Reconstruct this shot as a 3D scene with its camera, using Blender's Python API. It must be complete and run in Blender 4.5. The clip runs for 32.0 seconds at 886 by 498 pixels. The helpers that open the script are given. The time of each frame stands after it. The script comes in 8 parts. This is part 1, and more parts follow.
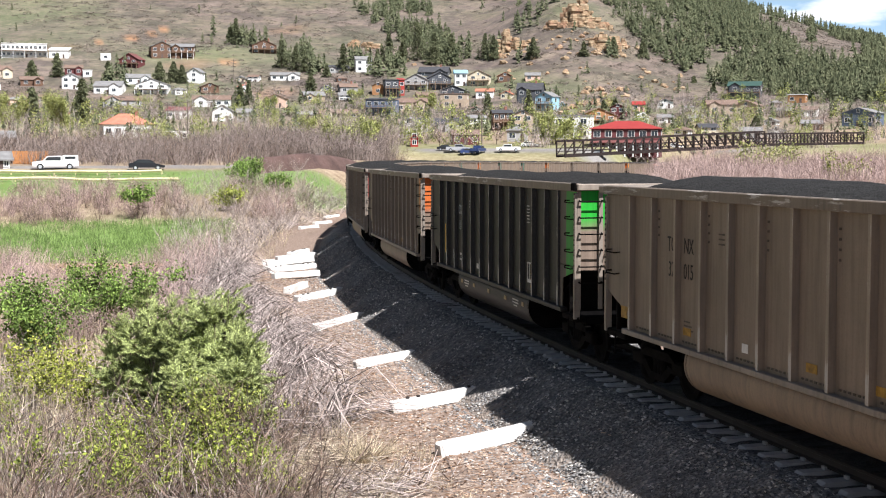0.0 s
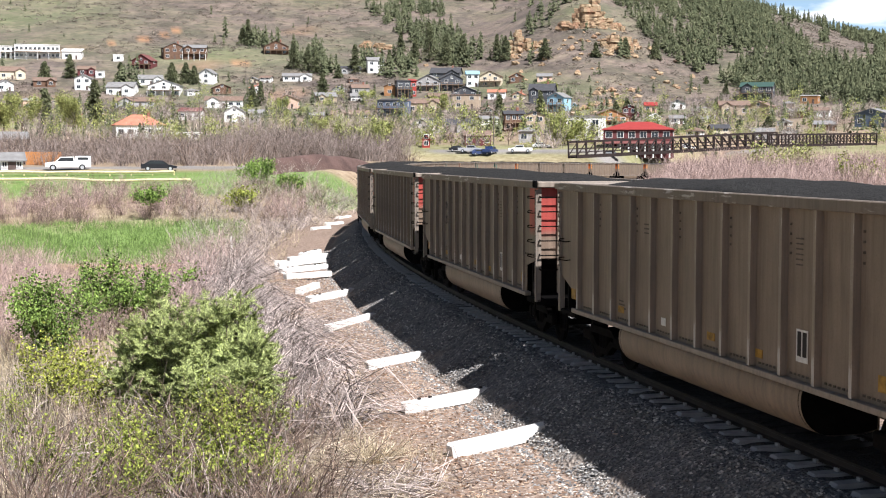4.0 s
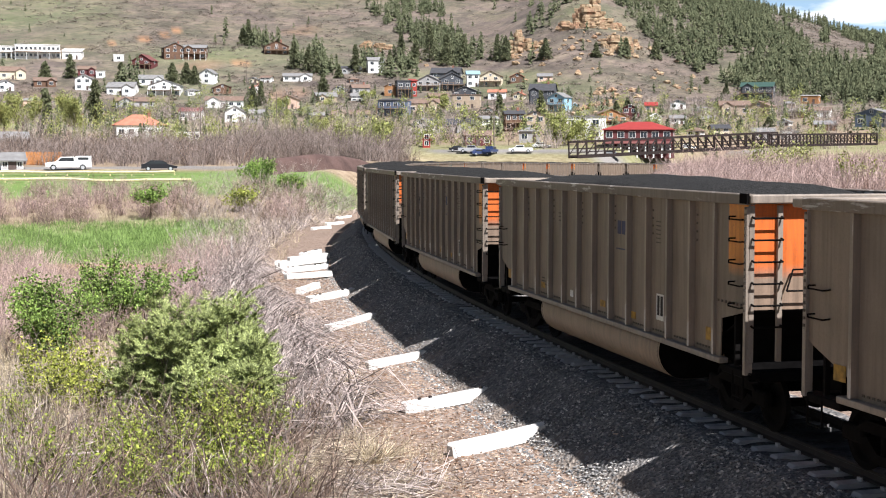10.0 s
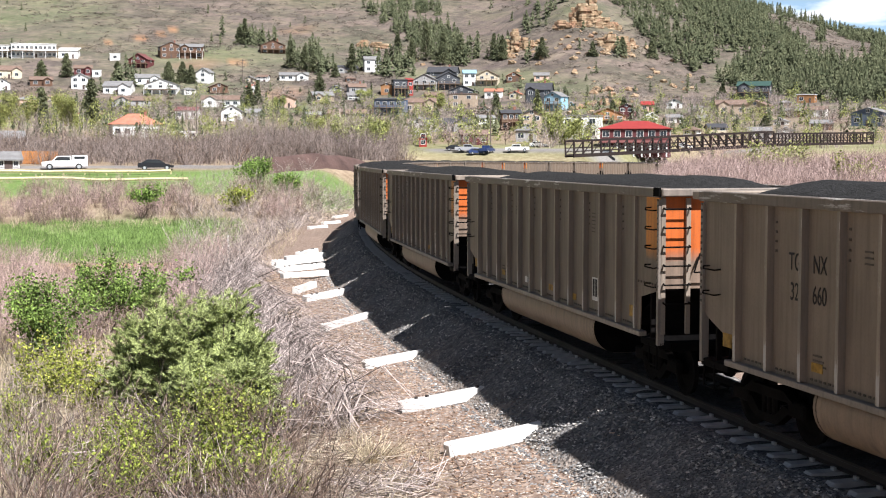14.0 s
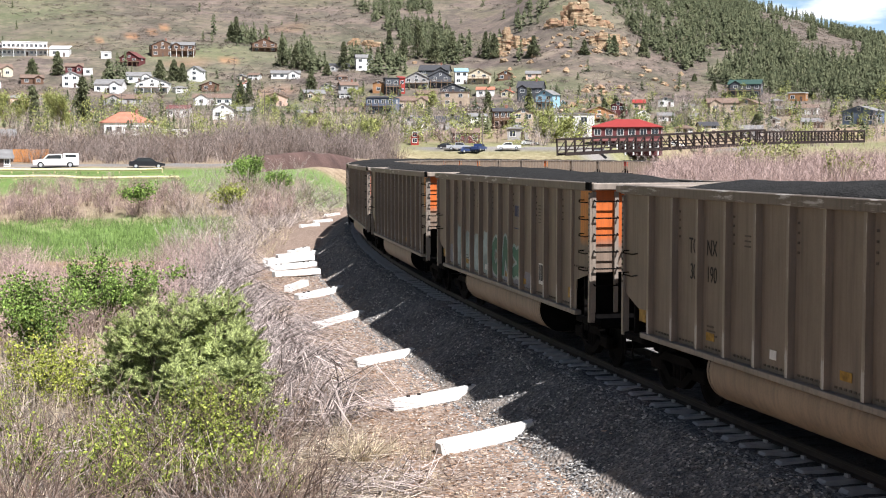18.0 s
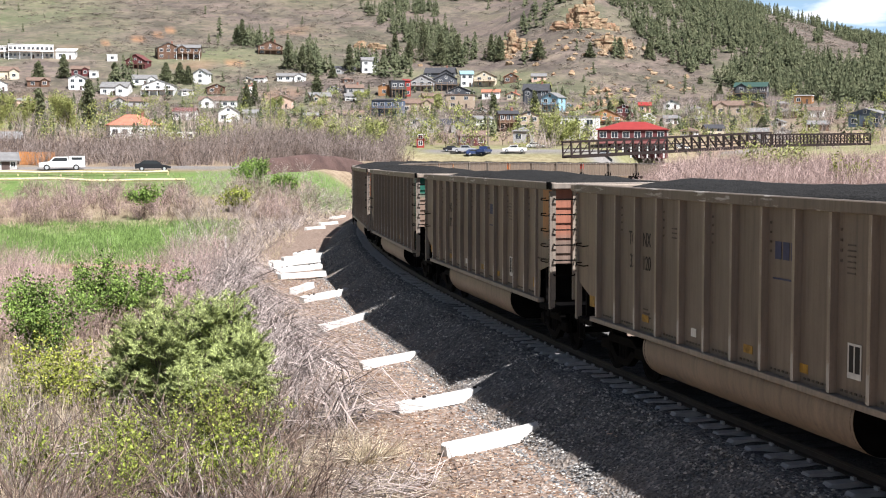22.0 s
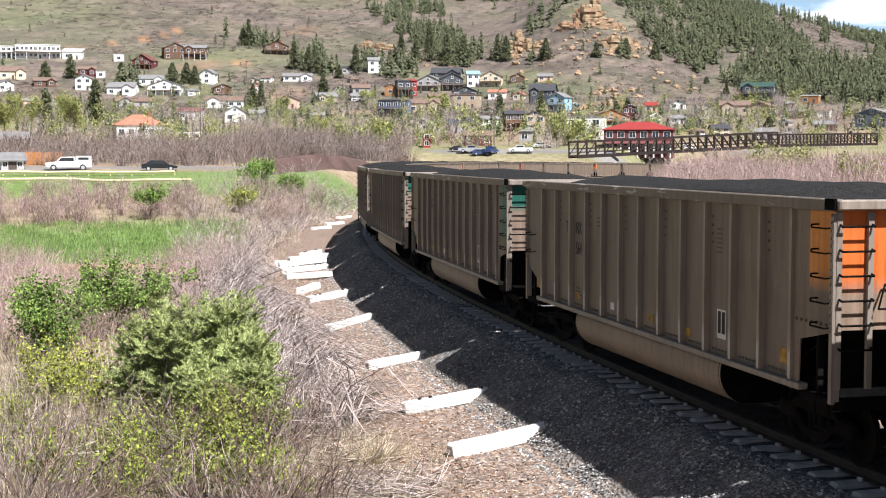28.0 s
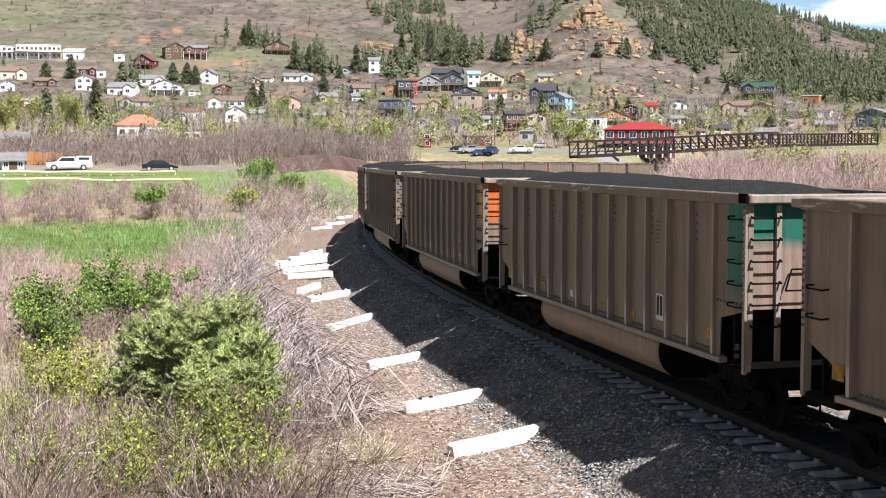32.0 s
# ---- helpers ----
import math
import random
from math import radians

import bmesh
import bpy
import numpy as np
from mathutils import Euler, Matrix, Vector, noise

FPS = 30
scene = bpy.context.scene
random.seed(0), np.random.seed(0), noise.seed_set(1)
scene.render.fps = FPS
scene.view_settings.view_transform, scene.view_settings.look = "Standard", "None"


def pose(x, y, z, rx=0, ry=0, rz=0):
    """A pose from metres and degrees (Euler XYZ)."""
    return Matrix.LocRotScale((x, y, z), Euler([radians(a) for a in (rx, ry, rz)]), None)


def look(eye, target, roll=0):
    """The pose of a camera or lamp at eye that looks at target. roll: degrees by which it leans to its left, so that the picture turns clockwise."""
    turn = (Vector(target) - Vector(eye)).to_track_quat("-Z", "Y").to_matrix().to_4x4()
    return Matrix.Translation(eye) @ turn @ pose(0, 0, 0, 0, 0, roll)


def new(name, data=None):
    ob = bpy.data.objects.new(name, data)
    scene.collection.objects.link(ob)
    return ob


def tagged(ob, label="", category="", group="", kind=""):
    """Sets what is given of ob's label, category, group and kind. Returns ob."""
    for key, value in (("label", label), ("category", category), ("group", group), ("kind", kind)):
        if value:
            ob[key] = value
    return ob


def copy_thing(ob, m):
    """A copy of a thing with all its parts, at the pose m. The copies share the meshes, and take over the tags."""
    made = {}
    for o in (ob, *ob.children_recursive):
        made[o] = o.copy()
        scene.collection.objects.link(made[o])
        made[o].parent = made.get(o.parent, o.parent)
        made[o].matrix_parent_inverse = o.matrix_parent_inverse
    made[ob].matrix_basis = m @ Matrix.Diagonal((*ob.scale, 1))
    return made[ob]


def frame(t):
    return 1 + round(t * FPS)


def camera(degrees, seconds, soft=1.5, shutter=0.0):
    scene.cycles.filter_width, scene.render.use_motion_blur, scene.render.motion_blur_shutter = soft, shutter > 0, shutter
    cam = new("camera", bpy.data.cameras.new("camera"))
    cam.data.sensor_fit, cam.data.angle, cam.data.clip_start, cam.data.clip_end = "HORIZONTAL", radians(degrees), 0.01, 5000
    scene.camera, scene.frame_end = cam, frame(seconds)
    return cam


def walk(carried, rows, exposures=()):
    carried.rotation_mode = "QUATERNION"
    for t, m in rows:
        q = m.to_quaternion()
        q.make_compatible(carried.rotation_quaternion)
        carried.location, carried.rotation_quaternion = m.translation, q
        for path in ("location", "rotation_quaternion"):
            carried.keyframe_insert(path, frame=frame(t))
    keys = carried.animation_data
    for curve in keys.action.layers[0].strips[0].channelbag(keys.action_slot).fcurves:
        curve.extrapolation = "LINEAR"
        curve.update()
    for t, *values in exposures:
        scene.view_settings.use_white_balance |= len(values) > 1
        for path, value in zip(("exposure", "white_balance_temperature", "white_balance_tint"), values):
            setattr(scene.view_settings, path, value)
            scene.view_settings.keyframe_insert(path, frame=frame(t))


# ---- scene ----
cam = camera(35.71, 32.0, soft=1.1)
EYE = (0.0, 0.0, 4.475)
TILT = 85.68

# the hand-held camera only turns a little: seconds, degrees to the right, degrees up, lean
TURNS = [(0, .505, -.036, 0), (.5, .36, 0, 0), (1, .277, 0, 0), (1.5, .2, 0, 0), (2, .146, 0, 0), (2.5, .106, 0, 0),
         (3, .073, 0, 0), (3.5, .036, 0, 0), (4.5, .008, 0, 0), (5.5, 0, 0, 0), (10, 0, 0, 0), (10.25, 0, .003, -.25), (10.5, 0, .003, -.5),
         (11, 0, .004, -.5), (11.5, 0, .006, -.14), (12, 0, 0, 0), (13.5, 0, 0, 0), (14, .144, -.036, 0), (14.5, .361, -.036, 0),
         (15.5, .46, -.055, 0), (16.5, .471, -.074, 0), (17, .471, -.105, 0), (17.5, .473, -.114, 0), (18, .485, -.108, 0),
         (19, .47, -.105, 0), (19.5, .49, -.073, 0), (20, .47, -.036, 0), (21, .5, -.036, 0), (21.5, .361, -.033, 0),
         (22, .253, 0, 0), (22.5, .18, 0, 0), (23, .108, 0, 0), (23.5, .072, 0, 0), (24, .04, 0, 0), (24.5, .03, 0, 0),
         (25.5, 0, 0, 0), (27.5, 0, 0, 0), (28, -.006, 0, 0), (31.5, 0, 0, 0), (32, -.03, 0, 0)]
walk(cam, [(t, pose(*EYE, TILT + up, 0, -right) @ pose(0, 0, 0, 0, 0, lean)) for t, right, up, lean in TURNS], [(0, 1.03, 6250, 13), (32, 1.03, 6250, 13)])

# ---- light: high spring sun from behind and to the side, clear sky with thin cloud ----
SUN_EL, SUN_AZ = 53.0, 145.0          # azimuth clockwise from +y
world = bpy.data.worlds.new("sky")
scene.world = world
world.use_nodes = True
wn, wl = world.node_tree.nodes, world.node_tree.links
wn.clear()
w_out = wn.new("ShaderNodeOutputWorld")
w_bg = wn.new("ShaderNodeBackground")
w_sky = wn.new("ShaderNodeTexSky")
w_sky.sky_type, w_sky.sun_disc = "NISHITA", False
w_sky.sun_elevation, w_sky.sun_rotation = radians(SUN_EL), radians(SUN_AZ)
w_sky.dust_density = 0.6
w_co = wn.new("ShaderNodeTexCoord")
w_map = wn.new("ShaderNodeMapping")
w_map.inputs["Scale"].default_value = (2.0, 2.0, 7.0)
w_map.inputs["Location"].default_value = (0.72, 0.2, 0.3)
w_noise = wn.new("ShaderNodeTexNoise")
w_noise.inputs["Scale"].default_value = 2.6
w_noise.inputs["Detail"].default_value = 7
w_ramp = wn.new("ShaderNodeValToRGB")
w_ramp.color_ramp.elements[0].position, w_ramp.color_ramp.elements[1].position = 0.52, 0.57
w_mix = wn.new("ShaderNodeMixRGB")
w_mix.inputs["Color2"].default_value = (30.0, 30.4, 31.2, 1)
wl.new(w_co.outputs["Generated"], w_map.inputs["Vector"])
wl.new(w_map.outputs["Vector"], w_noise.inputs["Vector"])
wl.new(w_noise.outputs["Fac"], w_ramp.inputs["Fac"])
w_sep = wn.new("ShaderNodeSeparateXYZ")
w_haze = wn.new("ShaderNodeMapRange")
w_haze.inputs["From Min"].default_value, w_haze.inputs["From Max"].default_value = 0.0, 0.28
w_haze.inputs["To Min"].default_value, w_haze.inputs["To Max"].default_value = 0.9, 0.0
wl.new(w_co.outputs["Generated"], w_sep.inputs[0])
wl.new(w_sep.outputs["Z"], w_haze.inputs["Value"])
w_low = wn.new("ShaderNodeMapRange")
w_low.inputs["From Min"].default_value, w_low.inputs["From Max"].default_value = 0.10, 0.42
w_low.inputs["To Min"].default_value, w_low.inputs["To Max"].default_value = 1.0, 0.06
w_cloud = wn.new("ShaderNodeMath")
w_cloud.operation = "MULTIPLY"
wl.new(w_sep.outputs["Z"], w_low.inputs["Value"])
wl.new(w_ramp.outputs["Color"], w_cloud.inputs[0])
wl.new(w_low.outputs["Result"], w_cloud.inputs[1])
w_veil = wn.new("ShaderNodeMixRGB")
w_veil.inputs["Color2"].default_value = (15.0, 22.5, 30.0, 1)
wl.new(w_haze.outputs["Result"], w_veil.inputs["Fac"])
wl.new(w_cloud.outputs[0], w_mix.inputs["Fac"])
wl.new(w_sky.outputs["Color"], w_veil.inputs["Color1"])
wl.new(w_veil.outputs["Color"], w_mix.inputs["Color1"])
wl.new(w_mix.outputs["Color"], w_bg.inputs["Color"])
wl.new(w_bg.outputs["Background"], w_out.inputs["Surface"])
w_bg.inputs["Strength"].default_value = 0.022
sun = new("sun", bpy.data.lights.new("sun", "SUN"))
sun.data.energy, sun.data.angle, sun.data.color = 5.0, radians(0.55), (1.0, 0.98, 0.95)
sun_way = Vector((math.sin(radians(SUN_AZ)) * math.cos(radians(SUN_EL)), math.cos(radians(SUN_AZ)) * math.cos(radians(SUN_EL)), math.sin(radians(SUN_EL))))
sun.matrix_world = look(sun_way * 100, (0, 0, 0))

# ---- mesh and material tools ----
class Shape:
    """Collects vertices and faces of one mesh."""
    def __init__(self):
        self.v, self.f = [], []

    def add(self, verts, faces):
        n = len(self.v)
        self.v += [tuple(p) for p in verts]
        self.f += [tuple(i + n for i in face) for face in faces]
        return self

    def box(self, lo, hi):
        (a, b, c), (d, e, g) = lo, hi
        return self.add([(a, b, c), (d, b, c), (d, e, c), (a, e, c), (a, b, g), (d, b, g), (d, e, g), (a, e, g)],
                        [(3, 2, 1, 0), (4, 5, 6, 7), (0, 1, 5, 4), (1, 2, 6, 5), (2, 3, 7, 6), (3, 0, 4, 7)])

    def chamfer(self, lo, hi, r):
        """A box with its edges cut off."""
        lo, hi = Vector(lo), Vector(hi)
        c, h = (lo + hi) / 2, (hi - lo) / 2
        bm = bmesh.new()
        bmesh.ops.create_cube(bm, size=1)
        for v in bm.verts:
            v.co = Vector((v.co.x * 2 * h.x, v.co.y * 2 * h.y, v.co.z * 2 * h.z)) + c
        bmesh.ops.bevel(bm, geom=bm.edges[:], offset=r, segments=1, affect="EDGES")
        bm.verts.index_update()
        self.add([v.co for v in bm.verts], [[v.index for v in f.verts] for f in bm.faces])
        bm.free()
        return self

    def tube(self, p, q, r, r2=None, n=6, cap=True):
        p, q = Vector(p), Vector(q)
        r2 = r if r2 is None else r2
        m = (q - p).to_track_quat("Z", "Y").to_matrix()
        ring = [m @ Vector((math.cos(2 * math.pi * i / n), math.sin(2 * math.pi * i / n), 0)) for i in range(n)]
        faces = [(i, (i + 1) % n, n + (i + 1) % n, n + i) for i in range(n)]
        if cap:
            faces += [tuple(range(n - 1, -1, -1)), tuple(range(n, 2 * n))]
        return self.add([p + v * r for v in ring] + [q + v * r2 for v in ring], faces)

    def path(self, points, r, n=6):
        for p, q in zip(points, points[1:]):
            self.tube(p, q, r, n=n)
        return self

    def slab(self, outline, way):
        """A flat outline (counter-clockwise seen against way) made thick along way."""
        n, way = len(outline), Vector(way)
        back = [Vector(p) + way for p in outline]
        return self.add(list(outline) + back, [tuple(range(n - 1, -1, -1)), tuple(range(n, 2 * n))]
                        + [(i, (i + 1) % n, n + (i + 1) % n, n + i) for i in range(n)])

    def mesh(self, name, material, smooth=False):
        me = bpy.data.meshes.new(name)
        me.from_pydata(self.v, [], self.f)
        bm = bmesh.new()
        bm.from_mesh(me)
        bmesh.ops.recalc_face_normals(bm, faces=bm.faces[:])
        bm.to_mesh(me)
        bm.free()
        if smooth:
            me.polygons.foreach_set("use_smooth", [True] * len(me.polygons))
        if material:
            me.materials.append(material)
        return me


def part(name, shape, material, parent, label="", smooth=False, at=None):
    """Links a shape (or a ready mesh) as one mesh object under a thing or part."""
    me = shape if isinstance(shape, bpy.types.Mesh) else shape.mesh(name, material, smooth)
    ob = new(name, me)
    ob.parent = parent
    if at is not None:
        ob.matrix_basis = at
    return tagged(ob, label)


def thing(name, label, category, at, group="", kind=""):
    ob = new(name)
    ob.matrix_basis = at
    ob.empty_display_size = 0.3
    return tagged(ob, label, category, group, kind)


def big_mesh(name, verts, faces, material, smooth=False):
    """A mesh from numpy arrays: verts (n, 3), faces (m, 3) or (m, 4)."""
    me = bpy.data.meshes.new(name)
    verts, faces = np.asarray(verts, np.float32), np.asarray(faces, np.int32)
    k = faces.shape[1]
    me.vertices.add(len(verts))
    me.vertices.foreach_set("co", verts.ravel())
    me.loops.add(faces.size)
    me.loops.foreach_set("vertex_index", faces.ravel())
    me.polygons.add(len(faces))
    me.polygons.foreach_set("loop_start", np.arange(0, faces.size, k, dtype=np.int32))
    me.polygons.foreach_set("use_smooth", np.full(len(faces), smooth))
    if material:
        me.materials.append(material)
    me.update(calc_edges=True)
    return me


def tris_of(shape):
    """Vertices and triangles of a shape as arrays."""
    f = []
    for face in shape.f:
        f += [(face[0], face[i], face[i + 1]) for i in range(1, len(face) - 1)]
    return np.array(shape.v, np.float32), np.array(f, np.int32)


def scatter(templates, places):
    """Joins copies of template arrays. places: rows (template, x, y, z, scale, turn, scale_z, lean_x, lean_y)."""
    vs, fs, n = [], [], 0
    for k, x, y, z, s, a, sz, lx, ly in places:
        v, f = templates[int(k)]
        c, d = math.cos(a) * s, math.sin(a) * s
        h = v[:, 2] * s * sz
        vs.append(np.stack([v[:, 0] * c - v[:, 1] * d + x + h * lx, v[:, 0] * d + v[:, 1] * c + y + h * ly, h + z], 1))
        fs.append(f + n)
        n += len(v)
    return np.concatenate(vs), np.concatenate(fs)


class Nodes:
    """Short hand for a node material."""
    def __init__(self, name, rough=0.8, metal=0.0):
        self.m = bpy.data.materials.new(name)
        self.m.use_nodes = True
        self.t = self.m.node_tree
        self.b = self.t.nodes["Principled BSDF"]
        self.b.inputs["Roughness"].default_value = rough
        self.b.inputs["Metallic"].default_value = metal
        self.b.inputs["Specular IOR Level"].default_value = 0.3
        self.co = None

    def coord(self, which="Object"):
        n = self.t.nodes.new("ShaderNodeTexCoord")
        return n.outputs[which]

    def world_place(self):
        return self.t.nodes.new("ShaderNodeNewGeometry").outputs["Position"]

    def scaled(self, vec, s):
        n = self.t.nodes.new("ShaderNodeMapping")
        n.inputs["Scale"].default_value = s
        self.t.links.new(vec, n.inputs["Vector"])
        return n.outputs["Vector"]

    def noise(self, vec, scale, detail=4, rough=0.55):
        n = self.t.nodes.new("ShaderNodeTexNoise")
        n.inputs["Scale"].default_value, n.inputs["Detail"].default_value, n.inputs["Roughness"].default_value = scale, detail, rough
        self.t.links.new(vec, n.inputs["Vector"])
        return n.outputs["Fac"]

    def cells(self, vec, scale, out="Distance"):
        n = self.t.nodes.new("ShaderNodeTexVoronoi")
        n.inputs["Scale"].default_value = scale
        self.t.links.new(vec, n.inputs["Vector"])
        return n.outputs[out]

    def ramp(self, fac, *stops):
        n = self.t.nodes.new("ShaderNodeValToRGB")
        e = n.color_ramp.elements
        while len(e) < len(stops):
            e.new(0.5)
        for el, (pos, col) in zip(e, stops):
            el.position = pos
            el.color = (col, col, col, 1) if isinstance(col, (int, float)) else (*col, 1)
        self.t.links.new(fac, n.inputs["Fac"])
        return n.outputs["Color"]

    def mix(self, fac, a, b, mode="MIX"):
        n = self.t.nodes.new("ShaderNodeMixRGB")
        n.blend_type = mode
        for sock, val in zip(n.inputs, (fac, a, b)):
            if isinstance(val, (int, float)):
                sock.default_value = val if sock.name == "Fac" else (val, val, val, 1)
            elif isinstance(val, tuple):
                sock.default_value = (*val, 1)
            else:
                self.t.links.new(val, sock)
        return n.outputs["Color"]

    def math(self, op, a, b=0.0):
        n = self.t.nodes.new("ShaderNodeMath")
        n.operation = op
        for sock, val in zip(n.inputs, (a, b)):
            if isinstance(val, (int, float)):
                sock.default_value = val
            else:
                self.t.links.new(val, sock)
        return n.outputs[0]

    def layer(self, name):
        n = self.t.nodes.new("ShaderNodeAttribute")
        n.attribute_name = name
        return n.outputs["Fac"]

    def random(self):
        return self.t.nodes.new("ShaderNodeObjectInfo").outputs["Random"]

    def island(self):
        return self.t.nodes.new("ShaderNodeNewGeometry").outputs["Random Per Island"]

    def axis(self, vec, which):
        n = self.t.nodes.new("ShaderNodeSeparateXYZ")
        self.t.links.new(vec, n.inputs[0])
        return n.outputs[which]

    def color(self, c):
        if isinstance(c, tuple):
            self.b.inputs["Base Color"].default_value = (*c, 1)
        else:
            self.t.links.new(c, self.b.inputs["Base Color"])
        return self

    def rough(self, c):
        self.t.links.new(c, self.b.inputs["Roughness"])
        return self

    def bump(self, h, dist, strength=1.0):
        n = self.t.nodes.new("ShaderNodeBump")
        n.inputs["Distance"].default_value, n.inputs["Strength"].default_value = dist, strength
        self.t.links.new(h, n.inputs["Height"])
        self.t.links.new(n.outputs["Normal"], self.b.inputs["Normal"])
        return self


def plain(name, col, rough=0.7, metal=0.0, vary=0.25, scale=3.0, grit=12.0, bump=0.004, gloss=0.3):
    """A paint, wood or metal with stains and grain at two sizes."""
    k = Nodes(name, rough, metal)
    k.b.inputs["Specular IOR Level"].default_value = gloss
    co = k.coord()
    a = k.noise(co, scale, 4)
    b = k.noise(co, grit, 3)
    dark = tuple(c * (1 - vary) for c in col)
    light = tuple(min(1, c * (1 + vary * 0.6)) for c in col)
    base = k.ramp(a, (0.3, dark), (0.7, light))
    fine = k.ramp(b, (0.3, 1 - vary * 0.5), (0.7, 1.0))
    k.color(k.mix(1.0, base, fine, "MULTIPLY"))
    k.bump(b, bump)
    return k.m


# ---- the track: a winding single line that falls away from the camera ----
BENDS_AT = (-100, -20, 15, 40, 70, 100, 130, 160, 200, 260, 700)
BENDS = (0.0025, 0.00246, 0.00248, 0.00292, 0.0031, 0.0016, 0.00122, 0.00213, 0.00322, 0.00323, 0.0032)
DS = 0.5
rail_s = np.arange(-100, 700, DS)
_k = np.interp(rail_s, BENDS_AT, BENDS)
_th = np.concatenate([[0], np.cumsum((_k[1:] + _k[:-1]) / 2 * DS)])
_i0 = int(100 / DS)
rail_th = _th - _th[_i0] - 0.2609
rail_x = np.concatenate([[0], np.cumsum(np.sin((rail_th[1:] + rail_th[:-1]) / 2) * DS)])
rail_y = np.concatenate([[0], np.cumsum(np.cos((rail_th[1:] + rail_th[:-1]) / 2) * DS)])
rail_x += 8.130 - rail_x[_i0]
rail_y += 13.662 - rail_y[_i0]


def fall(s):
    s = np.asarray(s, float)
    return 0.00727 * s + 1.3e-5 * np.maximum(s, 0) ** 2


def on_track(s, left=0.0, up=0.0):
    """Place beside the track: metres along, to the left, above the rail's top."""
    x, y, th = (np.interp(s, rail_s, a) for a in (rail_x, rail_y, rail_th))
    return x - np.cos(th) * left, y + np.sin(th) * left, up - fall(s)


def heading(s):
    return float(np.interp(s, rail_s, rail_th))


def beside(x, y):
    """Metres along the track and to its left for arrays of places."""
    x, y = np.asarray(x, float), np.asarray(y, float)
    step = 4
    cx, cy = rail_x[::step], rail_y[::step]
    best_s, best_l = np.zeros(x.size), np.zeros(x.size)
    xf, yf = x.ravel(), y.ravel()
    for i in range(0, x.size, 4000):
        d = (xf[i:i + 4000, None] - cx) ** 2 + (yf[i:i + 4000, None] - cy) ** 2
        j = d.argmin(1)
        th = rail_th[::step][j]
        dx, dy = xf[i:i + 4000] - cx[j], yf[i:i + 4000] - cy[j]
        best_s[i:i + 4000] = rail_s[::step][j] + dx * np.sin(th) + dy * np.cos(th)
        best_l[i:i + 4000] = -dx * np.cos(th) + dy * np.sin(th)
    return best_s.reshape(x.shape), best_l.reshape(x.shape)


# ---- the lie of the land ----
def ease(a, b, t):
    u = np.clip((t - a) / (b - a), 0, 1)
    return u * u * (3 - 2 * u)


def wave(x, y, size, seed=0.0):
    """Cheap smooth noise between -1 and 1."""
    a, b = np.asarray(x) / size + seed, np.asarray(y) / size - seed * 1.7
    return (np.sin(a * 1.7 + 1.3 * np.sin(b * 1.1 + seed)) + np.sin(b * 2.1 + 1.7 * np.sin(a * 0.9 - seed)) + np.sin((a + b) * 1.3 + seed * 3)
            + 0.5 * np.sin(a * 4.3 - b * 3.1 + seed)) / 3.5


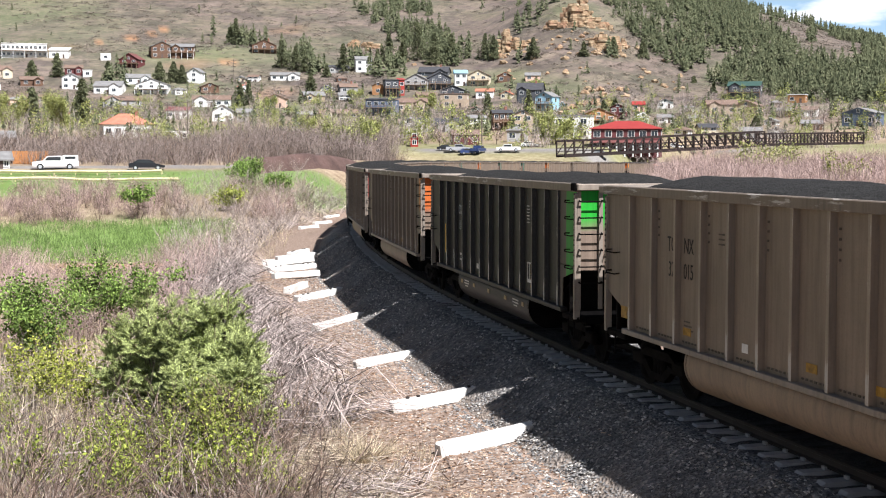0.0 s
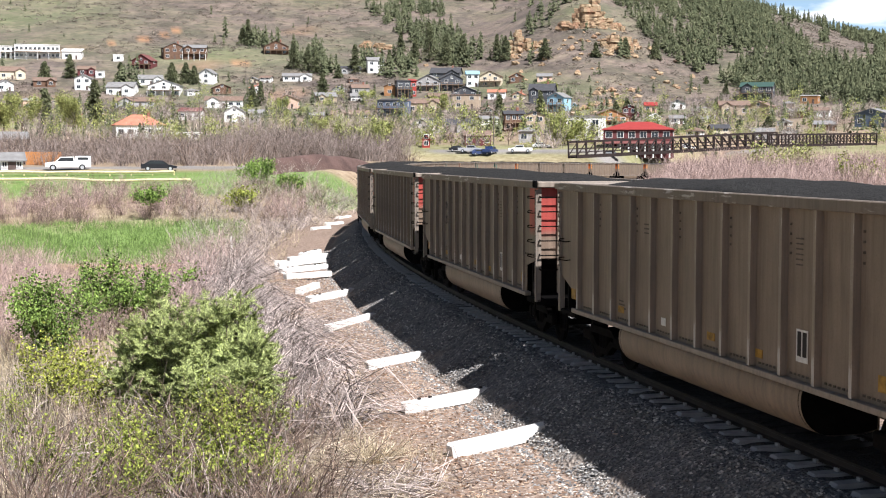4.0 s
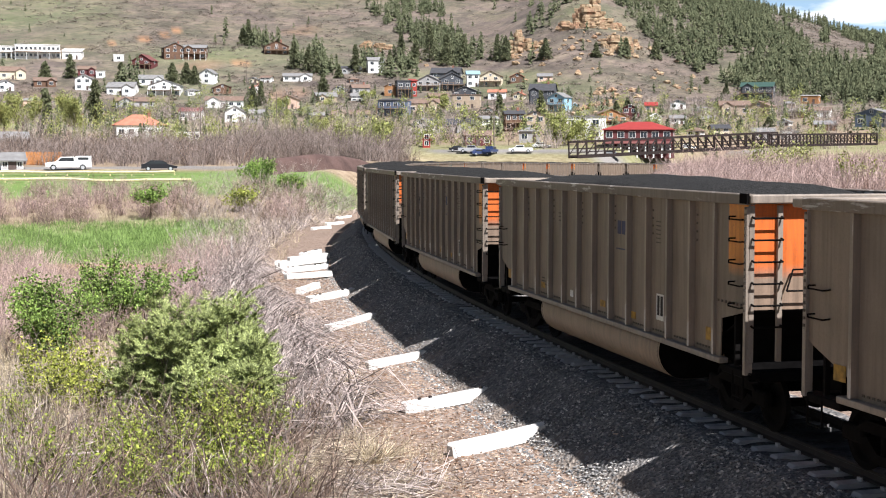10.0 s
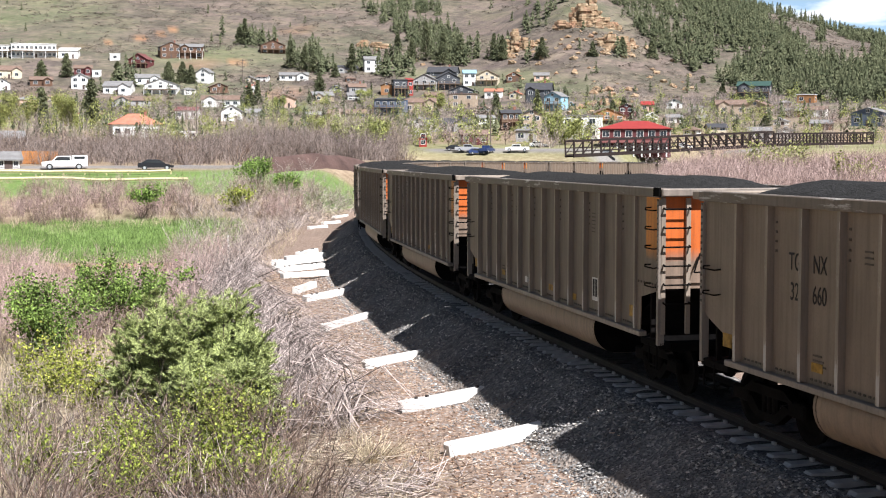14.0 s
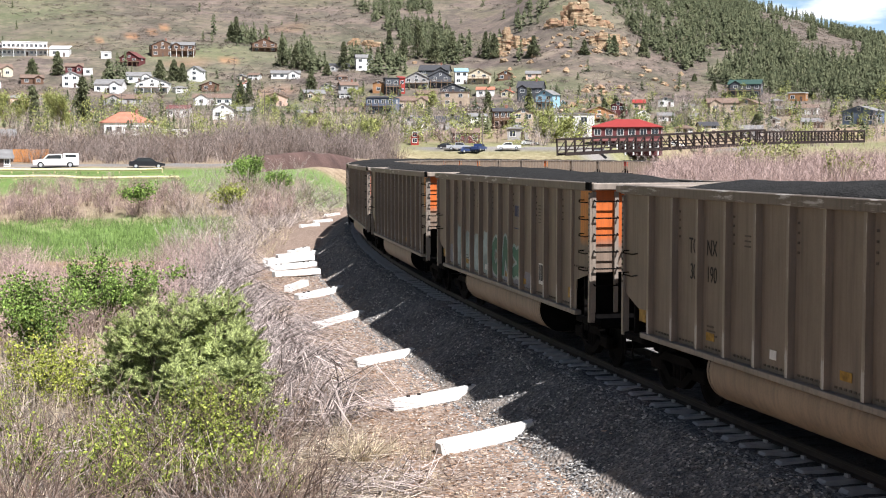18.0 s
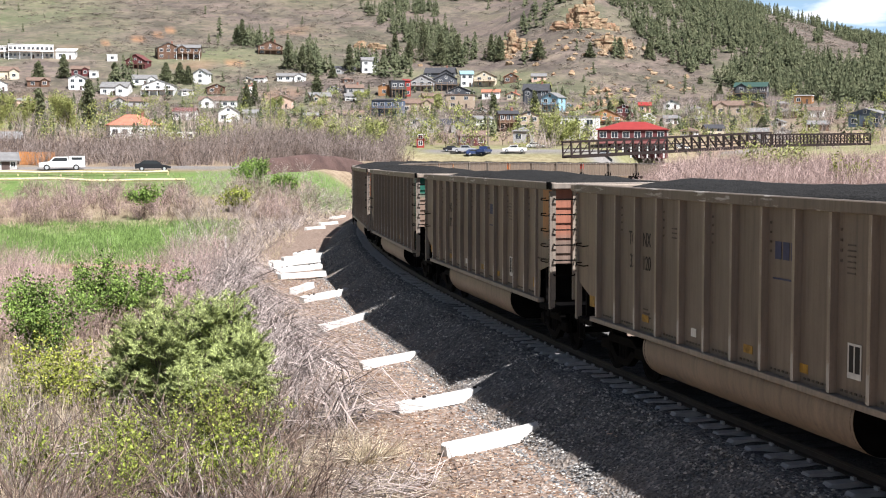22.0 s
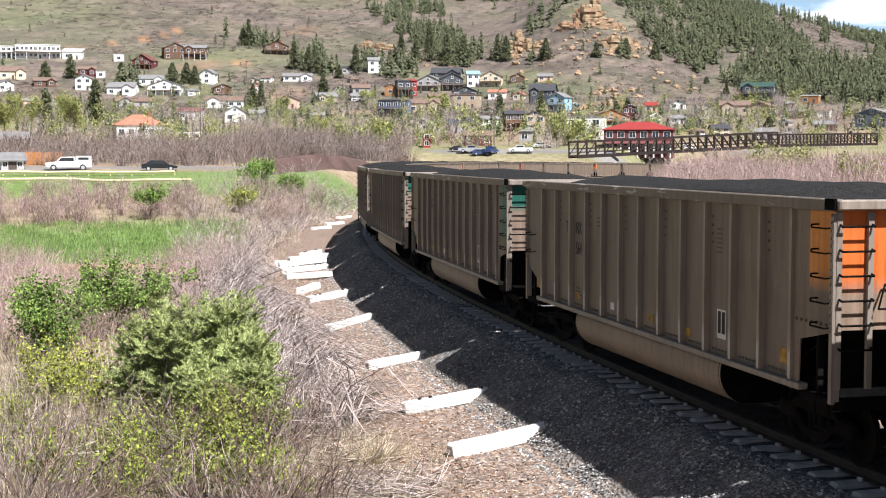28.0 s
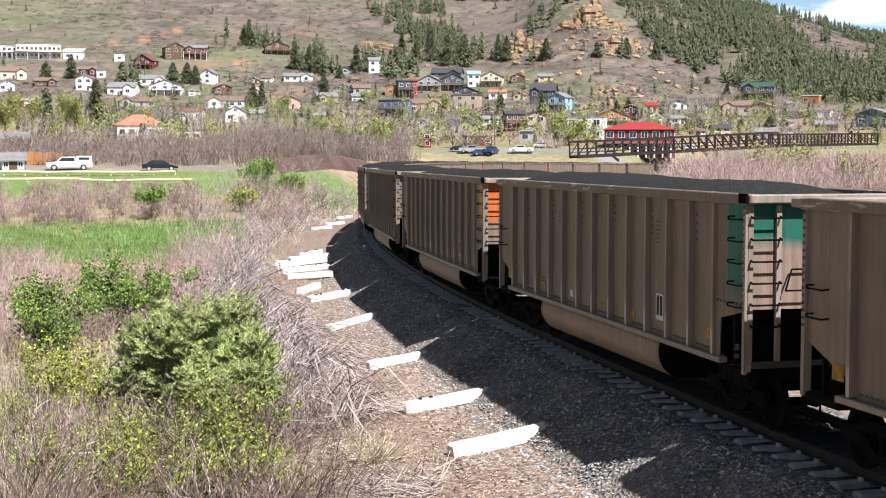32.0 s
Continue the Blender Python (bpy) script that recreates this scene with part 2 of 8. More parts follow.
def land(x, y):
    """Height of the ground."""
    x, y = np.asarray(x, float), np.asarray(y, float)
    d = np.hypot(x, y)
    u = np.where(y > 1e-3, x / np.maximum(y, 1e-3), np.sign(x) * 9)       # sideways slope of the view line
    u = np.clip(u, -0.6, 0.6)
    # meadow side and railway side of the valley
    left = np.interp(d, (0, 8, 16, 24, 34, 50, 80, 110, 135, 160, 186, 250, 320, 400), (2.9, 2.6, 0.2, -2.0, -2.6, -2.9, -3.2, -3.1, -1.6, 0.2, 1.5, 2.0, 2.9, 6.2))
    right = np.interp(d, (0, 8, 16, 24, 34, 50, 80, 110, 160, 200, 250, 302, 324, 400), (2.9, 2.6, 0.2, -1.6, -2.2, -2.6, -3.0, -3.3, -3.8, -4.2, -4.4, -3.6, 2.7, 6.2))
    base = left + (right - left) * ease(-0.05, 0.0, u)
    bank = ease(0.125, 0.19, u) * ease(40, 70, d) * (1 - ease(230, 300, d))
    base = base + (0.6 - base) * bank
    # the hillside: tangent of the height angle at each distance, held down to the skyline
    tan = np.interp(d, (300, 400, 520, 650, 780, 1000, 1300, 1700, 2400), (-.004, .0045, .017, .029, .063, .104, .138, .15, .155))
    tan = tan + 0.004 * wave(x, y, 90, 2.0) * ease(450, 700, d) + 0.008 * wave(x, y, 260, 5.0) * ease(650, 1000, d)
    spur = np.exp(-((u - 0.105) / 0.05) ** 2) * np.exp(-((d - 840) / 130) ** 2)
    tan = tan + 0.03 * spur
    sky = np.interp(u, (-.6, -.2, .1, .2, .2325, .253, .294, .322, .4, .6), (.19, .19, .165, .116, .1015, .095, .0775, .0705, .045, .015))
    far = ease(480, 800, d)
    soft = .6 * sky + .4 * sky * (1 - np.exp(-np.maximum(tan - .6 * sky, 0) / (.4 * sky)))
    held = tan + (soft - tan) * ease(.17, .22, u) * (tan > .6 * sky)
    tan = tan + far * (np.minimum(held, sky) - tan)
    hill = EYE[2] + d * tan
    crest = EYE[2] + 1250 * sky
    hill = np.where(d > 1250, np.minimum(hill, crest - (d - 1250) * 0.12), hill)
    z = base + (hill - base) * ease(300, 400, d)
    z = np.where(y < -20, 2.9 + 0.6 * wave(x, y, 60) + np.maximum(-y - 20, 0) * 0.01, z)
    # ballast bank and dirt strip along the line
    s, l = beside(x, y)
    a = np.abs(l)
    prof = np.interp(a, (0, 1.65, 1.9, 3.1, 4.2, 6.5, 9, 14), (-.40, -.40, -.42, -1.27, -1.38, -1.56, -2.05, -2.9)) - fall(s)
    near = 1 - ease(5, 15, a)
    z = z + (prof - z) * near
    rough = 0.10 * wave(x, y, 2.3, 1.0) + 0.25 * wave(x, y, 9, 3.0)
    return z + rough * ease(3.5, 6, a) * (1 - 0.5 * ease(200, 400, d))


# ---- materials of the ground and the line ----
def ground_material():
    k = Nodes("earth_and_grass", 0.95)
    co = k.world_place()
    big, mid, fine = k.noise(co, 0.05, 5), k.noise(co, 0.6, 5, 0.65), k.noise(co, 7.0, 5, 0.7)
    straw = k.ramp(mid, (0.3, (0.19, 0.135, 0.085)), (0.5, (0.28, 0.21, 0.14)), (0.7, (0.36, 0.29, 0.20)))
    green = k.ramp(mid, (0.25, (0.15, 0.20, 0.05)), (0.5, (0.13, 0.225, 0.05)), (0.75, (0.20, 0.28, 0.09)))
    dirt = k.ramp(fine, (0.3, (0.135, 0.088, 0.066)), (0.5, (0.25, 0.178, 0.135)), (0.68, (0.40, 0.315, 0.25)))
    clay = k.ramp(mid, (0.3, (0.32, 0.15, 0.075)), (0.7, (0.45, 0.26, 0.14)))
    hill = k.ramp(k.noise(co, 0.022, 7, 0.7), (0.32, (0.125, 0.115, 0.075)), (0.45, (0.19, 0.158, 0.115)), (0.55, (0.172, 0.132, 0.112)), (0.7, (0.25, 0.205, 0.148)))
    speck = k.ramp(k.noise(co, 0.24, 6, 0.75), (0.36, 0.66), (0.58, 1.06))
    brush = k.ramp(k.noise(co, 0.045, 9, 0.78), (0.46, 0.0), (0.56, 0.8))
    hill = k.mix(brush, hill, k.ramp(k.noise(co, 0.012, 3), (0.4, (0.105, 0.083, 0.074)), (0.6, (0.095, 0.092, 0.062))))
    hill = k.mix(1.0, hill, speck, "MULTIPLY")
    c = k.mix(k.layer("hill"), straw, hill)
    c = k.mix(k.math("MULTIPLY", k.layer("green"), k.ramp(fine, (0.25, 0.55), (0.55, 1.0))), c, green)
    c = k.mix(k.layer("dirt"), c, dirt)
    c = k.mix(k.layer("clay"), c, clay)
    c = k.mix(k.layer("road"), c, k.ramp(fine, (0.3, (0.20, 0.185, 0.17)), (0.7, (0.27, 0.25, 0.23))))
    c = k.mix(1.0, c, k.ramp(fine, (0.3, 0.7), (0.6, 1.05)), "MULTIPLY")
    k.color(k.mix(1.0, c, k.ramp(big, (0.35, 0.8), (0.65, 1.1)), "MULTIPLY"))
    k.bump(fine, 0.08, 0.7)
    return k.m


def ballast_material(name="crushed_stone"):
    k = Nodes(name, 0.9)
    co = k.world_place()
    cell = k.cells(co, 16.0, "Color")
    shade = k.math("MULTIPLY", k.noise(co, 1.3, 4), 1.0)
    a = k.ramp(k.axis(cell, 0), (0.1, (0.10, 0.096, 0.095)), (0.5, (0.155, 0.15, 0.145)), (0.8, (0.22, 0.205, 0.19)), (0.97, (0.36, 0.325, 0.29)))
    a = k.mix(k.layer("dust"), a, k.ramp(k.noise(co, 6, 4), (0.3, (0.20, 0.15, 0.11)), (0.7, (0.38, 0.31, 0.25))))
    # near-black between the rails: the train's shade put into the stone colour
    a = k.mix(k.layer("rail_shade"), a, (0.022, 0.021, 0.02))
    k.color(k.mix(1.0, a, k.ramp(shade, (0.3, 0.75), (0.7, 1.1)), "MULTIPLY"))
    k.bump(k.cells(co, 16.0), 0.05, 1.0)
    return k.m


M_GROUND = ground_material()
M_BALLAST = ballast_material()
M_CONCRETE = plain("weathered_concrete", (0.68, 0.655, 0.61), 0.9, vary=0.28, scale=2.2, grit=20, bump=0.008)


def tie_material():
    """Dusty concrete, painted black between the rails in place of the train's shade."""
    k = Nodes("dusty_concrete", 0.9)
    co = k.coord()
    c = k.ramp(k.noise(co, 3, 4), (0.3, (0.25, 0.245, 0.24)), (0.7, (0.38, 0.37, 0.36)))
    # middle of the tie painted near-black for the shade under the cars
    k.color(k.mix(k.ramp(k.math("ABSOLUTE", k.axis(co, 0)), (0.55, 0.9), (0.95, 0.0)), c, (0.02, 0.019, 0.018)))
    k.bump(k.noise(co, 25, 3), 0.006)
    return k.m


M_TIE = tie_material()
M_RAIL = plain("rusty_rail", (0.032, 0.024, 0.021), 0.7, 0.1, vary=0.3)

# ---- ground: one sheet to the horizon ----
def field_layers(x, y):
    """How green, bare, clayey, hilly or paved the land is."""
    d = np.hypot(x, y)
    u = np.where(y > 1e-3, x / np.maximum(y, 1e-3), np.sign(x) * 9)
    s, l = beside(x, y)
    a = np.abs(l)
    w = wave(x, y, 14, 4.0)
    w2 = wave(x, y, 4, 8.0)
    green = ease(88, 97, d + 5 * w) * (1 - ease(118, 128, d + 6 * w)) * (1 - ease(-.17, -.145, u + .008 * w2)) * ease(9, 13, l)
    green = np.maximum(green, ease(140, 150, d + 4 * w) * (1 - ease(176, 182, d)) * (1 - ease(-.06, -.05, u)))
    green = np.maximum(green, 0.55 * ease(20, 30, d) * (1 - ease(30, 60, d)) * (1 - ease(-.27, -.2, u)) * ease(-.2, .6, w2))
    town = ease(330, 400, d) * (1 - ease(760, 860, d))
    green = np.maximum(green, town * ease(0.1, 0.5, wave(x, y, 38, 7.0)) * (0.42 - .22 * ease(560, 660, d)))
    green = np.maximum(green, 0.27 * ease(700, 790, d) * (1 - .5 * ease(860, 1000, d)) * (1 - ease(-.12, -.02, u)) * ease(-.2, .5, wave(x, y, 75, 1.5)))
    green = np.maximum(green, 0.4 * ease(304, 330, d) * (1 - ease(345, 370, d)))
    wide = 2.4 * ease(36, 52, s) * (1 - ease(95, 120, s))
    dirt = (1 - ease(5.2, 8.5, a - wide * (l > 0) + 1.2 * w2)) * ease(1, 2, a)
    clay = 0.28 * ease(0.6, 0.9, wave(x, y, 34, 11.0)) * ease(560, 640, d) * (1 - ease(900, 1000, d)) * (1 - ease(-.08, 0, u))
    clay = np.maximum(clay, 0.8 * np.exp(-((d - 88 + 3 * w) / 3.5) ** 2) * (1 - ease(-.2, -.17, u)) * ease(-.3, -.24, u))
    hill = ease(400, 640, d)
    for (xa, ya), (xb, yb), wide, much in (((-189, 796), (-168, 821), 3.5, .9), ((-168, 821), (-160, 845), 3.5, .8), ((-210, 760), (-230, 752), 6, .6), ((-118, 748), (-98, 740), 4, .7)):
        k = np.clip(((x - xa) * (xb - xa) + (y - ya) * (yb - ya)) / ((xb - xa) ** 2 + (yb - ya) ** 2), 0, 1)
        clay = np.maximum(clay, much * (1 - ease(wide * .4, wide, np.hypot(x - xa - k * (xb - xa), y - ya - k * (yb - ya)) + wide * .4 * w2)))
    road = ease(181, 183, d) * (1 - ease(191, 193, d)) * (1 - ease(-.13, -.11, u))
    road = np.maximum(road, ease(322, 324, d) * (1 - ease(332, 336, d)) * ease(-.02, 0, u) * (1 - ease(.22, .25, u)))
    return {"green": green, "dirt": dirt, "clay": clay, "hill": hill, "road": road}


def make_ground():
    az = np.radians(np.concatenate([np.arange(-180, -24, 6), np.arange(-24, 24, 0.11), np.arange(24, 180, 6)]))
    ring = np.concatenate([[0.02, .4, .9], 1.5 * 1.0165 ** np.arange(490)])
    a, r = np.meshgrid(az, ring)
    x, y = np.sin(a) * r + .3, np.cos(a) * r - .3
    z = land(x, y)
    n, m = a.shape
    i = np.arange(n * m).reshape(n, m)
    j = np.roll(i, -1, axis=1)
    faces = np.stack([i[:-1], j[:-1], j[1:], i[1:]], -1).reshape(-1, 4)[:, ::-1]
    verts = np.stack([x, y, z], -1).reshape(-1, 3)
    verts = np.vstack([verts, [[0, 0, 2.9]]])
    me = big_mesh("ground", verts, faces, M_GROUND, True)
    for key, val in field_layers(x, y).items():
        me.attributes.new(key, "FLOAT", "POINT").data.foreach_set("value", np.append(np.clip(val, 0, 1), 0).astype(np.float32).ravel())
    tagged(new("ground", me), "dry grass, meadow and scrub hillside", "ground", kind="structure")


make_ground()


def sweep(name, section, s0, s1, step, material, label, category, smooth=False):
    """A profile (left, up) drawn along the track."""
    ss = np.arange(s0, s1 + step, step)
    n, k = len(ss), len(section)
    v = np.zeros((n, k, 3))
    for i, (left, up) in enumerate(section):
        x, y, z = on_track(ss, left, up)
        v[:, i] = np.stack([x, y, z], 1)
    i = np.arange(n * k).reshape(n, k)
    f = np.stack([i[:-1, :-1], i[:-1, 1:], i[1:, 1:], i[1:, :-1]], -1).reshape(-1, 4)
    return tagged(new(name, big_mesh(name, v.reshape(-1, 3), f, material, smooth)), label, category, kind="structure")


def make_line():
    sec = [(l, float(np.interp(abs(l), (0, 1.2, 1.7, 3.4), (-.24, -.225, -.23, -1.42)))) for l in np.arange(-3.4, 3.41, 0.2)]
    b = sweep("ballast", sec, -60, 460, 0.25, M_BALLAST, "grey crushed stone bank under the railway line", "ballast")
    v = np.empty(len(b.data.vertices) * 3, np.float32)
    b.data.vertices.foreach_get("co", v)
    v = v.reshape(-1, 3)
    v[:, 2] += 0.035 * wave(v[:, 0], v[:, 1], 0.25, 3) + 0.04 * wave(v[:, 0], v[:, 1], 1.1, 1)
    b.data.vertices.foreach_set("co", v.ravel())
    _, l = beside(v[:, 0], v[:, 1])
    w = wave(v[:, 0], v[:, 1], .6, 2)
    b.data.attributes.new("dust", "FLOAT", "POINT").data.foreach_set("value", (0.8 * ease(2.5, 3.3, np.abs(l) + .35 * w)).astype(np.float32))
    # mask of the painted shade, strongest midway between the rails
    b.data.attributes.new("rail_shade", "FLOAT", "POINT").data.foreach_set("value", (0.85 * (1 - ease(.9, 1.35, np.abs(l) + .1 * w))).astype(np.float32))
    for side in (0.7525, -0.7525):
        prof = [(-.07, -.17), (-.07, -.155), (-.012, -.13), (-.012, -.05), (-.036, -.035), (-.036, -.004), (-.026, 0), (.026, 0), (.036, -.004), (.036, -.035), (.012, -.05), (.012, -.13), (.07, -.155), (.07, -.17)]
        sweep("rail", [(side + a, c) for a, c in reversed(prof)], -60, 460, 0.5, M_RAIL, "rusty steel rail with a worn running face", "rail")


make_line()


def tie_shape(length=2.59):
    """A concrete sleeper: trapezoid section, waisted in the middle, chamfered ends."""
    s = Shape()
    rings = []
    for x, top, w, base in ((-1.295, .17, .125, 0), (-1.25, .215, .14, 0), (-.5, .225, .14, 0), (-.25, .17, .115, 0), (.25, .17, .115, 0), (.5, .225, .14, 0), (1.25, .215, .14, 0), (1.295, .17, .125, 0)):
        rings.append([(x, -w, base), (x, w, base), (x, w * 0.78, top), (x, -w * 0.78, top)])
    v = [p for r in rings for p in r]
    f = [(3, 2, 1, 0), tuple(range(len(v) - 4, len(v)))]
    for i in range(len(rings) - 1):
        a = i * 4
        f += [(a + k, a + (k + 1) % 4, a + 4 + (k + 1) % 4, a + 4 + k) for k in range(4)]
    s.add(v, f)
    for x in (-.75, .75):            # rail seats with their two iron shoulders
        for dx in (-.11, .11):
            s.box((x + dx - .02, -.05, .2), (x + dx + .02, .05, .27))
    return s


def make_ties():
    me = tie_shape().mesh("railway_tie", M_TIE)
    TIE_PITCH = 0.598
    first = 15.887 - 60 * TIE_PITCH
    for i in range(300):
        s = first + i * TIE_PITCH
        x, y, z = on_track(s, random.uniform(-.03, .03), -.395)
        ob = new("railway_tie", me)
        ob.matrix_basis = Matrix.Translation((x, y, z)) @ pose(0, 0, 0, 0, 0, math.degrees(-heading(s)) + random.uniform(-.8, .8))
        tagged(ob, "dusty concrete railway tie bedded in ballast", "railway tie", "ties under the rails")
    v, f = tris_of(tie_shape())
    rows = [(0, *on_track(first + i * TIE_PITCH, 0, -.395), 1, -heading(first + i * TIE_PITCH), 1, 0, 0) for i in range(300, 760)]
    tagged(new("far_ties", big_mesh("far_ties", *scatter([(v, f)], rows), M_TIE)), "row of concrete railway ties far along the line", "railway ties", kind="stuff")


make_ties()

# ---- the coal train ----
def car_paint(name, base, accent=None, low=2.45, high=2.7, rough=0.55, wear=None, rub=0.55):
    """Dusty taupe car paint; an accent colour fills the panel above a worn edge."""
    k = Nodes(name, rough)
    co = k.coord()
    streak = k.noise(k.scaled(co, (6, 6, 0.35)), 1.6, 5, 0.6)
    blot = k.noise(co, 1.1, 4)
    grit = k.noise(co, 30, 3)
    col = base
    if accent:
        edge = k.math("ADD", k.axis(co, 2), k.math("MULTIPLY", k.math("SUBTRACT", blot, 0.5), 0.35))
        mask = k.ramp(k.math("DIVIDE", k.math("SUBTRACT", edge, low - 0.2), high - low + 0.4), (0.3, 0.0), (0.7, 1.0))
        along = k.ramp(k.math("ADD", k.math("SUBTRACT", k.axis(co, 0), 6.0), k.math("MULTIPLY", blot, 0.05)), (0.49, 0.0), (0.53, 1.0))
        col = k.mix(k.math("MULTIPLY", mask, along), base, accent)
    c = k.mix(1.0, col, k.ramp(streak, (0.25, 0.62), (0.5, 0.95), (0.75, 1.12)), "MULTIPLY")
    c = k.mix(1.0, c, k.ramp(blot, (0.3, 0.86), (0.7, 1.1)), "MULTIPLY")
    c = k.mix(1.0, c, k.ramp(k.random(), (0.0, (0.86, 0.86, 0.88)), (1.0, (1.08, 1.04, 1.0))), "MULTIPLY")
    c = k.mix(k.ramp(grit, (0.5, 0.0), (0.75, 0.35)), c, (0.10, 0.08, 0.065))
    if wear:
        # paint rubbed through to pale metal in streaks
        worn = k.math("MULTIPLY", k.noise(k.scaled(co, wear), 2.2, 5, 0.7), k.ramp(k.noise(co, 0.6, 2), (0.35, 0.7), (0.65, 1.15)))
        c = k.mix(k.ramp(worn, (rub, 0.0), (rub + .07, 0.8)), c, (0.44, 0.41, 0.375))
    k.color(c)
    k.bump(k.noise(co, 5, 3), 0.006, 0.5)
    return k.m


# darker than the end bases: some of the sides' shade is in the paint
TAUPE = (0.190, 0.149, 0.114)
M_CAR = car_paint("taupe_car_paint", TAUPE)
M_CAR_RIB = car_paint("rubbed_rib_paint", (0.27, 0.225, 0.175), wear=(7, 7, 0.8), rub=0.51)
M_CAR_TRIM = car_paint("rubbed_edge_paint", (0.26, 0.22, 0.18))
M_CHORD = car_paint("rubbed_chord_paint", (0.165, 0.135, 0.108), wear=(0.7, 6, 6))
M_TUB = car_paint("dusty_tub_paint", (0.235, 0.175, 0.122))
# deep under-car shade is put into both near-black, low-gloss bases
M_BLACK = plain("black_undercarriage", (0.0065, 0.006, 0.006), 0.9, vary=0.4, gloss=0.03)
M_IRON = plain("grimy_iron", (0.0085, 0.0075, 0.007), 0.9, 0.0, vary=0.4, gloss=0.04)
M_COAL_CAR = car_paint("black_car_paint", (0.0105, 0.0098, 0.0095))
M_COAL_RIB = car_paint("rubbed_black_rib_paint", (0.05, 0.047, 0.045), wear=(7, 7, 0.8), rub=0.48)
M_YELLOW = plain("faded_yellow_sheeting", (0.36, 0.20, 0.03), 0.6, vary=0.5, scale=9)
M_YELLOW_STRIP = plain("yellow_strip", (0.62, 0.36, 0.03), 0.5, vary=0.3)
M_TAN = plain("faded_tan_sheeting", (0.34, 0.25, 0.12), 0.6, vary=0.4, scale=9)
M_PLATE = plain("white_stencil_panel", (0.6, 0.58, 0.54), 0.6, vary=0.2)
M_INK = plain("faded_black_lettering", (0.016, 0.014, 0.014), 0.7, vary=0.2)
M_WHITE_INK = plain("white_lettering", (0.55, 0.53, 0.5), 0.7, vary=0.2)
M_RIVET = plain("grimy_rivets", (0.098, 0.078, 0.062), 0.8, vary=0.3)
# end bases lighter than TAUPE, sunlight on the ends put into the paint
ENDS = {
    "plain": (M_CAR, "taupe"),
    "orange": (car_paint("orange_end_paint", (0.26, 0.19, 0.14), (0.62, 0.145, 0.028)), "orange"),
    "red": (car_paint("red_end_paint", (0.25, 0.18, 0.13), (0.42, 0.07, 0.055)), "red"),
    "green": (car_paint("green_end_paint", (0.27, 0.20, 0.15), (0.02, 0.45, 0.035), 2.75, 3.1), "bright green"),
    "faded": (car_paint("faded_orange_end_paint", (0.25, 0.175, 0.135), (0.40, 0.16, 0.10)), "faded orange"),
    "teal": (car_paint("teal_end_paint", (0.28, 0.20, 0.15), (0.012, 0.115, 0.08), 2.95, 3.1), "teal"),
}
SIDES = {"teal": car_paint("teal_corner_paint", (0.19, 0.145, 0.11), (0.018, 0.155, 0.11), 2.15, 2.3), "orange": car_paint("orange_corner_paint", TAUPE, (0.66, 0.25, 0.045)), "faded": car_paint("faded_orange_corner_paint", TAUPE, (0.42, 0.18, 0.055)), "red": car_paint("red_corner_paint", TAUPE, (0.46, 0.085, 0.06)), "green": car_paint("green_corner_paint", (0.10, 0.085, 0.07), (0.018, 0.30, 0.03), 1.6, 1.8)}


def coal_material():
    k = Nodes("coal", 0.95)
    k.b.inputs["Specular IOR Level"].default_value = 0.1
    co = k.coord()
    k.color(k.ramp(k.noise(co, 9, 5, 0.7), (0.3, (0.012, 0.0118, 0.0115)), (0.7, (0.034, 0.033, 0.032))))
    k.bump(k.cells(co, 24), 0.02, 1.0)
    return k.m


M_COAL = coal_material()
HALF, TOP, SILL, WIDE = 7.225, 3.79, 1.08, 1.56
PITCH = 16.151


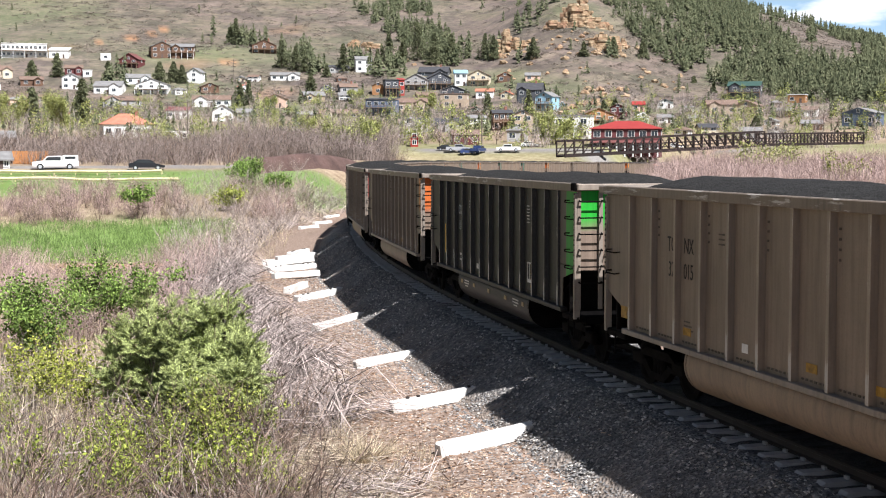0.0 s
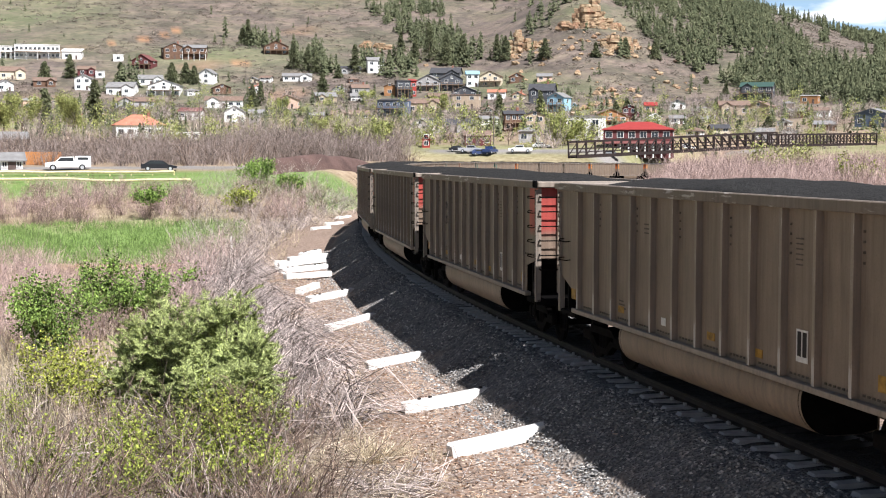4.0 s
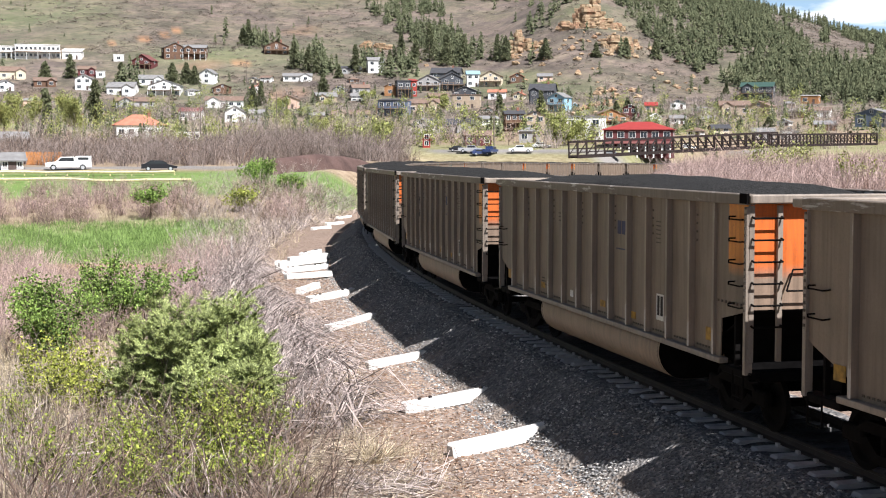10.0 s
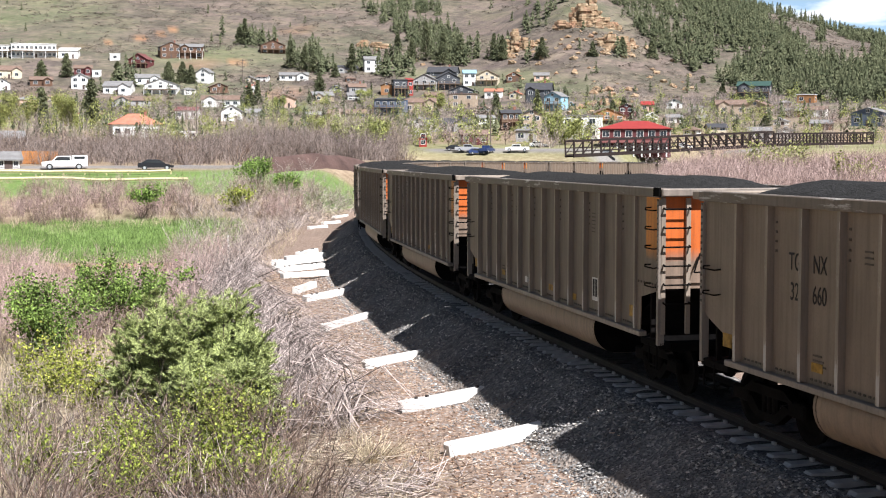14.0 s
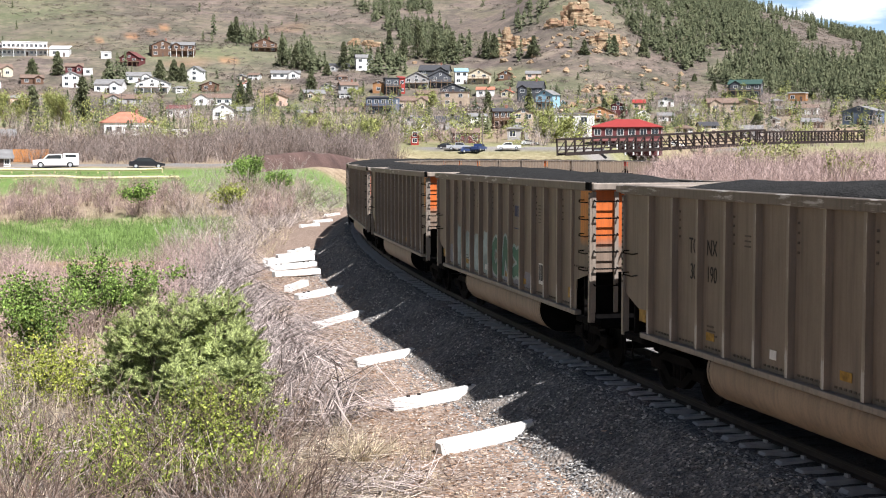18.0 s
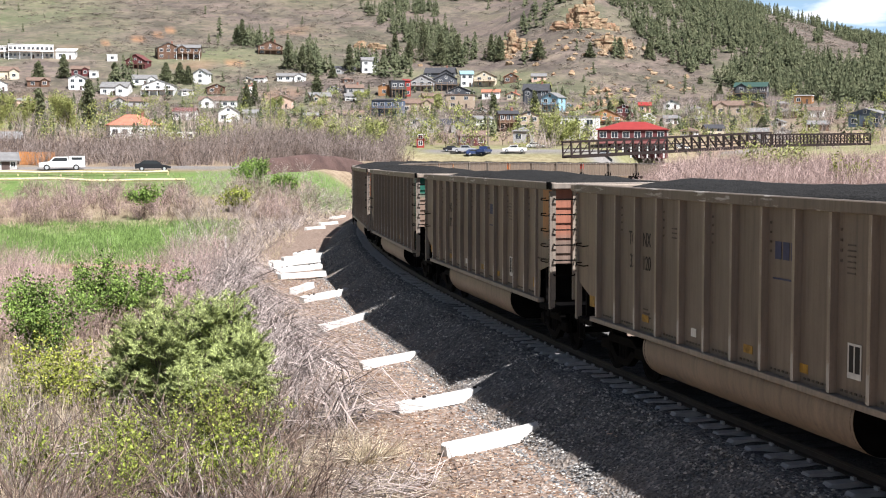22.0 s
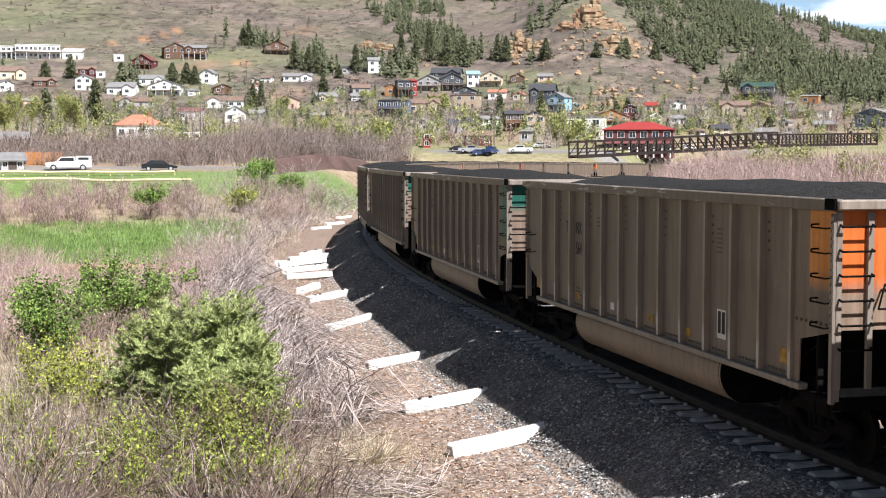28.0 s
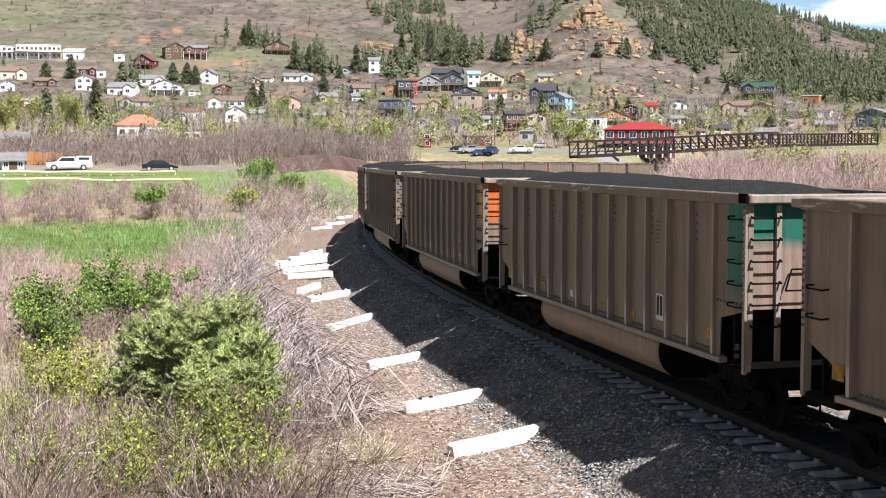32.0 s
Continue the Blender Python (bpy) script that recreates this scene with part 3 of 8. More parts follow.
def build_car():
    """Local frame: +x is the leading end, +y the car's right hand, rail top at z = 0."""
    car = thing("coal_car", "", "rail car", Matrix())
    x0, x1 = -HALF, HALF
    rib0, ribn, gap = x0 + 1.22, 13, 1.0
    rib1 = rib0 + 12 * gap
    for side in (1, -1):
        y = side * (WIDE - 0.10)
        thick = (0, -side * 0.02, 0)
        # sheet between the outer ribs, then the two end panels with their cut-out feet
        part("side_sheet", Shape().slab([(rib0, y, SILL + .06), (rib1, y, SILL + .06), (rib1, y, TOP - .1), (rib0, y, TOP - .1)], thick), M_CAR, car)
        part("front_panel", Shape().slab([(rib1 + .002, y + side * .05, SILL + .06), (rib1 + .22, y + side * .05, SILL + .06), (rib1 + .25, y + side * .05, 1.78), (x1 - .05, y + side * .05, 1.98), (x1 - .05, y + side * .05, TOP - .1), (rib1 + .002, y + side * .05, TOP - .1)], thick), M_CAR, car)
        part("rear_panel", Shape().slab([(x0 + .05, y + side * .05, 1.82), (x0 + .2, y + side * .05, 1.74), (rib0 - .13, y + side * .05, 1.42), (rib0 - .12, y + side * .05, SILL + .06), (rib0 - .002, y + side * .05, SILL + .06), (rib0 - .002, y + side * .05, TOP - .1), (x0 + .05, y + side * .05, TOP - .1)], thick), M_CAR, car)
        ys = sorted((side * WIDE, side * (WIDE - .13)))
        part("top_chord", Shape().chamfer((x0 - .04, ys[0] - (.02 if side < 0 else 0), TOP - .17), (x1 + .04, ys[1] + (.02 if side > 0 else 0), TOP), .015), M_CHORD, car, "rubbed steel top chord")
        part("side_sill", Shape().chamfer((x0 + .95, ys[0] - (.03 if side < 0 else 0), SILL - .02), (rib1 + .35, ys[1] + (.03 if side > 0 else 0), SILL + .075), .012), M_CAR_TRIM, car, "rubbed light edge of the side sill")
        rib = Shape()
        h0, h1 = SILL + .08, TOP - .17
        o = side * WIDE
        rib.add([(-.07, y, h0), (-.042, o, h0), (.042, o, h0), (.07, y, h0), (-.07, y, h1), (-.042, o, h1), (.042, o, h1), (.07, y, h1)],
                [(0, 1, 5, 4), (1, 2, 6, 5), (2, 3, 7, 6), (0, 3, 2, 1), (4, 5, 6, 7), (0, 4, 7, 3)])
        me = rib.mesh("rib", M_CAR_RIB)          # rubbed outer face, painted flanks
        me.materials.append(M_CAR)
        me.polygons.foreach_set("material_index", [0 if i == 1 else 1 for i in range(len(me.polygons))])
        for i in range(ribn):
            part("rib", me, None, car, at=pose(rib0 + i * gap, 0, 0))
        # foot of the end bays: short posts and a step rail in front of the dark hollow
        for xe, sg in ((x1, -1), (x0, 1)):
            part("corner_post", Shape().slab([(xe, side * WIDE, 1.0), (xe + sg * .09, side * WIDE, 1.0), (xe + sg * .09, side * WIDE, TOP - .2), (xe, side * WIDE, TOP - .2)], (0, -side * .12, 0)), M_CAR_TRIM, car)
            part("bay_post", Shape().box((xe + sg * .5 - .03, min(side * 1.42, side * 1.5), SILL), (xe + sg * .5 + .03, max(side * 1.42, side * 1.5), 1.86)), M_IRON, car)
            part("end_step", Shape().chamfer((min(xe, xe + sg * .95), min(side * 1.3, side * 1.53), .93), (max(xe, xe + sg * .95), max(side * 1.3, side * 1.53), 1.06), .02), M_IRON, car)
            part("stirrup", Shape().path([(xe + sg * .12, side * 1.53, 1.0), (xe + sg * .12, side * 1.53, .62), (xe + sg * .5, side * 1.53, .62), (xe + sg * .5, side * 1.53, 1.0)], .016), M_IRON, car)
    # rungs on the leading end's corners, as they show on the near side and its mirror
    for side in (1, -1):
        me = Shape().path([(.12, -side * .115, .03), (.12, 0, .03), (.12, 0, -.01), (.52, 0, -.01), (.52, -side * .115, .0)], .013).mesh("grab_iron", M_IRON)
        for i in range(5):
            part("grab_iron", me, None, car, at=pose(x1 - .62, side * (WIDE + .06), 3.4 - i * .34))
        for i in range(2):
            part("grab_iron", me, None, car, at=pose(x0 + .12, side * (WIDE + .06), 2.55 - i * .4))
    for xe, sg in ((x1, 1), (x0, -1)):
        # end sheet, its top beam, hollow below, posts and the ladder
        part("front_sheet" if sg > 0 else "rear_sheet", Shape().slab([(xe - sg * .06, -WIDE + .1, 2.0), (xe - sg * .06, WIDE - .1, 2.0), (xe - sg * .06, WIDE - .1, TOP - .12), (xe - sg * .06, -WIDE + .1, TOP - .12)], (-sg * .02, 0, 0)), M_CAR, car)
        part("end_beam", Shape().chamfer((min(xe - sg * .1, xe + sg * (.13 if sg > 0 else .38)), -WIDE + .02, TOP - .15), (max(xe - sg * .1, xe + sg * (.13 if sg > 0 else .38)), WIDE - .02, TOP - .01), .02), M_CAR_TRIM, car, "rubbed top plate overhanging the end")
        # added black sheet darkens the hollow, standing in for its shade
        part("bulkhead", Shape().box((min(xe - sg * .75, xe - sg * .71), -1.38, .9), (max(xe - sg * .75, xe - sg * .71), 1.38, 2.0)), M_BLACK, car, "black sheet added for the shade in the end hollow")
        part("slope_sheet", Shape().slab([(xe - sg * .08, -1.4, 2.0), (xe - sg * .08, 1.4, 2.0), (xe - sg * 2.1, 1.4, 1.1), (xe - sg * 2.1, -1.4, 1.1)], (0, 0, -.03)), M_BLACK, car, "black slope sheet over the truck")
        for yy in (-1.47, -1.0, 1.0, 1.47):
            part("end_post", Shape().box((min(xe - sg * .05, xe + sg * .01), yy - .04, 1.2), (max(xe - sg * .05, xe + sg * .01), yy + .04, TOP - .18 if abs(yy) > 1.2 or (sg > 0 and yy < 0) else 1.99)), M_CAR_TRIM, car)
        me = Shape().path([(xe, -.24, .02), (xe + sg * .07, -.24, 0), (xe + sg * .07, .24, 0), (xe, .24, .02)], .017).mesh("rung", M_IRON)
        for side in (-sg,):
            for i in range(6):
                part("rung", me, None, car, at=pose(sg * .02, side * 1.235, 3.42 - i * .335))
        part("brake_rail", Shape().path([(xe, -.78, 2.62), (xe + sg * .1, -.93, 2.3), (xe + sg * .1, -.1, 2.3), (xe, -.1, 2.62), (xe, -.78, 2.62)], .016), M_IRON, car)
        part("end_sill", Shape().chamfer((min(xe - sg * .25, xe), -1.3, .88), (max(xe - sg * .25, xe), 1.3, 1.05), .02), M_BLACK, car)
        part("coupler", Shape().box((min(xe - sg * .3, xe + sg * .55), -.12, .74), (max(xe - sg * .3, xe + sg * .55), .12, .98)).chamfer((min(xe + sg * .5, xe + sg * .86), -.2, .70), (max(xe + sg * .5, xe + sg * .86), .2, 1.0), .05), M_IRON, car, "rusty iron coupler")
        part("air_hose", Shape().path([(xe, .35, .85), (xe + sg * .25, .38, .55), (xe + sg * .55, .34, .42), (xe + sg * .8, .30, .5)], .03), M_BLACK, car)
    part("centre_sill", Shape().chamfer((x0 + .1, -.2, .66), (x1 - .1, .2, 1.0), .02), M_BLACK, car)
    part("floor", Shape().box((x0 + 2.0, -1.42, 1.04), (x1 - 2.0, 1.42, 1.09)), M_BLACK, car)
    for side in (1, -1):                 # the two round-bellied tubs between the trucks
        tub, n = Shape(), 10
        sec = [(side * .24, 1.06), (side * .24, .40), (side * .5, .345)] + [(side * (.98 + .53 * math.sin(a)), .86 - .52 * math.cos(a)) for a in np.linspace(.0, 1.75, n)] + [(side * 1.47, 1.06)]
        va = [(x0 + 3.55, y, z) for y, z in sec] + [(x1 - 3.65, y, z) for y, z in sec]
        m = len(sec)
        tub.add(va, [(i, (i + 1) % m, m + (i + 1) % m, m + i) for i in range(m)] + [])
        # tub ends are coloured black for the shade that falls on them
        for xe, sg in ((x0 + 3.55, 1), (x1 - 3.65, -1)):
            part("tub_end", Shape().slab([(xe + sg * .06, py, pz) for py, pz in sec], (sg * .03, 0, 0)), M_BLACK, car, "tub end blackened in place of its shade")
        part("tub", tub, M_TUB, car, "tan dust-covered round tub", True)
    # yellow sheeting and stencil panel along the foot of both sides
    for side in (-1,):
        for i, xx in enumerate((rib1 - .46, rib1 - 4.2 * gap + .2, rib0 + 6.3 * gap, rib0 + 2.2 * gap, rib0 - .45)):
            z = 1.34 if i != 1 else 1.3
            yy = side * (WIDE - .095 + (.05 if i == 4 else 0))
            part("reflector", Shape().box((xx, min(yy, yy + side * .006), z), (xx + .3, max(yy, yy + side * .006), z + (.22 if i in (0, 4) else .13))), M_YELLOW, car)
        yy = side * (WIDE - .095)
        part("stencil_panel", Shape().box((rib1 - 2.65 * gap, min(yy, yy + side * .006), 1.42), (rib1 - 2.65 * gap + .34, max(yy, yy + side * .006), 1.5))
             .box((rib1 - 2.65 * gap, min(yy, yy + side * .006), 1.86), (rib1 - 2.65 * gap + .34, max(yy, yy + side * .006), 1.89))
             .box((rib1 - 2.65 * gap, min(yy, yy + side * .006), 1.5), (rib1 - 2.65 * gap + .03, max(yy, yy + side * .006), 1.86))
             .box((rib1 - 2.65 * gap + .31, min(yy, yy + side * .006), 1.5), (rib1 - 2.65 * gap + .34, max(yy, yy + side * .006), 1.86))
             .box((rib1 - 2.65 * gap + .15, min(yy, yy + side * .006), 1.5), (rib1 - 2.65 * gap + .18, max(yy, yy + side * .006), 1.86)), M_PLATE, car)
        part("stencil_backing", Shape().box((rib1 - 2.65 * gap + .03, min(yy, yy + side * .002), 1.5), (rib1 - 2.65 * gap + .31, max(yy, yy + side * .002), 1.86)), M_INK, car)
        part("data_plate", Shape().box((rib0 + 4.35 * gap, min(yy, yy + side * .006), 1.34), (rib0 + 4.35 * gap + .2, max(yy, yy + side * .006), 1.48)), M_PLATE, car)
    # rivet rows along the foot of the sheets, columns of rivets beside some ribs, bolts down the corner panels
    y = -(WIDE - .1)
    row = Shape()
    for i in range(12):
        for k in range(6):
            xx = rib0 + i * gap + .2 + k * .12
            row.box((xx - .03, y - .012, SILL + .13), (xx + .03, y, SILL + .16))
    tagged(part("rivet_strip", row, M_RIVET, car), "row of grimy rivets", kind="stuff")
    col = Shape()
    for i in range(1, 12, 2):
        for k in range(4):
            col.box((rib0 + i * gap + .12, y - .012, 2.95 + k * .14), (rib0 + i * gap + .165, y, 2.985 + k * .14))
    tagged(part("rivet_column", col, M_RIVET, car), "columns of grimy rivets", kind="stuff")
    bolts = Shape()
    for k in range(16):
        for xx in (x1 - .03, x0 + .05):
            bolts.box((xx - .02, -WIDE - .016, 1.98 + k * .105), (xx + .02, -WIDE, 2.02 + k * .105))
    for k in range(7):
        bolts.box((rib1 + .12 + k * .14, y - .066, 2.04), (rib1 + .16 + k * .14, y - .05, 2.08))
    tagged(part("bolt_strip", bolts, M_RIVET, car), "rows of grimy bolts", kind="stuff")
    # black box in place of the shaded recess at the chord's corner
    part("corner_cap", Shape().chamfer((x1 - .22, -WIDE - .026, TOP - .15), (x1 + .055, -WIDE + .018, TOP + .006), .004), M_BLACK, car, "black box standing for the dark recess at the chord corner")
    # trucks
    wheel = Shape()
    for side in (1, -1):
        y = side * .72
        for i in range(20):
            a, b = 2 * math.pi * i / 20, 2 * math.pi * (i + 1) / 20
            wheel.add([(0, y, 0), (.43 * math.cos(a), y, .43 * math.sin(a)), (.43 * math.cos(b), y, .43 * math.sin(b)), (.46 * math.cos(a), y + side * .1, .46 * math.sin(a)), (.46 * math.cos(b), y + side * .1, .46 * math.sin(b)), (0, y + side * .06, 0),
                       (.30 * math.cos(a), y + side * .05, .30 * math.sin(a)), (.30 * math.cos(b), y + side * .05, .30 * math.sin(b)), (.36 * math.cos(a), y + side * .11, .36 * math.sin(a)), (.36 * math.cos(b), y + side * .11, .36 * math.sin(b))],
                      [(0, 2, 1), (1, 2, 4, 3), (3, 4, 9, 8), (8, 9, 7, 6), (6, 7, 5)])
    wheel.tube((0, -1.0, 0), (0, 1.0, 0), .075, n=8)
    wheel.box((-.05, .8, -.28), (.05, .815, -.14))
    me_wheel = wheel.mesh("wheelset", M_IRON)
    bm = bmesh.new()
    bm.from_mesh(me_wheel)
    bmesh.ops.remove_doubles(bm, verts=bm.verts[:], dist=.0005)
    bm.to_mesh(me_wheel)
    bm.free()
    frame_mesh = {}
    for side in (1, -1):
        y0, y1 = sorted((side * .93, side * 1.07))
        f = Shape().chamfer((-1.12, y0, .42), (-.62, y1, .66), .03).chamfer((.62, y0, .42), (1.12, y1, .66), .03)
        f.slab([(-.8, y0, .62), (.8, y0, .62), (.5, y0, .78), (-.5, y0, .78)], (0, y1 - y0, 0))
        f.slab([(-.72, y0, .5), (-.3, y0, .22), (.3, y0, .22), (.72, y0, .5), (.5, y0, .56), (.24, y0, .36), (-.24, y0, .36), (-.5, y0, .56)], (0, y1 - y0, 0))
        for xx in (-.16, 0, .16):
            f.tube((xx, side * 1.0, .34), (xx, side * 1.0, .66), .06, n=8)
        frame_mesh[side] = f.mesh("side_frame", M_IRON)
    for sg in (1, -1):
        truck = new("truck", Shape().chamfer((-.2, -1.0, .5), (.2, 1.0, .76), .03).mesh("truck", M_BLACK))
        truck.parent = car
        truck.matrix_basis = pose(sg * 5.85, 0, 0, 0, 0, sg * -1.0)
        for side in (1, -1):
            part("side_frame", frame_mesh[side], None, truck)
        for dx in (.89, -.89):
            part("wheelset", me_wheel, None, truck, at=pose(dx, 0, .46))
    return car


def build_load(kind):
    """Heaped coal: long low humps that thin out towards the ends."""
    n, m = 60, 14
    xs, ys = np.linspace(-HALF + .12, HALF - .12, n), np.linspace(-WIDE + .14, WIDE - .14, m)
    x, y = np.meshgrid(xs, ys, indexing="ij")
    e = np.clip((HALF - np.abs(x + (.5 if kind == 1 else -.3 if kind == 2 else 0))) / 2.3, 0, 1)
    hump = (0.19 + 0.035 * np.cos(x * (.7 if kind == 0 else .5) + kind * 2)) * ease(0, 1, e)
    cross = 1 - 0.75 * (np.abs(y) / WIDE) ** 2.2
    z = TOP - .30 + .14 * (1 - ease(.0, .6, 1 - e)) + (hump + .12) * cross * ease(0, .5, e) + .02 * wave(x, y, .35, kind + 1) + .03 * wave(x, y, 1.1, kind + 4)
    i = np.arange(n * m).reshape(n, m)
    f = np.stack([i[:-1, :-1], i[1:, :-1], i[1:, 1:], i[:-1, 1:]], -1).reshape(-1, 4)
    v = np.stack([x, y, z], -1).reshape(-1, 3)
    # underside closes the heap
    edge = np.concatenate([i[:, 0], i[-1, 1:], i[::-1, -1][1:], i[0, ::-1][1:-1]])
    low = v[edge] * [1, 1, 0] + [0, 0, TOP - .75]
    k = len(edge)
    a = np.arange(k)
    skirt = np.stack([edge, edge[(a + 1) % k], len(v) + (a + 1) % k, len(v) + a], 1)[:, ::-1]
    return big_mesh("coal_load", np.vstack([v, low]), np.vstack([f, skirt]), M_COAL, True)


LINEUP = {-4: "green", -3: "orange", -2: "red", -1: "red", 0: "orange", 1: "orange", 2: "orange", 3: "orange", 4: "orange", 5: "orange", 6: "faded", 7: "teal", 8: "orange",
          9: "teal", 10: "teal", 11: "orange", 14: "orange", 15: "orange", 16: "orange", 19: "orange", 22: "red", 25: "orange"}
CARS = list(range(-6, 29))


def make_train():
    first = build_car()
    loads = [build_load(k) for k in range(3)]
    cars = []
    for n, j in enumerate(CARS):
        car = first if n == 0 else copy_thing(first, Matrix())
        key = LINEUP.get(j, "plain")
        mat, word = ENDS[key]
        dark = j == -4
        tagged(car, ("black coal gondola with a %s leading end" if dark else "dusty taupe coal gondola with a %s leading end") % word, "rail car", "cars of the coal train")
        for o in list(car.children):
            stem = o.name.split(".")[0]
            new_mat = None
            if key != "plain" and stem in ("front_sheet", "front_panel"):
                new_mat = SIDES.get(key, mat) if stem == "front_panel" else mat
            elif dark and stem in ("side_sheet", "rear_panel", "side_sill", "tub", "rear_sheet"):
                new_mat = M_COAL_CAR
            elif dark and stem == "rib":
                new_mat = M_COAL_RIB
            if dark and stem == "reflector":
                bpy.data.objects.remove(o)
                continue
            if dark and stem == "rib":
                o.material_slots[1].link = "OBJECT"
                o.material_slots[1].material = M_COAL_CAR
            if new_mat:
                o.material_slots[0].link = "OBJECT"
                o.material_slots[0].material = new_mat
        load = tagged(new("coal_load", loads[j % 3]), "heaped black coal filling the gondola", "coal", "coal loads")
        cars.append((j, car, load))
    return cars


TRAIN = make_train()


def car_pose(j, t):
    front = 14.91 + j * PITCH - (7.227 * (t - 9) + 0.00465 * (t - 9) ** 2)
    mid = front + 0.17 + HALF
    (xa, ya, za), (xb, yb, zb) = on_track(mid - 5.85), on_track(mid + 5.85)
    fore = Vector((xa - xb, ya - yb, za - zb)).normalized()
    right = Vector((0, 0, 1)).cross(fore).normalized()
    m = Matrix((fore, right, fore.cross(right))).transposed().to_4x4()
    return Matrix.Translation(((xa + xb) / 2, (ya + yb) / 2, (za + zb) / 2)) @ m


def letters(words, size, material, parent, x, z, y):
    """Raised lettering on the near side of a car."""
    cu = bpy.data.curves.new("lettering", "FONT")
    cu.body, cu.size, cu.extrude, cu.align_x = words, size, .002, "CENTER"
    tmp = bpy.data.objects.new("lettering", cu)
    me = bpy.data.meshes.new_from_object(tmp)
    bpy.data.objects.remove(tmp)
    me.materials.clear()
    me.materials.append(material)
    part("lettering", me, None, parent, at=pose(x, y, z, 90, 0, 0) @ Matrix.Diagonal((.8, 1.15, 1, 1)))


def mark_cars():
    y = -(WIDE - .094)
    rib1 = HALF - 1.23
    by = {j: car for j, car, _ in TRAIN}
    for j, (a, b, c, d) in {-5: ("TG", "NX", "32", "015"), 5: ("TG", "NX", "32", "120"), 6: ("TG", "NX", "32", "072"), -1: ("D", "RX", "6", "279"), 1: ("TG", "NX", "32", "660"), 3: ("TG", "NX", "30", "190"), 8: ("TG", "NX", "3", "564"), 9: ("T", "LX", "4", ""), -2: ("D", "RX", "6", "293"), -4: ("ES", "CX", "64", "11")}.items():
        for word, col, z in ((a, .95, 2.72), (b, .26, 2.72), (c, .95, 2.29), (d, .26, 2.29)):
            if word:
                letters(word, .32, M_WHITE_INK if j == -4 else M_INK, by[j], -HALF + 3.86 - col, z, y)
    # unreadable stencils: plain bars on every car
    bars = Shape()
    for k in range(6):
        bars.box((3.3, y - .004, 3.18 - k * .075), (3.5, y + .004, 3.2 - k * .075))
    for k in range(3):
        bars.box((-2.5, y - .004, 3.1 - k * .08), (-2.3, y + .004, 3.125 - k * .08))
    me = bars.mesh("stencil_lines", M_RIVET)
    white = bars.mesh("stencil_lines", M_WHITE_INK)
    for j, car, _ in TRAIN:
        part("stencil_lines", white if j == -4 else me, None, car)
    # a faded blue emblem and its underline, as plain bars
    navy = plain("faded_blue_emblem", (0.045, 0.05, 0.095), 0.7, vary=0.3)
    for j in (0, 1, 4, 5, 6):
        em = Shape()
        for k in range(3):
            em.box((1.28 + k * .24, y - .004, 2.86), (1.46 + k * .24, y + .004, 3.12))
        em.box((1.22, y - .004, 2.56), (1.92, y + .004, 2.585))
        part("emblem", em, navy, by[j])
    # white data lines and tall yellow strips on the black car
    for k, word in enumerate(("LD LMT", "LT WT")):
        letters(word, .13, M_WHITE_INK, by[-4], -HALF + 2.86, 1.56 - k * .15, y)
        part("data_line", Shape().box((-HALF + 3.55, y - .004, 1.57 - k * .15), (-HALF + 3.9, y + .004, 1.625 - k * .15)), M_WHITE_INK, by[-4])
    for xx, z in ((-HALF + 1.62, 1.5), (-HALF + 4.1, 1.3), (-HALF + 6.07, 1.3), (-HALF + 8.9, 1.3), (-HALF + 10.85, 1.3)):
        part("yellow_strip", Shape().box((xx, y - .004, z), (xx + .1, y + .004, z + (.85 if z > 1.4 else .62))), M_YELLOW_STRIP, by[-4])
    # tan reflective patches and unreadable white lines on the black tub
    for k, xx in enumerate((-3.3, -1.9, -.3, 1.4, 3.0)):
        part("tub_reflector", Shape().box((xx, -1.518, .82), (xx + .2, -1.508, .92)), M_TAN, by[-4])
    for xx in (-2.9, 2.2):
        part("tub_stencil", Shape().box((xx, -1.518, .90), (xx + .5, -1.508, .93)).box((xx, -1.518, .83), (xx + .5, -1.508, .86)).box((xx + .1, -1.518, .76), (xx + .4, -1.508, .79)), M_WHITE_INK, by[-4])
    for j, car, _ in TRAIN:
        if j != -4:
            small = Shape()
            for k in range(3):
                small.box((-HALF + 3.45, y - .004, 1.42 + k * .07), (-HALF + 3.8 - .06 * k, y + .004, 1.445 + k * .07))
            part("stencil_note", small, M_RIVET, car)
    # spray paint along the foot of one car, bay by bay
    mint = plain("pale_mint_spray_paint", (0.33, 0.40, 0.39), 0.6, vary=0.45, scale=1.6)
    sea = plain("sea_green_spray_paint", (0.055, 0.15, 0.10), 0.6, vary=0.35, scale=1.2)
    lilac = plain("grey_lilac_spray_paint", (0.23, 0.22, 0.25), 0.6, vary=0.4, scale=1.6)

    def patch(i, k, low, high, wide, off, paint, word):
        x, n = -HALF + 1.22 + k, 40
        pts = []
        for a in np.linspace(0, 2 * math.pi, n + 1)[:-1]:
            ca, sa = math.cos(a), math.sin(a)
            wob = 1 + .06 * math.sin(3 * a + i) + .05 * math.sin(7 * a + 2 * i) + .03 * math.sin(13 * a + 5 * i)
            pts.append((x + .5 + wide * math.copysign(abs(ca) ** .35, ca) * min(1, wob), y - off, (low + high) / 2 + (high - low) / 2 * math.copysign(abs(sa) ** .5, sa) * (wob if sa > 0 else 1)))
        part("spray_paint", Shape().slab(pts, (0, -.003, 0)), paint, by[4], word)

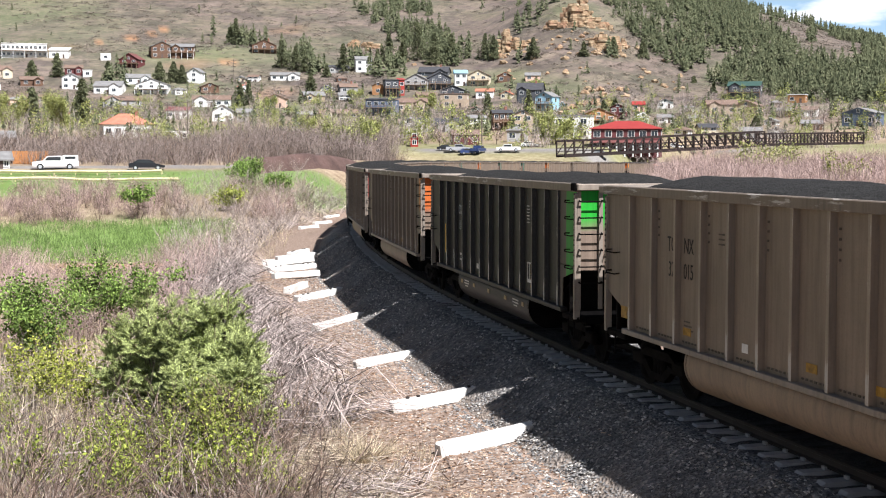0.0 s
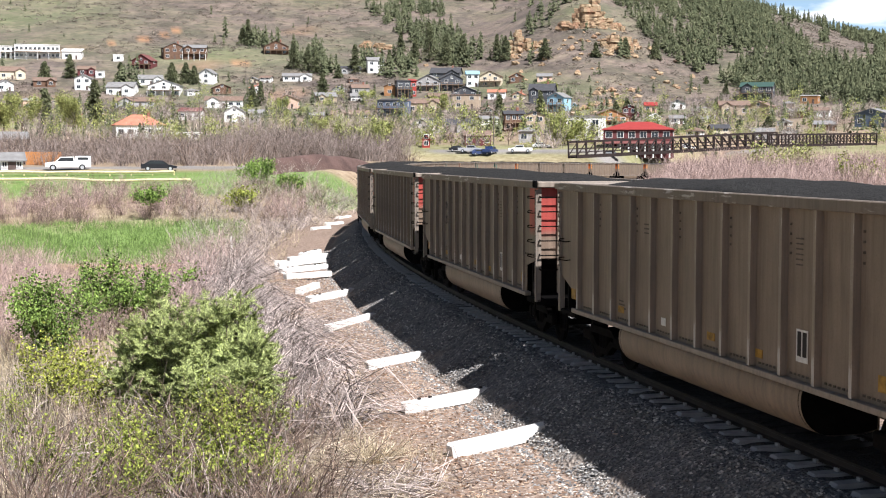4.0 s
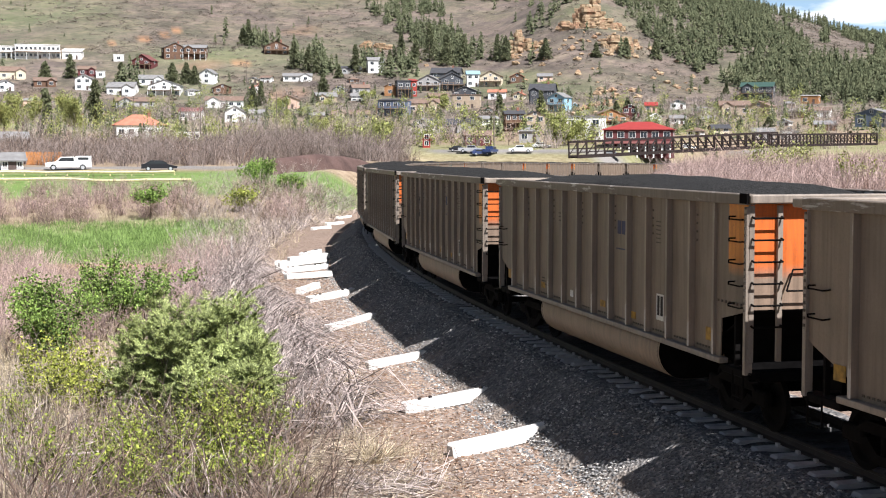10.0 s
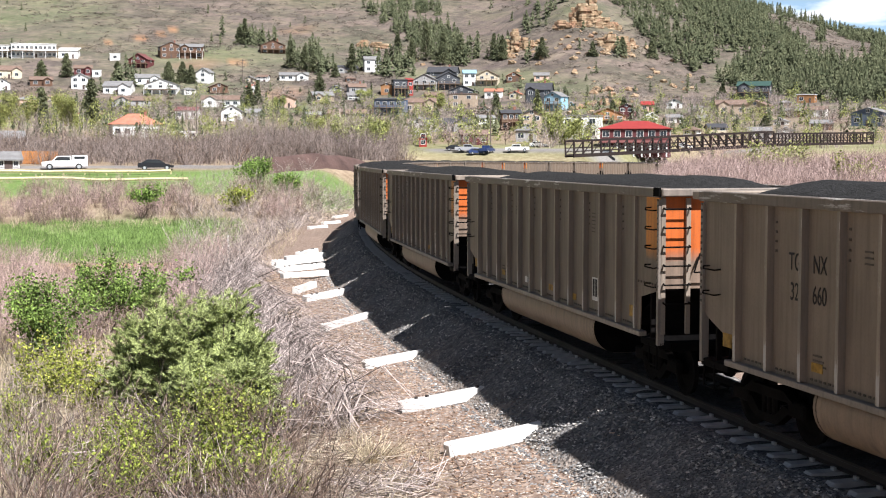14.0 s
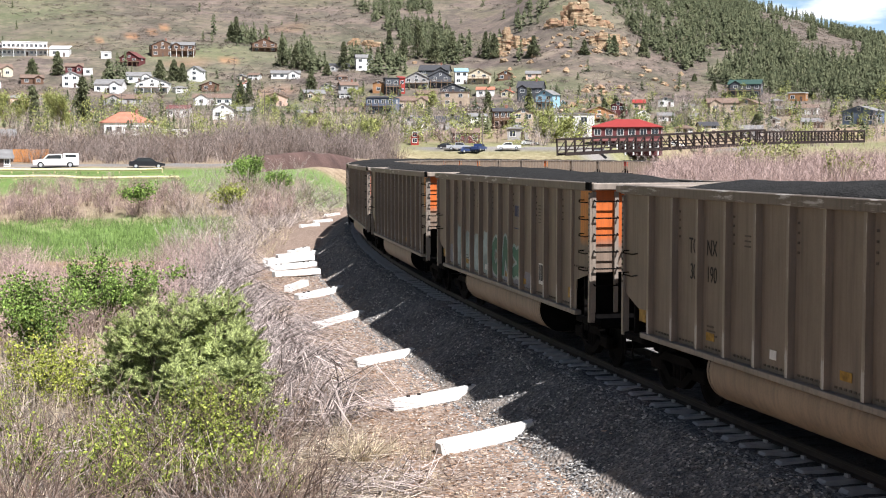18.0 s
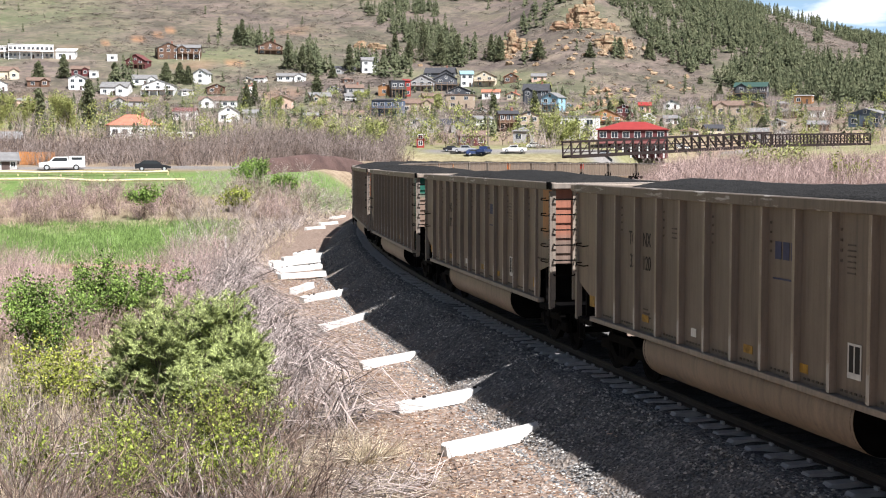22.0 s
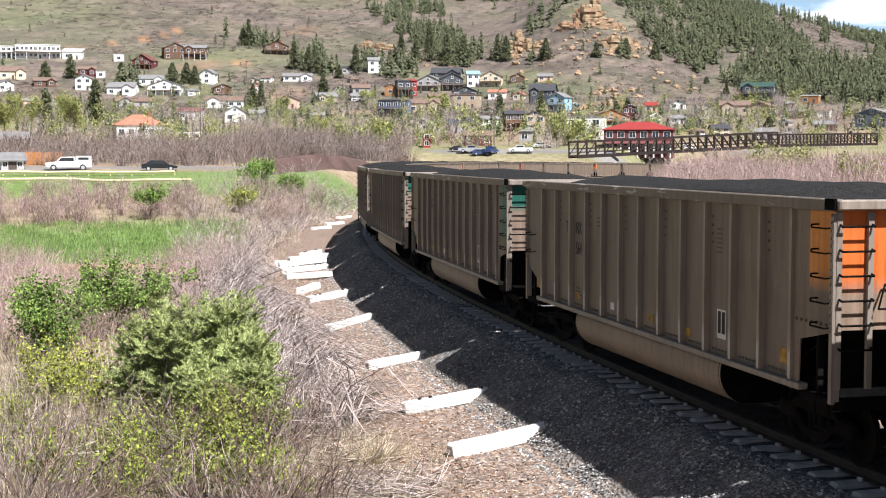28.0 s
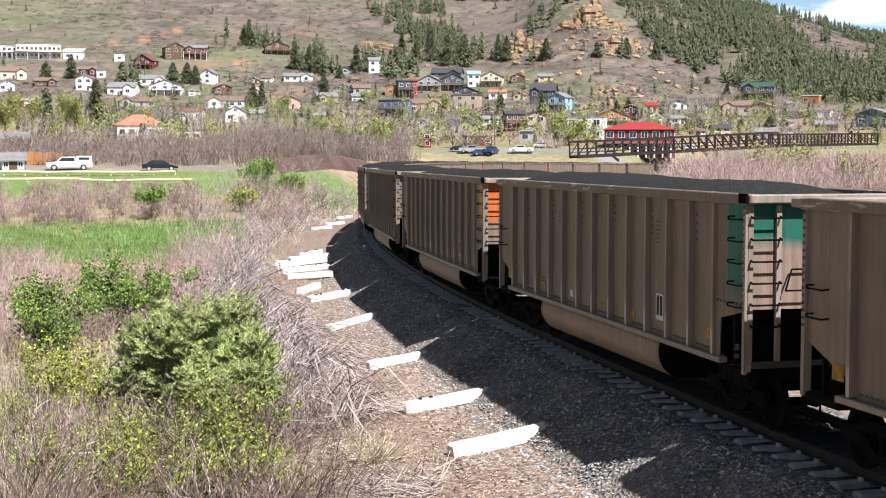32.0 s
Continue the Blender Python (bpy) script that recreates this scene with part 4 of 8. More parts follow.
    for i, (k, h) in enumerate(((1, 2.36), (2, 2.22), (3, 2.2), (4, 2.32))):
        patch(i, k, 1.2, h, .36, 0, mint, "pale mint sprayed patch")
    patch(9, 0, 1.2, 1.75, .3, 0, lilac, "grey sprayed patch")
    strokes = {5: ((.72, 2.02), (.5, 2.12), (.28, 1.98), (.22, 1.7), (.32, 1.48), (.56, 1.42), (.7, 1.56)), 6: ((.2, 1.45), (.3, 1.8), (.42, 2.2), (.56, 1.85), (.74, 1.5)),
               7: ((.24, 2.0), (.46, 1.92), (.68, 1.98), (.62, 1.78), (.74, 1.52), (.48, 1.58), (.22, 1.5))}
    for k, pts in strokes.items():
        patch(k, k, 1.2, 1.62, .37, 0, lilac, "grey-lilac sprayed patch")
        for fat, off, paint, word in ((.20, .004, mint, "pale outline of a sprayed letter"), (.13, .008, sea, "sea green sprayed letter")):
            x, ink = -HALF + 1.22 + k, Shape()
            for n, ((xa, za), (xb, zb)) in enumerate(zip(pts, pts[1:])):
                a = math.atan2(zb - za, xb - xa)
                ring = [(xb + fat * math.cos(a + q), zb + fat * math.sin(a + q)) for q in np.linspace(-1.57, 1.57, 7)] + [(xa + fat * math.cos(a + q), za + fat * math.sin(a + q)) for q in np.linspace(1.57, 4.71, 7)]
                ink.slab([(x + max(.1, min(.9, px)), y - off - n * .0004, pz) for px, pz in ring], (0, -.003, 0))
            part("spray_paint", ink, paint, by[4], word)
    patch(3, 8, 1.2, 1.6, .36, 0, lilac, "grey-lilac sprayed patch")


mark_cars()


# ---- plants, stones and litter ----
RNG = np.random.default_rng(7)


def leaf_material(name, dark, light, rough=0.75, patch=0.9):
    k = Nodes(name, rough)
    k.color(k.mix(1.0, k.ramp(k.island(), (0.0, tuple(c * .6 for c in dark)), (0.5, tuple((a + b) / 2 for a, b in zip(dark, light))), (1.0, tuple(c * 1.45 for c in light))), k.ramp(k.noise(k.world_place(), patch, 3), (0.3, 0.7), (0.7, 1.15)), "MULTIPLY"))
    k.b.inputs["Transmission Weight"].default_value = 0.0
    return k.m


M_TWIG_GREY = leaf_material("grey_twigs", (0.19, 0.155, 0.135), (0.42, 0.35, 0.31))
M_THICKET = leaf_material("dark_grey_thicket_twigs", (0.13, 0.10, 0.088), (0.29, 0.235, 0.205))
M_TWIG_PINK = leaf_material("pinkish_willow_twigs", (0.22, 0.15, 0.13), (0.46, 0.34, 0.305))
M_TWIG_BROWN = leaf_material("brown_stems", (0.075, 0.05, 0.04), (0.21, 0.15, 0.115))
M_CANE = leaf_material("dead_grey_canes", (0.08, 0.062, 0.055), (0.47, 0.395, 0.36))
M_STRAW = leaf_material("dry_straw", (0.26, 0.20, 0.125), (0.56, 0.47, 0.33))
M_STALK = leaf_material("grey_brown_stalks", (0.14, 0.108, 0.085), (0.45, 0.38, 0.30))
M_LEAF = leaf_material("fresh_green_leaves", (0.085, 0.135, 0.028), (0.20, 0.295, 0.065))
M_LEAF_TREE = leaf_material("budding_tree_leaves", (0.15, 0.17, 0.05), (0.32, 0.335, 0.11))
M_LEAF_YELLOW = leaf_material("yellow_green_leaves", (0.18, 0.21, 0.04), (0.35, 0.37, 0.065))
M_LEAF_LIME = leaf_material("lime_green_leaves", (0.13, 0.155, 0.028), (0.29, 0.32, 0.065))
M_JUNIPER = leaf_material("juniper_sprays", (0.16, 0.19, 0.072), (0.385, 0.435, 0.162))
M_LEAF_BUD = leaf_material("fresh_bud_leaves", (0.11, 0.145, 0.024), (0.26, 0.30, 0.05))
M_PINE = leaf_material("pine_needles", (0.088, 0.098, 0.048), (0.125, 0.135, 0.068), patch=0.11)
def woods_material():
    """Pine green that changes from tree to tree."""
    k = Nodes("pine_woods", 0.9)
    k.b.inputs["Specular IOR Level"].default_value = 0.1
    co = k.world_place()
    c = k.ramp(k.noise(co, 0.17, 4, 0.7), (0.32, (0.062, 0.073, 0.040)), (0.5, (0.105, 0.117, 0.065)), (0.7, (0.165, 0.17, 0.095)))
    k.color(k.mix(1.0, c, k.ramp(k.noise(co, 1.1, 2), (0.3, 0.72), (0.7, 1.15)), "MULTIPLY"))
    return k.m


M_WOODS = woods_material()
M_GRASS = leaf_material("meadow_grass", (0.10, 0.16, 0.04), (0.20, 0.29, 0.085))
M_SCRUB = leaf_material("oak_scrub", (0.165, 0.142, 0.112), (0.205, 0.172, 0.142), patch=.06)
M_BARK = plain("bark", (0.12, 0.085, 0.06), 0.9, vary=0.4, scale=6, grit=25, bump=0.02)


def rock_material():
    """Golden sandstone in thin beds, rusty and dark in its joints."""
    k = Nodes("golden_sandstone", 0.95)
    co = k.world_place()
    bed = k.noise(k.scaled(co, (.12, .12, 1.3)), 1.0, 5, .65)
    blot = k.noise(co, .22, 4)
    c = k.ramp(bed, (.28, (.14, .085, .055)), (.42, (.27, .18, .108)), (.55, (.385, .285, .175)), (.7, (.48, .38, .26)))
    c = k.mix(k.ramp(blot, (.5, 0.0), (.66, .55)), c, (.36, .19, .12))
    k.color(k.mix(1.0, c, k.ramp(k.noise(co, 1.6, 4, .7), (.3, .7), (.65, 1.08)), "MULTIPLY"))
    k.bump(bed, .6, .8)
    return k.m


M_ROCK = rock_material()


def sticks(p, q, r0, r1):
    """Thin three-sided tapering sticks between arrays of points."""
    p, q = np.asarray(p, float), np.asarray(q, float)
    n = len(p)
    w = q - p
    w /= np.maximum(np.linalg.norm(w, axis=1, keepdims=True), 1e-9)
    ref = np.where(np.abs(w[:, 2:3]) > 0.9, [[1.0, 0, 0]], [[0, 0, 1.0]])
    a = np.cross(w, ref)
    a /= np.linalg.norm(a, axis=1, keepdims=True)
    b = np.cross(w, a)
    r0, r1 = np.broadcast_to(r0, n)[:, None], np.broadcast_to(r1, n)[:, None]
    v = np.empty((n, 6, 3))
    for k in range(3):
        c, s = math.cos(k * 2.0944), math.sin(k * 2.0944)
        v[:, k] = p + (a * c + b * s) * r0
        v[:, k + 3] = q + (a * c + b * s) * r1
    base = np.array([(0, 1, 4), (0, 4, 3), (1, 2, 5), (1, 5, 4), (2, 0, 3), (2, 3, 5)])
    return v.reshape(-1, 3), (base[None] + (np.arange(n) * 6)[:, None, None]).reshape(-1, 3)


def leaves(c, size, long=1.6, up=0.0):
    """Folded diamond leaves at the points c, turned every way."""
    c = np.asarray(c, float)
    n = len(c)
    a = RNG.normal(size=(n, 3))
    a[:, 2] += up
    a /= np.linalg.norm(a, axis=1, keepdims=True)
    b = np.cross(a, RNG.normal(size=(n, 3)))
    b /= np.linalg.norm(b, axis=1, keepdims=True)
    nrm = np.cross(a, b)
    s = (size * RNG.uniform(0.6, 1.3, n))[:, None]
    v = np.stack([c - a * s * long / 2, c + b * s * 0.5 + nrm * s * 0.15, c + a * s * long / 2, c - b * s * 0.5 + nrm * s * 0.15], 1)
    base = np.array([(0, 1, 2), (0, 2, 3)])
    return v.reshape(-1, 3), (base[None] + (np.arange(n) * 4)[:, None, None]).reshape(-1, 3)


def joined(*pieces):
    vs, fs, n = [], [], 0
    for v, f in pieces:
        vs.append(v)
        fs.append(f + n)
        n += len(v)
    return np.concatenate(vs), np.concatenate(fs)


def branching(stems, high, wide, thick, kids=3, lean=0.35, base=0.15):
    """Stems that rise and fork. Returns sticks and the points of the tips."""
    P, Q, R0, R1, tips = [], [], [], [], []
    for _ in range(stems):
        a = RNG.uniform(0, 2 * math.pi)
        p = np.array([math.cos(a), math.sin(a), 0]) * RNG.uniform(0, base * wide)
        way = np.array([math.cos(a) * lean, math.sin(a) * lean, 1.0]) + RNG.normal(0, 0.18, 3)
        way /= np.linalg.norm(way)
        h = high * RNG.uniform(0.55, 1.05)
        r = thick * RNG.uniform(0.7, 1.2)
        for k in range(3):
            q = p + way * h / 3
            P.append(p), Q.append(q), R0.append(r * (1 - k / 3.6)), R1.append(r * (1 - (k + 1) / 3.6))
            for _ in range(kids if k else kids // 2):
                w = way + RNG.normal(0, 0.55, 3)
                w[2] = abs(w[2]) * 0.8 + 0.15
                w /= np.linalg.norm(w)
                m = p + (q - p) * RNG.uniform(0.2, 1)
                e = m + w * h * RNG.uniform(0.12, 0.3)
                P.append(m), Q.append(e), R0.append(r * 0.45), R1.append(r * 0.18)
                tips.append(e), tips.append((m + e) / 2)
            p = q
            way = way + RNG.normal(0, 0.16, 3) + np.array([math.cos(a), math.sin(a), 0]) * wide / high * 0.12
            way /= np.linalg.norm(way)
        tips.append(p)
    return sticks(P, Q, np.array(R0), np.array(R1)), np.array(tips)


def cloud(tips, each, spread):
    """Points spread in small clusters round the tips."""
    return np.repeat(tips, each, 0) + RNG.normal(0, spread, (len(tips) * each, 3))


def stuff(name, data, material, label, category):
    return tagged(new(name, big_mesh(name, *data, material)), label, category, kind="stuff")


def bearing(u, d):
    """Place at a sideways slope u and distance d from the origin."""
    k = d / np.hypot(1, u)
    return u * k, k


def region(n, u0, u1, d0, d1, keep=None):
    """n random places on the land in a sector, evenly by area of view."""
    u = RNG.uniform(u0, u1, n)
    d = np.exp(RNG.uniform(math.log(d0), math.log(d1), n))
    x, y = bearing(u, d)
    z = land(x, y)
    ok = np.ones(n, bool) if keep is None else keep(x, y, u, d, z)
    return x[ok], y[ok], z[ok]


def rows_at(places, kinds, s0, s1, tall=(0.8, 1.25), lean=0.12, sink=0.05):
    x, y, z = places
    n = len(x)
    return np.stack([RNG.integers(0, kinds, n), x, y, z - sink, RNG.uniform(s0, s1, n), RNG.uniform(0, 6.28, n), RNG.uniform(*tall, n), RNG.normal(0, lean, n), RNG.normal(0, lean, n)], 1)


def off_line(m):
    def keep(x, y, u, d, z):
        s, l = beside(x, y)
        return np.abs(l) > m
    return keep


# willows and thickets, mesh templates one metre high
WILLOW = [branching(26, 1.0, 0.9, 0.006, 3, 0.22, 0.35)[0] for _ in range(4)]
WILLOW_THICK = [branching(22, 1.0, 0.9, 0.010, 3, 0.22, 0.35)[0] for _ in range(4)]
SPARSE = [branching(9, 1.0, 1.1, 0.009, 3, 0.4, 0.3)[0] for _ in range(4)]


def make_thickets():
    stuff("willow_scrub", scatter(WILLOW, rows_at(region(190, -.35, -.145, 50, 92, lambda x, y, u, d, z: (beside(x, y)[1] > 9) & ((d < 76) | (u > -.2) | (u < -.29))), 4, 1.4, 2.3)), M_TWIG_PINK, "bare pinkish willow scrub beside the meadow", "scrub")
    stuff("willow_hedge", scatter(WILLOW_THICK, rows_at(region(230, -.34, -.05, 124, 156, lambda x, y, u, d, z: (np.abs(u + .165) > .012) & (beside(x, y)[1] > 9)), 4, 0.9, 2.1)), M_TWIG_PINK, "bare pinkish willow hedge across the meadow", "scrub")
    stuff("brown_hedge", scatter(WILLOW_THICK, rows_at(region(260, -.34, -.05, 122, 156, lambda x, y, u, d, z: (np.abs(u + .165) > .012) & (beside(x, y)[1] > 9)), 4, 0.7, 1.6)), M_TWIG_BROWN, "brown leafless hedge across the meadow", "scrub")
    stuff("straw_hedge", scatter(SPARSE, rows_at(region(260, -.34, -.05, 118, 160, lambda x, y, u, d, z: beside(x, y)[1] > 9), 4, .5, 1.3)), M_STRAW, "straw-coloured dry stems along the hedge", "scrub")
    stuff("bank_scrub", scatter(SPARSE, rows_at(region(520, -.19, -.05, 62, 178, lambda x, y, u, d, z: (beside(x, y)[1] > 7.5) & (beside(x, y)[1] < 26)), 4, 1.0, 2.2)), M_TWIG_GREY, "grey leafless scrub on the railway bank", "scrub")
    stuff("pink_willows", scatter(WILLOW, rows_at(region(900, .125, .36, 70, 235, lambda x, y, u, d, z: (beside(x, y)[1] < -9) & (u > .135 + .02 * RNG.uniform(0, 1, len(u)))), 4, 1.7, 3.2)), M_TWIG_PINK, "dense pink leafless willow thicket", "scrub")
    stuff("grey_thicket", scatter(WILLOW_THICK, rows_at(region(620, -.345, -.035, 196, 320, lambda x, y, u, d, z: (d > 226) | (u < -.14)), 4, 2.2, 4.6)), M_THICKET, "tall grey leafless thicket along the creek", "thicket")
    stuff("brown_thicket", scatter(WILLOW_THICK, rows_at(region(200, -.345, -.02, 200, 330, lambda x, y, u, d, z: (d > 226) | (u < -.14)), 4, 2.4, 4.8)), M_TWIG_BROWN, "brown leafless thicket along the creek", "thicket")

    stuff("tall_thicket", scatter(WILLOW, rows_at(region(150, -.15, -.03, 222, 300), 4, 4.2, 7.0)), M_THICKET, "tall grey leafless trees crowded along the creek", "thicket")


make_thickets()


def make_near_scrub():
    # dead canes flattened on the bank
    m = 400
    s = 17 + 46 * RNG.uniform(0, 1, m)
    l = 7.3 + 1.0 * ease(34, 52, s) + RNG.normal(0, 1.0, m)
    keep = (l > 5.75 + 1.7 * ease(33, 48, s) + 0.35 * wave(s, s * 0, 4)) & (s > 16 + 2.0 * np.abs(l - 6.6))
    s, l = s[keep], l[keep]
    each = 34
    x, y, _ = on_track(s, l)
    m = len(x)
    bend, tall = RNG.normal(-.3, 1.0, m) + np.where(RNG.uniform(0, 1, m) < .3, math.pi, 0), RNG.uniform(.25, 1.2, m)
    n = m * each
    x, y = np.repeat(x, each) + RNG.normal(0, .24, n), np.repeat(y, each) + RNG.normal(0, .4, n)
    z = land(x, y)
    a = np.repeat(bend, each) + RNG.normal(0, .5, n)
    run, rise = RNG.uniform(0.7, 2.3, n), np.repeat(tall, each) * RNG.uniform(.3, 1.05, n)
    p0 = np.stack([x, y, z - .05], 1)
    pts = [p0]
    for t, hgt in ((.25, .72), (.6, 1.0), (1.0, .4)):
        e = np.stack([x + np.cos(a) * run * t, y + np.sin(a) * run * t, 0 * x], 1) + RNG.normal(0, .06, (n, 3))
        e[:, 2] = land(e[:, 0], e[:, 1]) + rise * hgt + 0.04
        pts.append(e)
    r = RNG.uniform(.005, .015, n) * np.where(RNG.uniform(0, 1, n) < .12, 1.7, 1.0)
    data = joined(*[sticks(pts[i], pts[i + 1], r * (1 - i * .22), r * (1 - (i + 1) * .22)) for i in range(3)])
    stuff("dead_canes", data, M_CANE, "tangle of dead grey canes lying on the bank", "brush")
    n = 2200
    s = RNG.uniform(58, 150, n)
    l = 9.6 + RNG.normal(0, 1.9, n)
    ok = l > 5.4 + 2.2 * (1 - ease(85, 110, s))
    s, l = s[ok], l[ok]
    x, y, _ = on_track(s, l)
    z = land(x, y)
    a, run = RNG.uniform(0, 6.28, len(x)), RNG.uniform(.5, 1.6, len(x))
    p = np.stack([x, y, z - .03], 1)
    q = p + np.stack([np.cos(a) * run, np.sin(a) * run, RNG.uniform(.15, .9, len(x))], 1)
    stuff("far_dead_canes", sticks(p, q, .022, .012), M_CANE, "dead grey canes farther along the bank", "brush")
    stuff("bank_weeds", scatter(SPARSE, rows_at(region(170, -.14, -.04, 75, 190, lambda x, y, u, d, z: (beside(x, y)[1] > 5.6) & (beside(x, y)[1] < 12)), 4, .6, 1.3)), M_STRAW, "dry weeds at the foot of the railway bank", "weeds")
    # dry grass and weeds on the slope below the camera
    blade = []
    for _ in range(4):
        m = 26
        b = RNG.normal(0, .16, (m, 3)) * [1, 1, 0]
        t = b + np.stack([RNG.normal(0, .22, m), RNG.normal(0, .22, m), RNG.uniform(.35, 1.0, m)], 1)
        mid = (b + t) / 2 + [0, 0, .08]
        blade.append(joined(sticks(b, mid, .006, .005), sticks(mid, t, .005, .002)))
    stuff("dry_weeds", scatter(blade, rows_at(region(640, -.36, -.02, 21, 60, lambda x, y, u, d, z: (beside(x, y)[1] > 7) & (u < -.09) & ((u < -.29) | (d > 36))), 4, .5, 1.15)), M_STRAW, "dry straw-coloured weeds and grass on the slope", "weeds")
    stuff("straw_tufts", scatter(blade, rows_at(region(420, -.2, .03, 21, 75, lambda x, y, u, d, z: (np.abs(beside(x, y)[1] - 6.6) < 1.6)), 4, .25, .6)), M_STRAW, "straw-coloured grass tufts at the edge of the ballast", "grass")
    # tall dead stalks, standing close, some snapped over
    stalk = []
    for _ in range(5):
        m = 20
        b = RNG.normal(0, .3, (m, 3)) * [1, 1, 0]
        h = RNG.uniform(.45, 1.0, m)
        t = b + np.stack([RNG.normal(0, .10, m), RNG.normal(0, .10, m), h], 1)
        tw = RNG.uniform(.4, .9, (m, 1))
        fork = b + (t - b) * tw
        tip = fork + np.stack([RNG.normal(0, .12, m), RNG.normal(0, .12, m), RNG.uniform(.05, .22, m)], 1)
        bent = t[:8] + np.stack([RNG.normal(0, .3, 8), RNG.normal(0, .3, 8), RNG.uniform(-.35, .05, 8)], 1)
        stalk.append(joined(sticks(b, t, .0062, .004), sticks(fork, tip, .004, .0018), sticks(t[:8], bent, .004, .002)))
    stuff("dead_stalks", scatter(stalk, rows_at(region(190, -.36, -.1, 24, 44, lambda x, y, u, d, z: (beside(x, y)[1] > 8) & ((u < -.235) | (d > 35))), 5, .7, 1.4)), M_STALK, "standing grey-brown dead stalks on the slope", "weeds")
    stuff("pale_stalks", scatter(stalk, rows_at(region(150, -.36, -.22, 26, 58, lambda x, y, u, d, z: (beside(x, y)[1] > 9) & (wave(x, y, 3.5, 6.0) > -.2)), 5, .6, 1.3)), M_STRAW, "standing straw-coloured dead stalks on the slope", "weeds")
    # flattened grey litter under the stalks
    n = 15000
    u, d = RNG.uniform(-.36, -.02, n), np.exp(RNG.uniform(math.log(20), math.log(48), n))
    x, y = bearing(u, d)
    ok = (beside(x, y)[1] > 5.9)
    x, y = x[ok], y[ok]
    a, run = RNG.uniform(0, 6.28, len(x)), RNG.uniform(.2, .8, len(x))
    p = np.stack([x, y, land(x, y) + RNG.uniform(.01, .18, len(x))], 1)
    q = p + np.stack([np.cos(a) * run, np.sin(a) * run, RNG.normal(0, .07, len(x))], 1)
    stuff("stem_litter", sticks(p, q, .009, .004), M_STALK, "flattened dead stems littering the slope", "litter")
    # two low heaps of cut brush at the edge of the dirt
    n = 320
    at = RNG.integers(0, 2, n)
    x, y = np.where(at == 0, -.75, -1.35) + RNG.normal(0, .65, n), np.where(at == 0, 23.9, 24.6) + RNG.normal(0, .35, n)
    a, run = RNG.normal(.1, 1.6, n), RNG.uniform(.2, 1.0, n)
    p = np.stack([x, y, land(x, y) + np.abs(RNG.normal(0, .12, n))], 1)
    q = p + np.stack([np.cos(a) * run, np.sin(a) * run, RNG.normal(.05, .16, n)], 1)
    stuff("cut_brush", sticks(p, q, .009, .004), M_CANE, "low heap of cut grey brush beside the dirt", "brush")
    # a dry bunch-grass tussock
    n = 300
    x, y = -1.35 + RNG.normal(0, .13, n), 26.4 + RNG.normal(0, .13, n)
    p = np.stack([x, y, land(x, y)], 1)
    q = p + np.stack([(x + 1.35) * 1.6 + RNG.normal(0, .16, n), (y - 26.4) * 1.6 + RNG.normal(0, .16, n), RNG.uniform(.15, .55, n)], 1)
    stuff("bunch_grass", sticks(p, q, .006, .0025), M_STRAW, "dry straw-coloured bunch grass tussock", "grass")
    stuff("brown_weed_stems", scatter(SPARSE, rows_at(region(130, -.36, -.12, 21, 58, off_line(7)), 4, .8, 1.6)), M_TWIG_GREY, "leafless weed stems on the slope", "weeds")
    stuff("dark_weed_stems", scatter(SPARSE, rows_at(region(120, -.34, -.09, 20, 33, off_line(7)), 4, 1.0, 1.9)), M_TWIG_BROWN, "dark thin leafless stems on the slope", "weeds")
    tuft = []
    for _ in range(4):
        m = 16
        b = RNG.normal(0, .3, (m, 3)) * [1, 1, 0]
        tuft.append(sticks(b, b + np.stack([RNG.normal(0, .12, m), RNG.normal(0, .12, m), RNG.uniform(.2, .5, m)], 1), .018, .004))
    stuff("meadow_grass", scatter(tuft, rows_at(region(2600, -.35, -.145, 90, 124, lambda x, y, u, d, z: beside(x, y)[1] > 11), 4, .6, 1.2)), M_GRASS, "fresh green meadow grass", "grass")
    stuff("slope_grass", scatter(tuft, rows_at(region(420, -.36, -.15, 20, 34, lambda x, y, u, d, z: (beside(x, y)[1] > 7.5) & (wave(x, y, 2.2, 3.0) > 0)), 4, .5, 1.1)), M_GRASS, "green grass shooting among dry weeds", "grass")


make_near_scrub()


def place_on_land(x, y, turn=0.0, sink=0.05):
    return pose(x, y, float(land(np.array([x]), np.array([y]))[0]) - sink, 0, 0, turn)


def shrub(name, label, x, y, high, wide, stems, leaf_mat, size, each, spread, wood=M_TWIG_BROWN, kids=4, floor=0.35, thick=0.016, lean=0.4):
    """A leafy shrub: forked stems under many small leaves."""
    ob = thing(name, label, "shrub", place_on_land(x, y))
    (v, f), tips = branching(stems, high, wide, thick, kids, lean, 0.2)
    part("branchwork", big_mesh("branchwork", v, f, wood), None, ob)
    tips = tips[tips[:, 2] > high * floor]
    part("foliage", big_mesh("foliage", *leaves(cloud(tips, each, spread), size), leaf_mat), None, ob)
    return ob


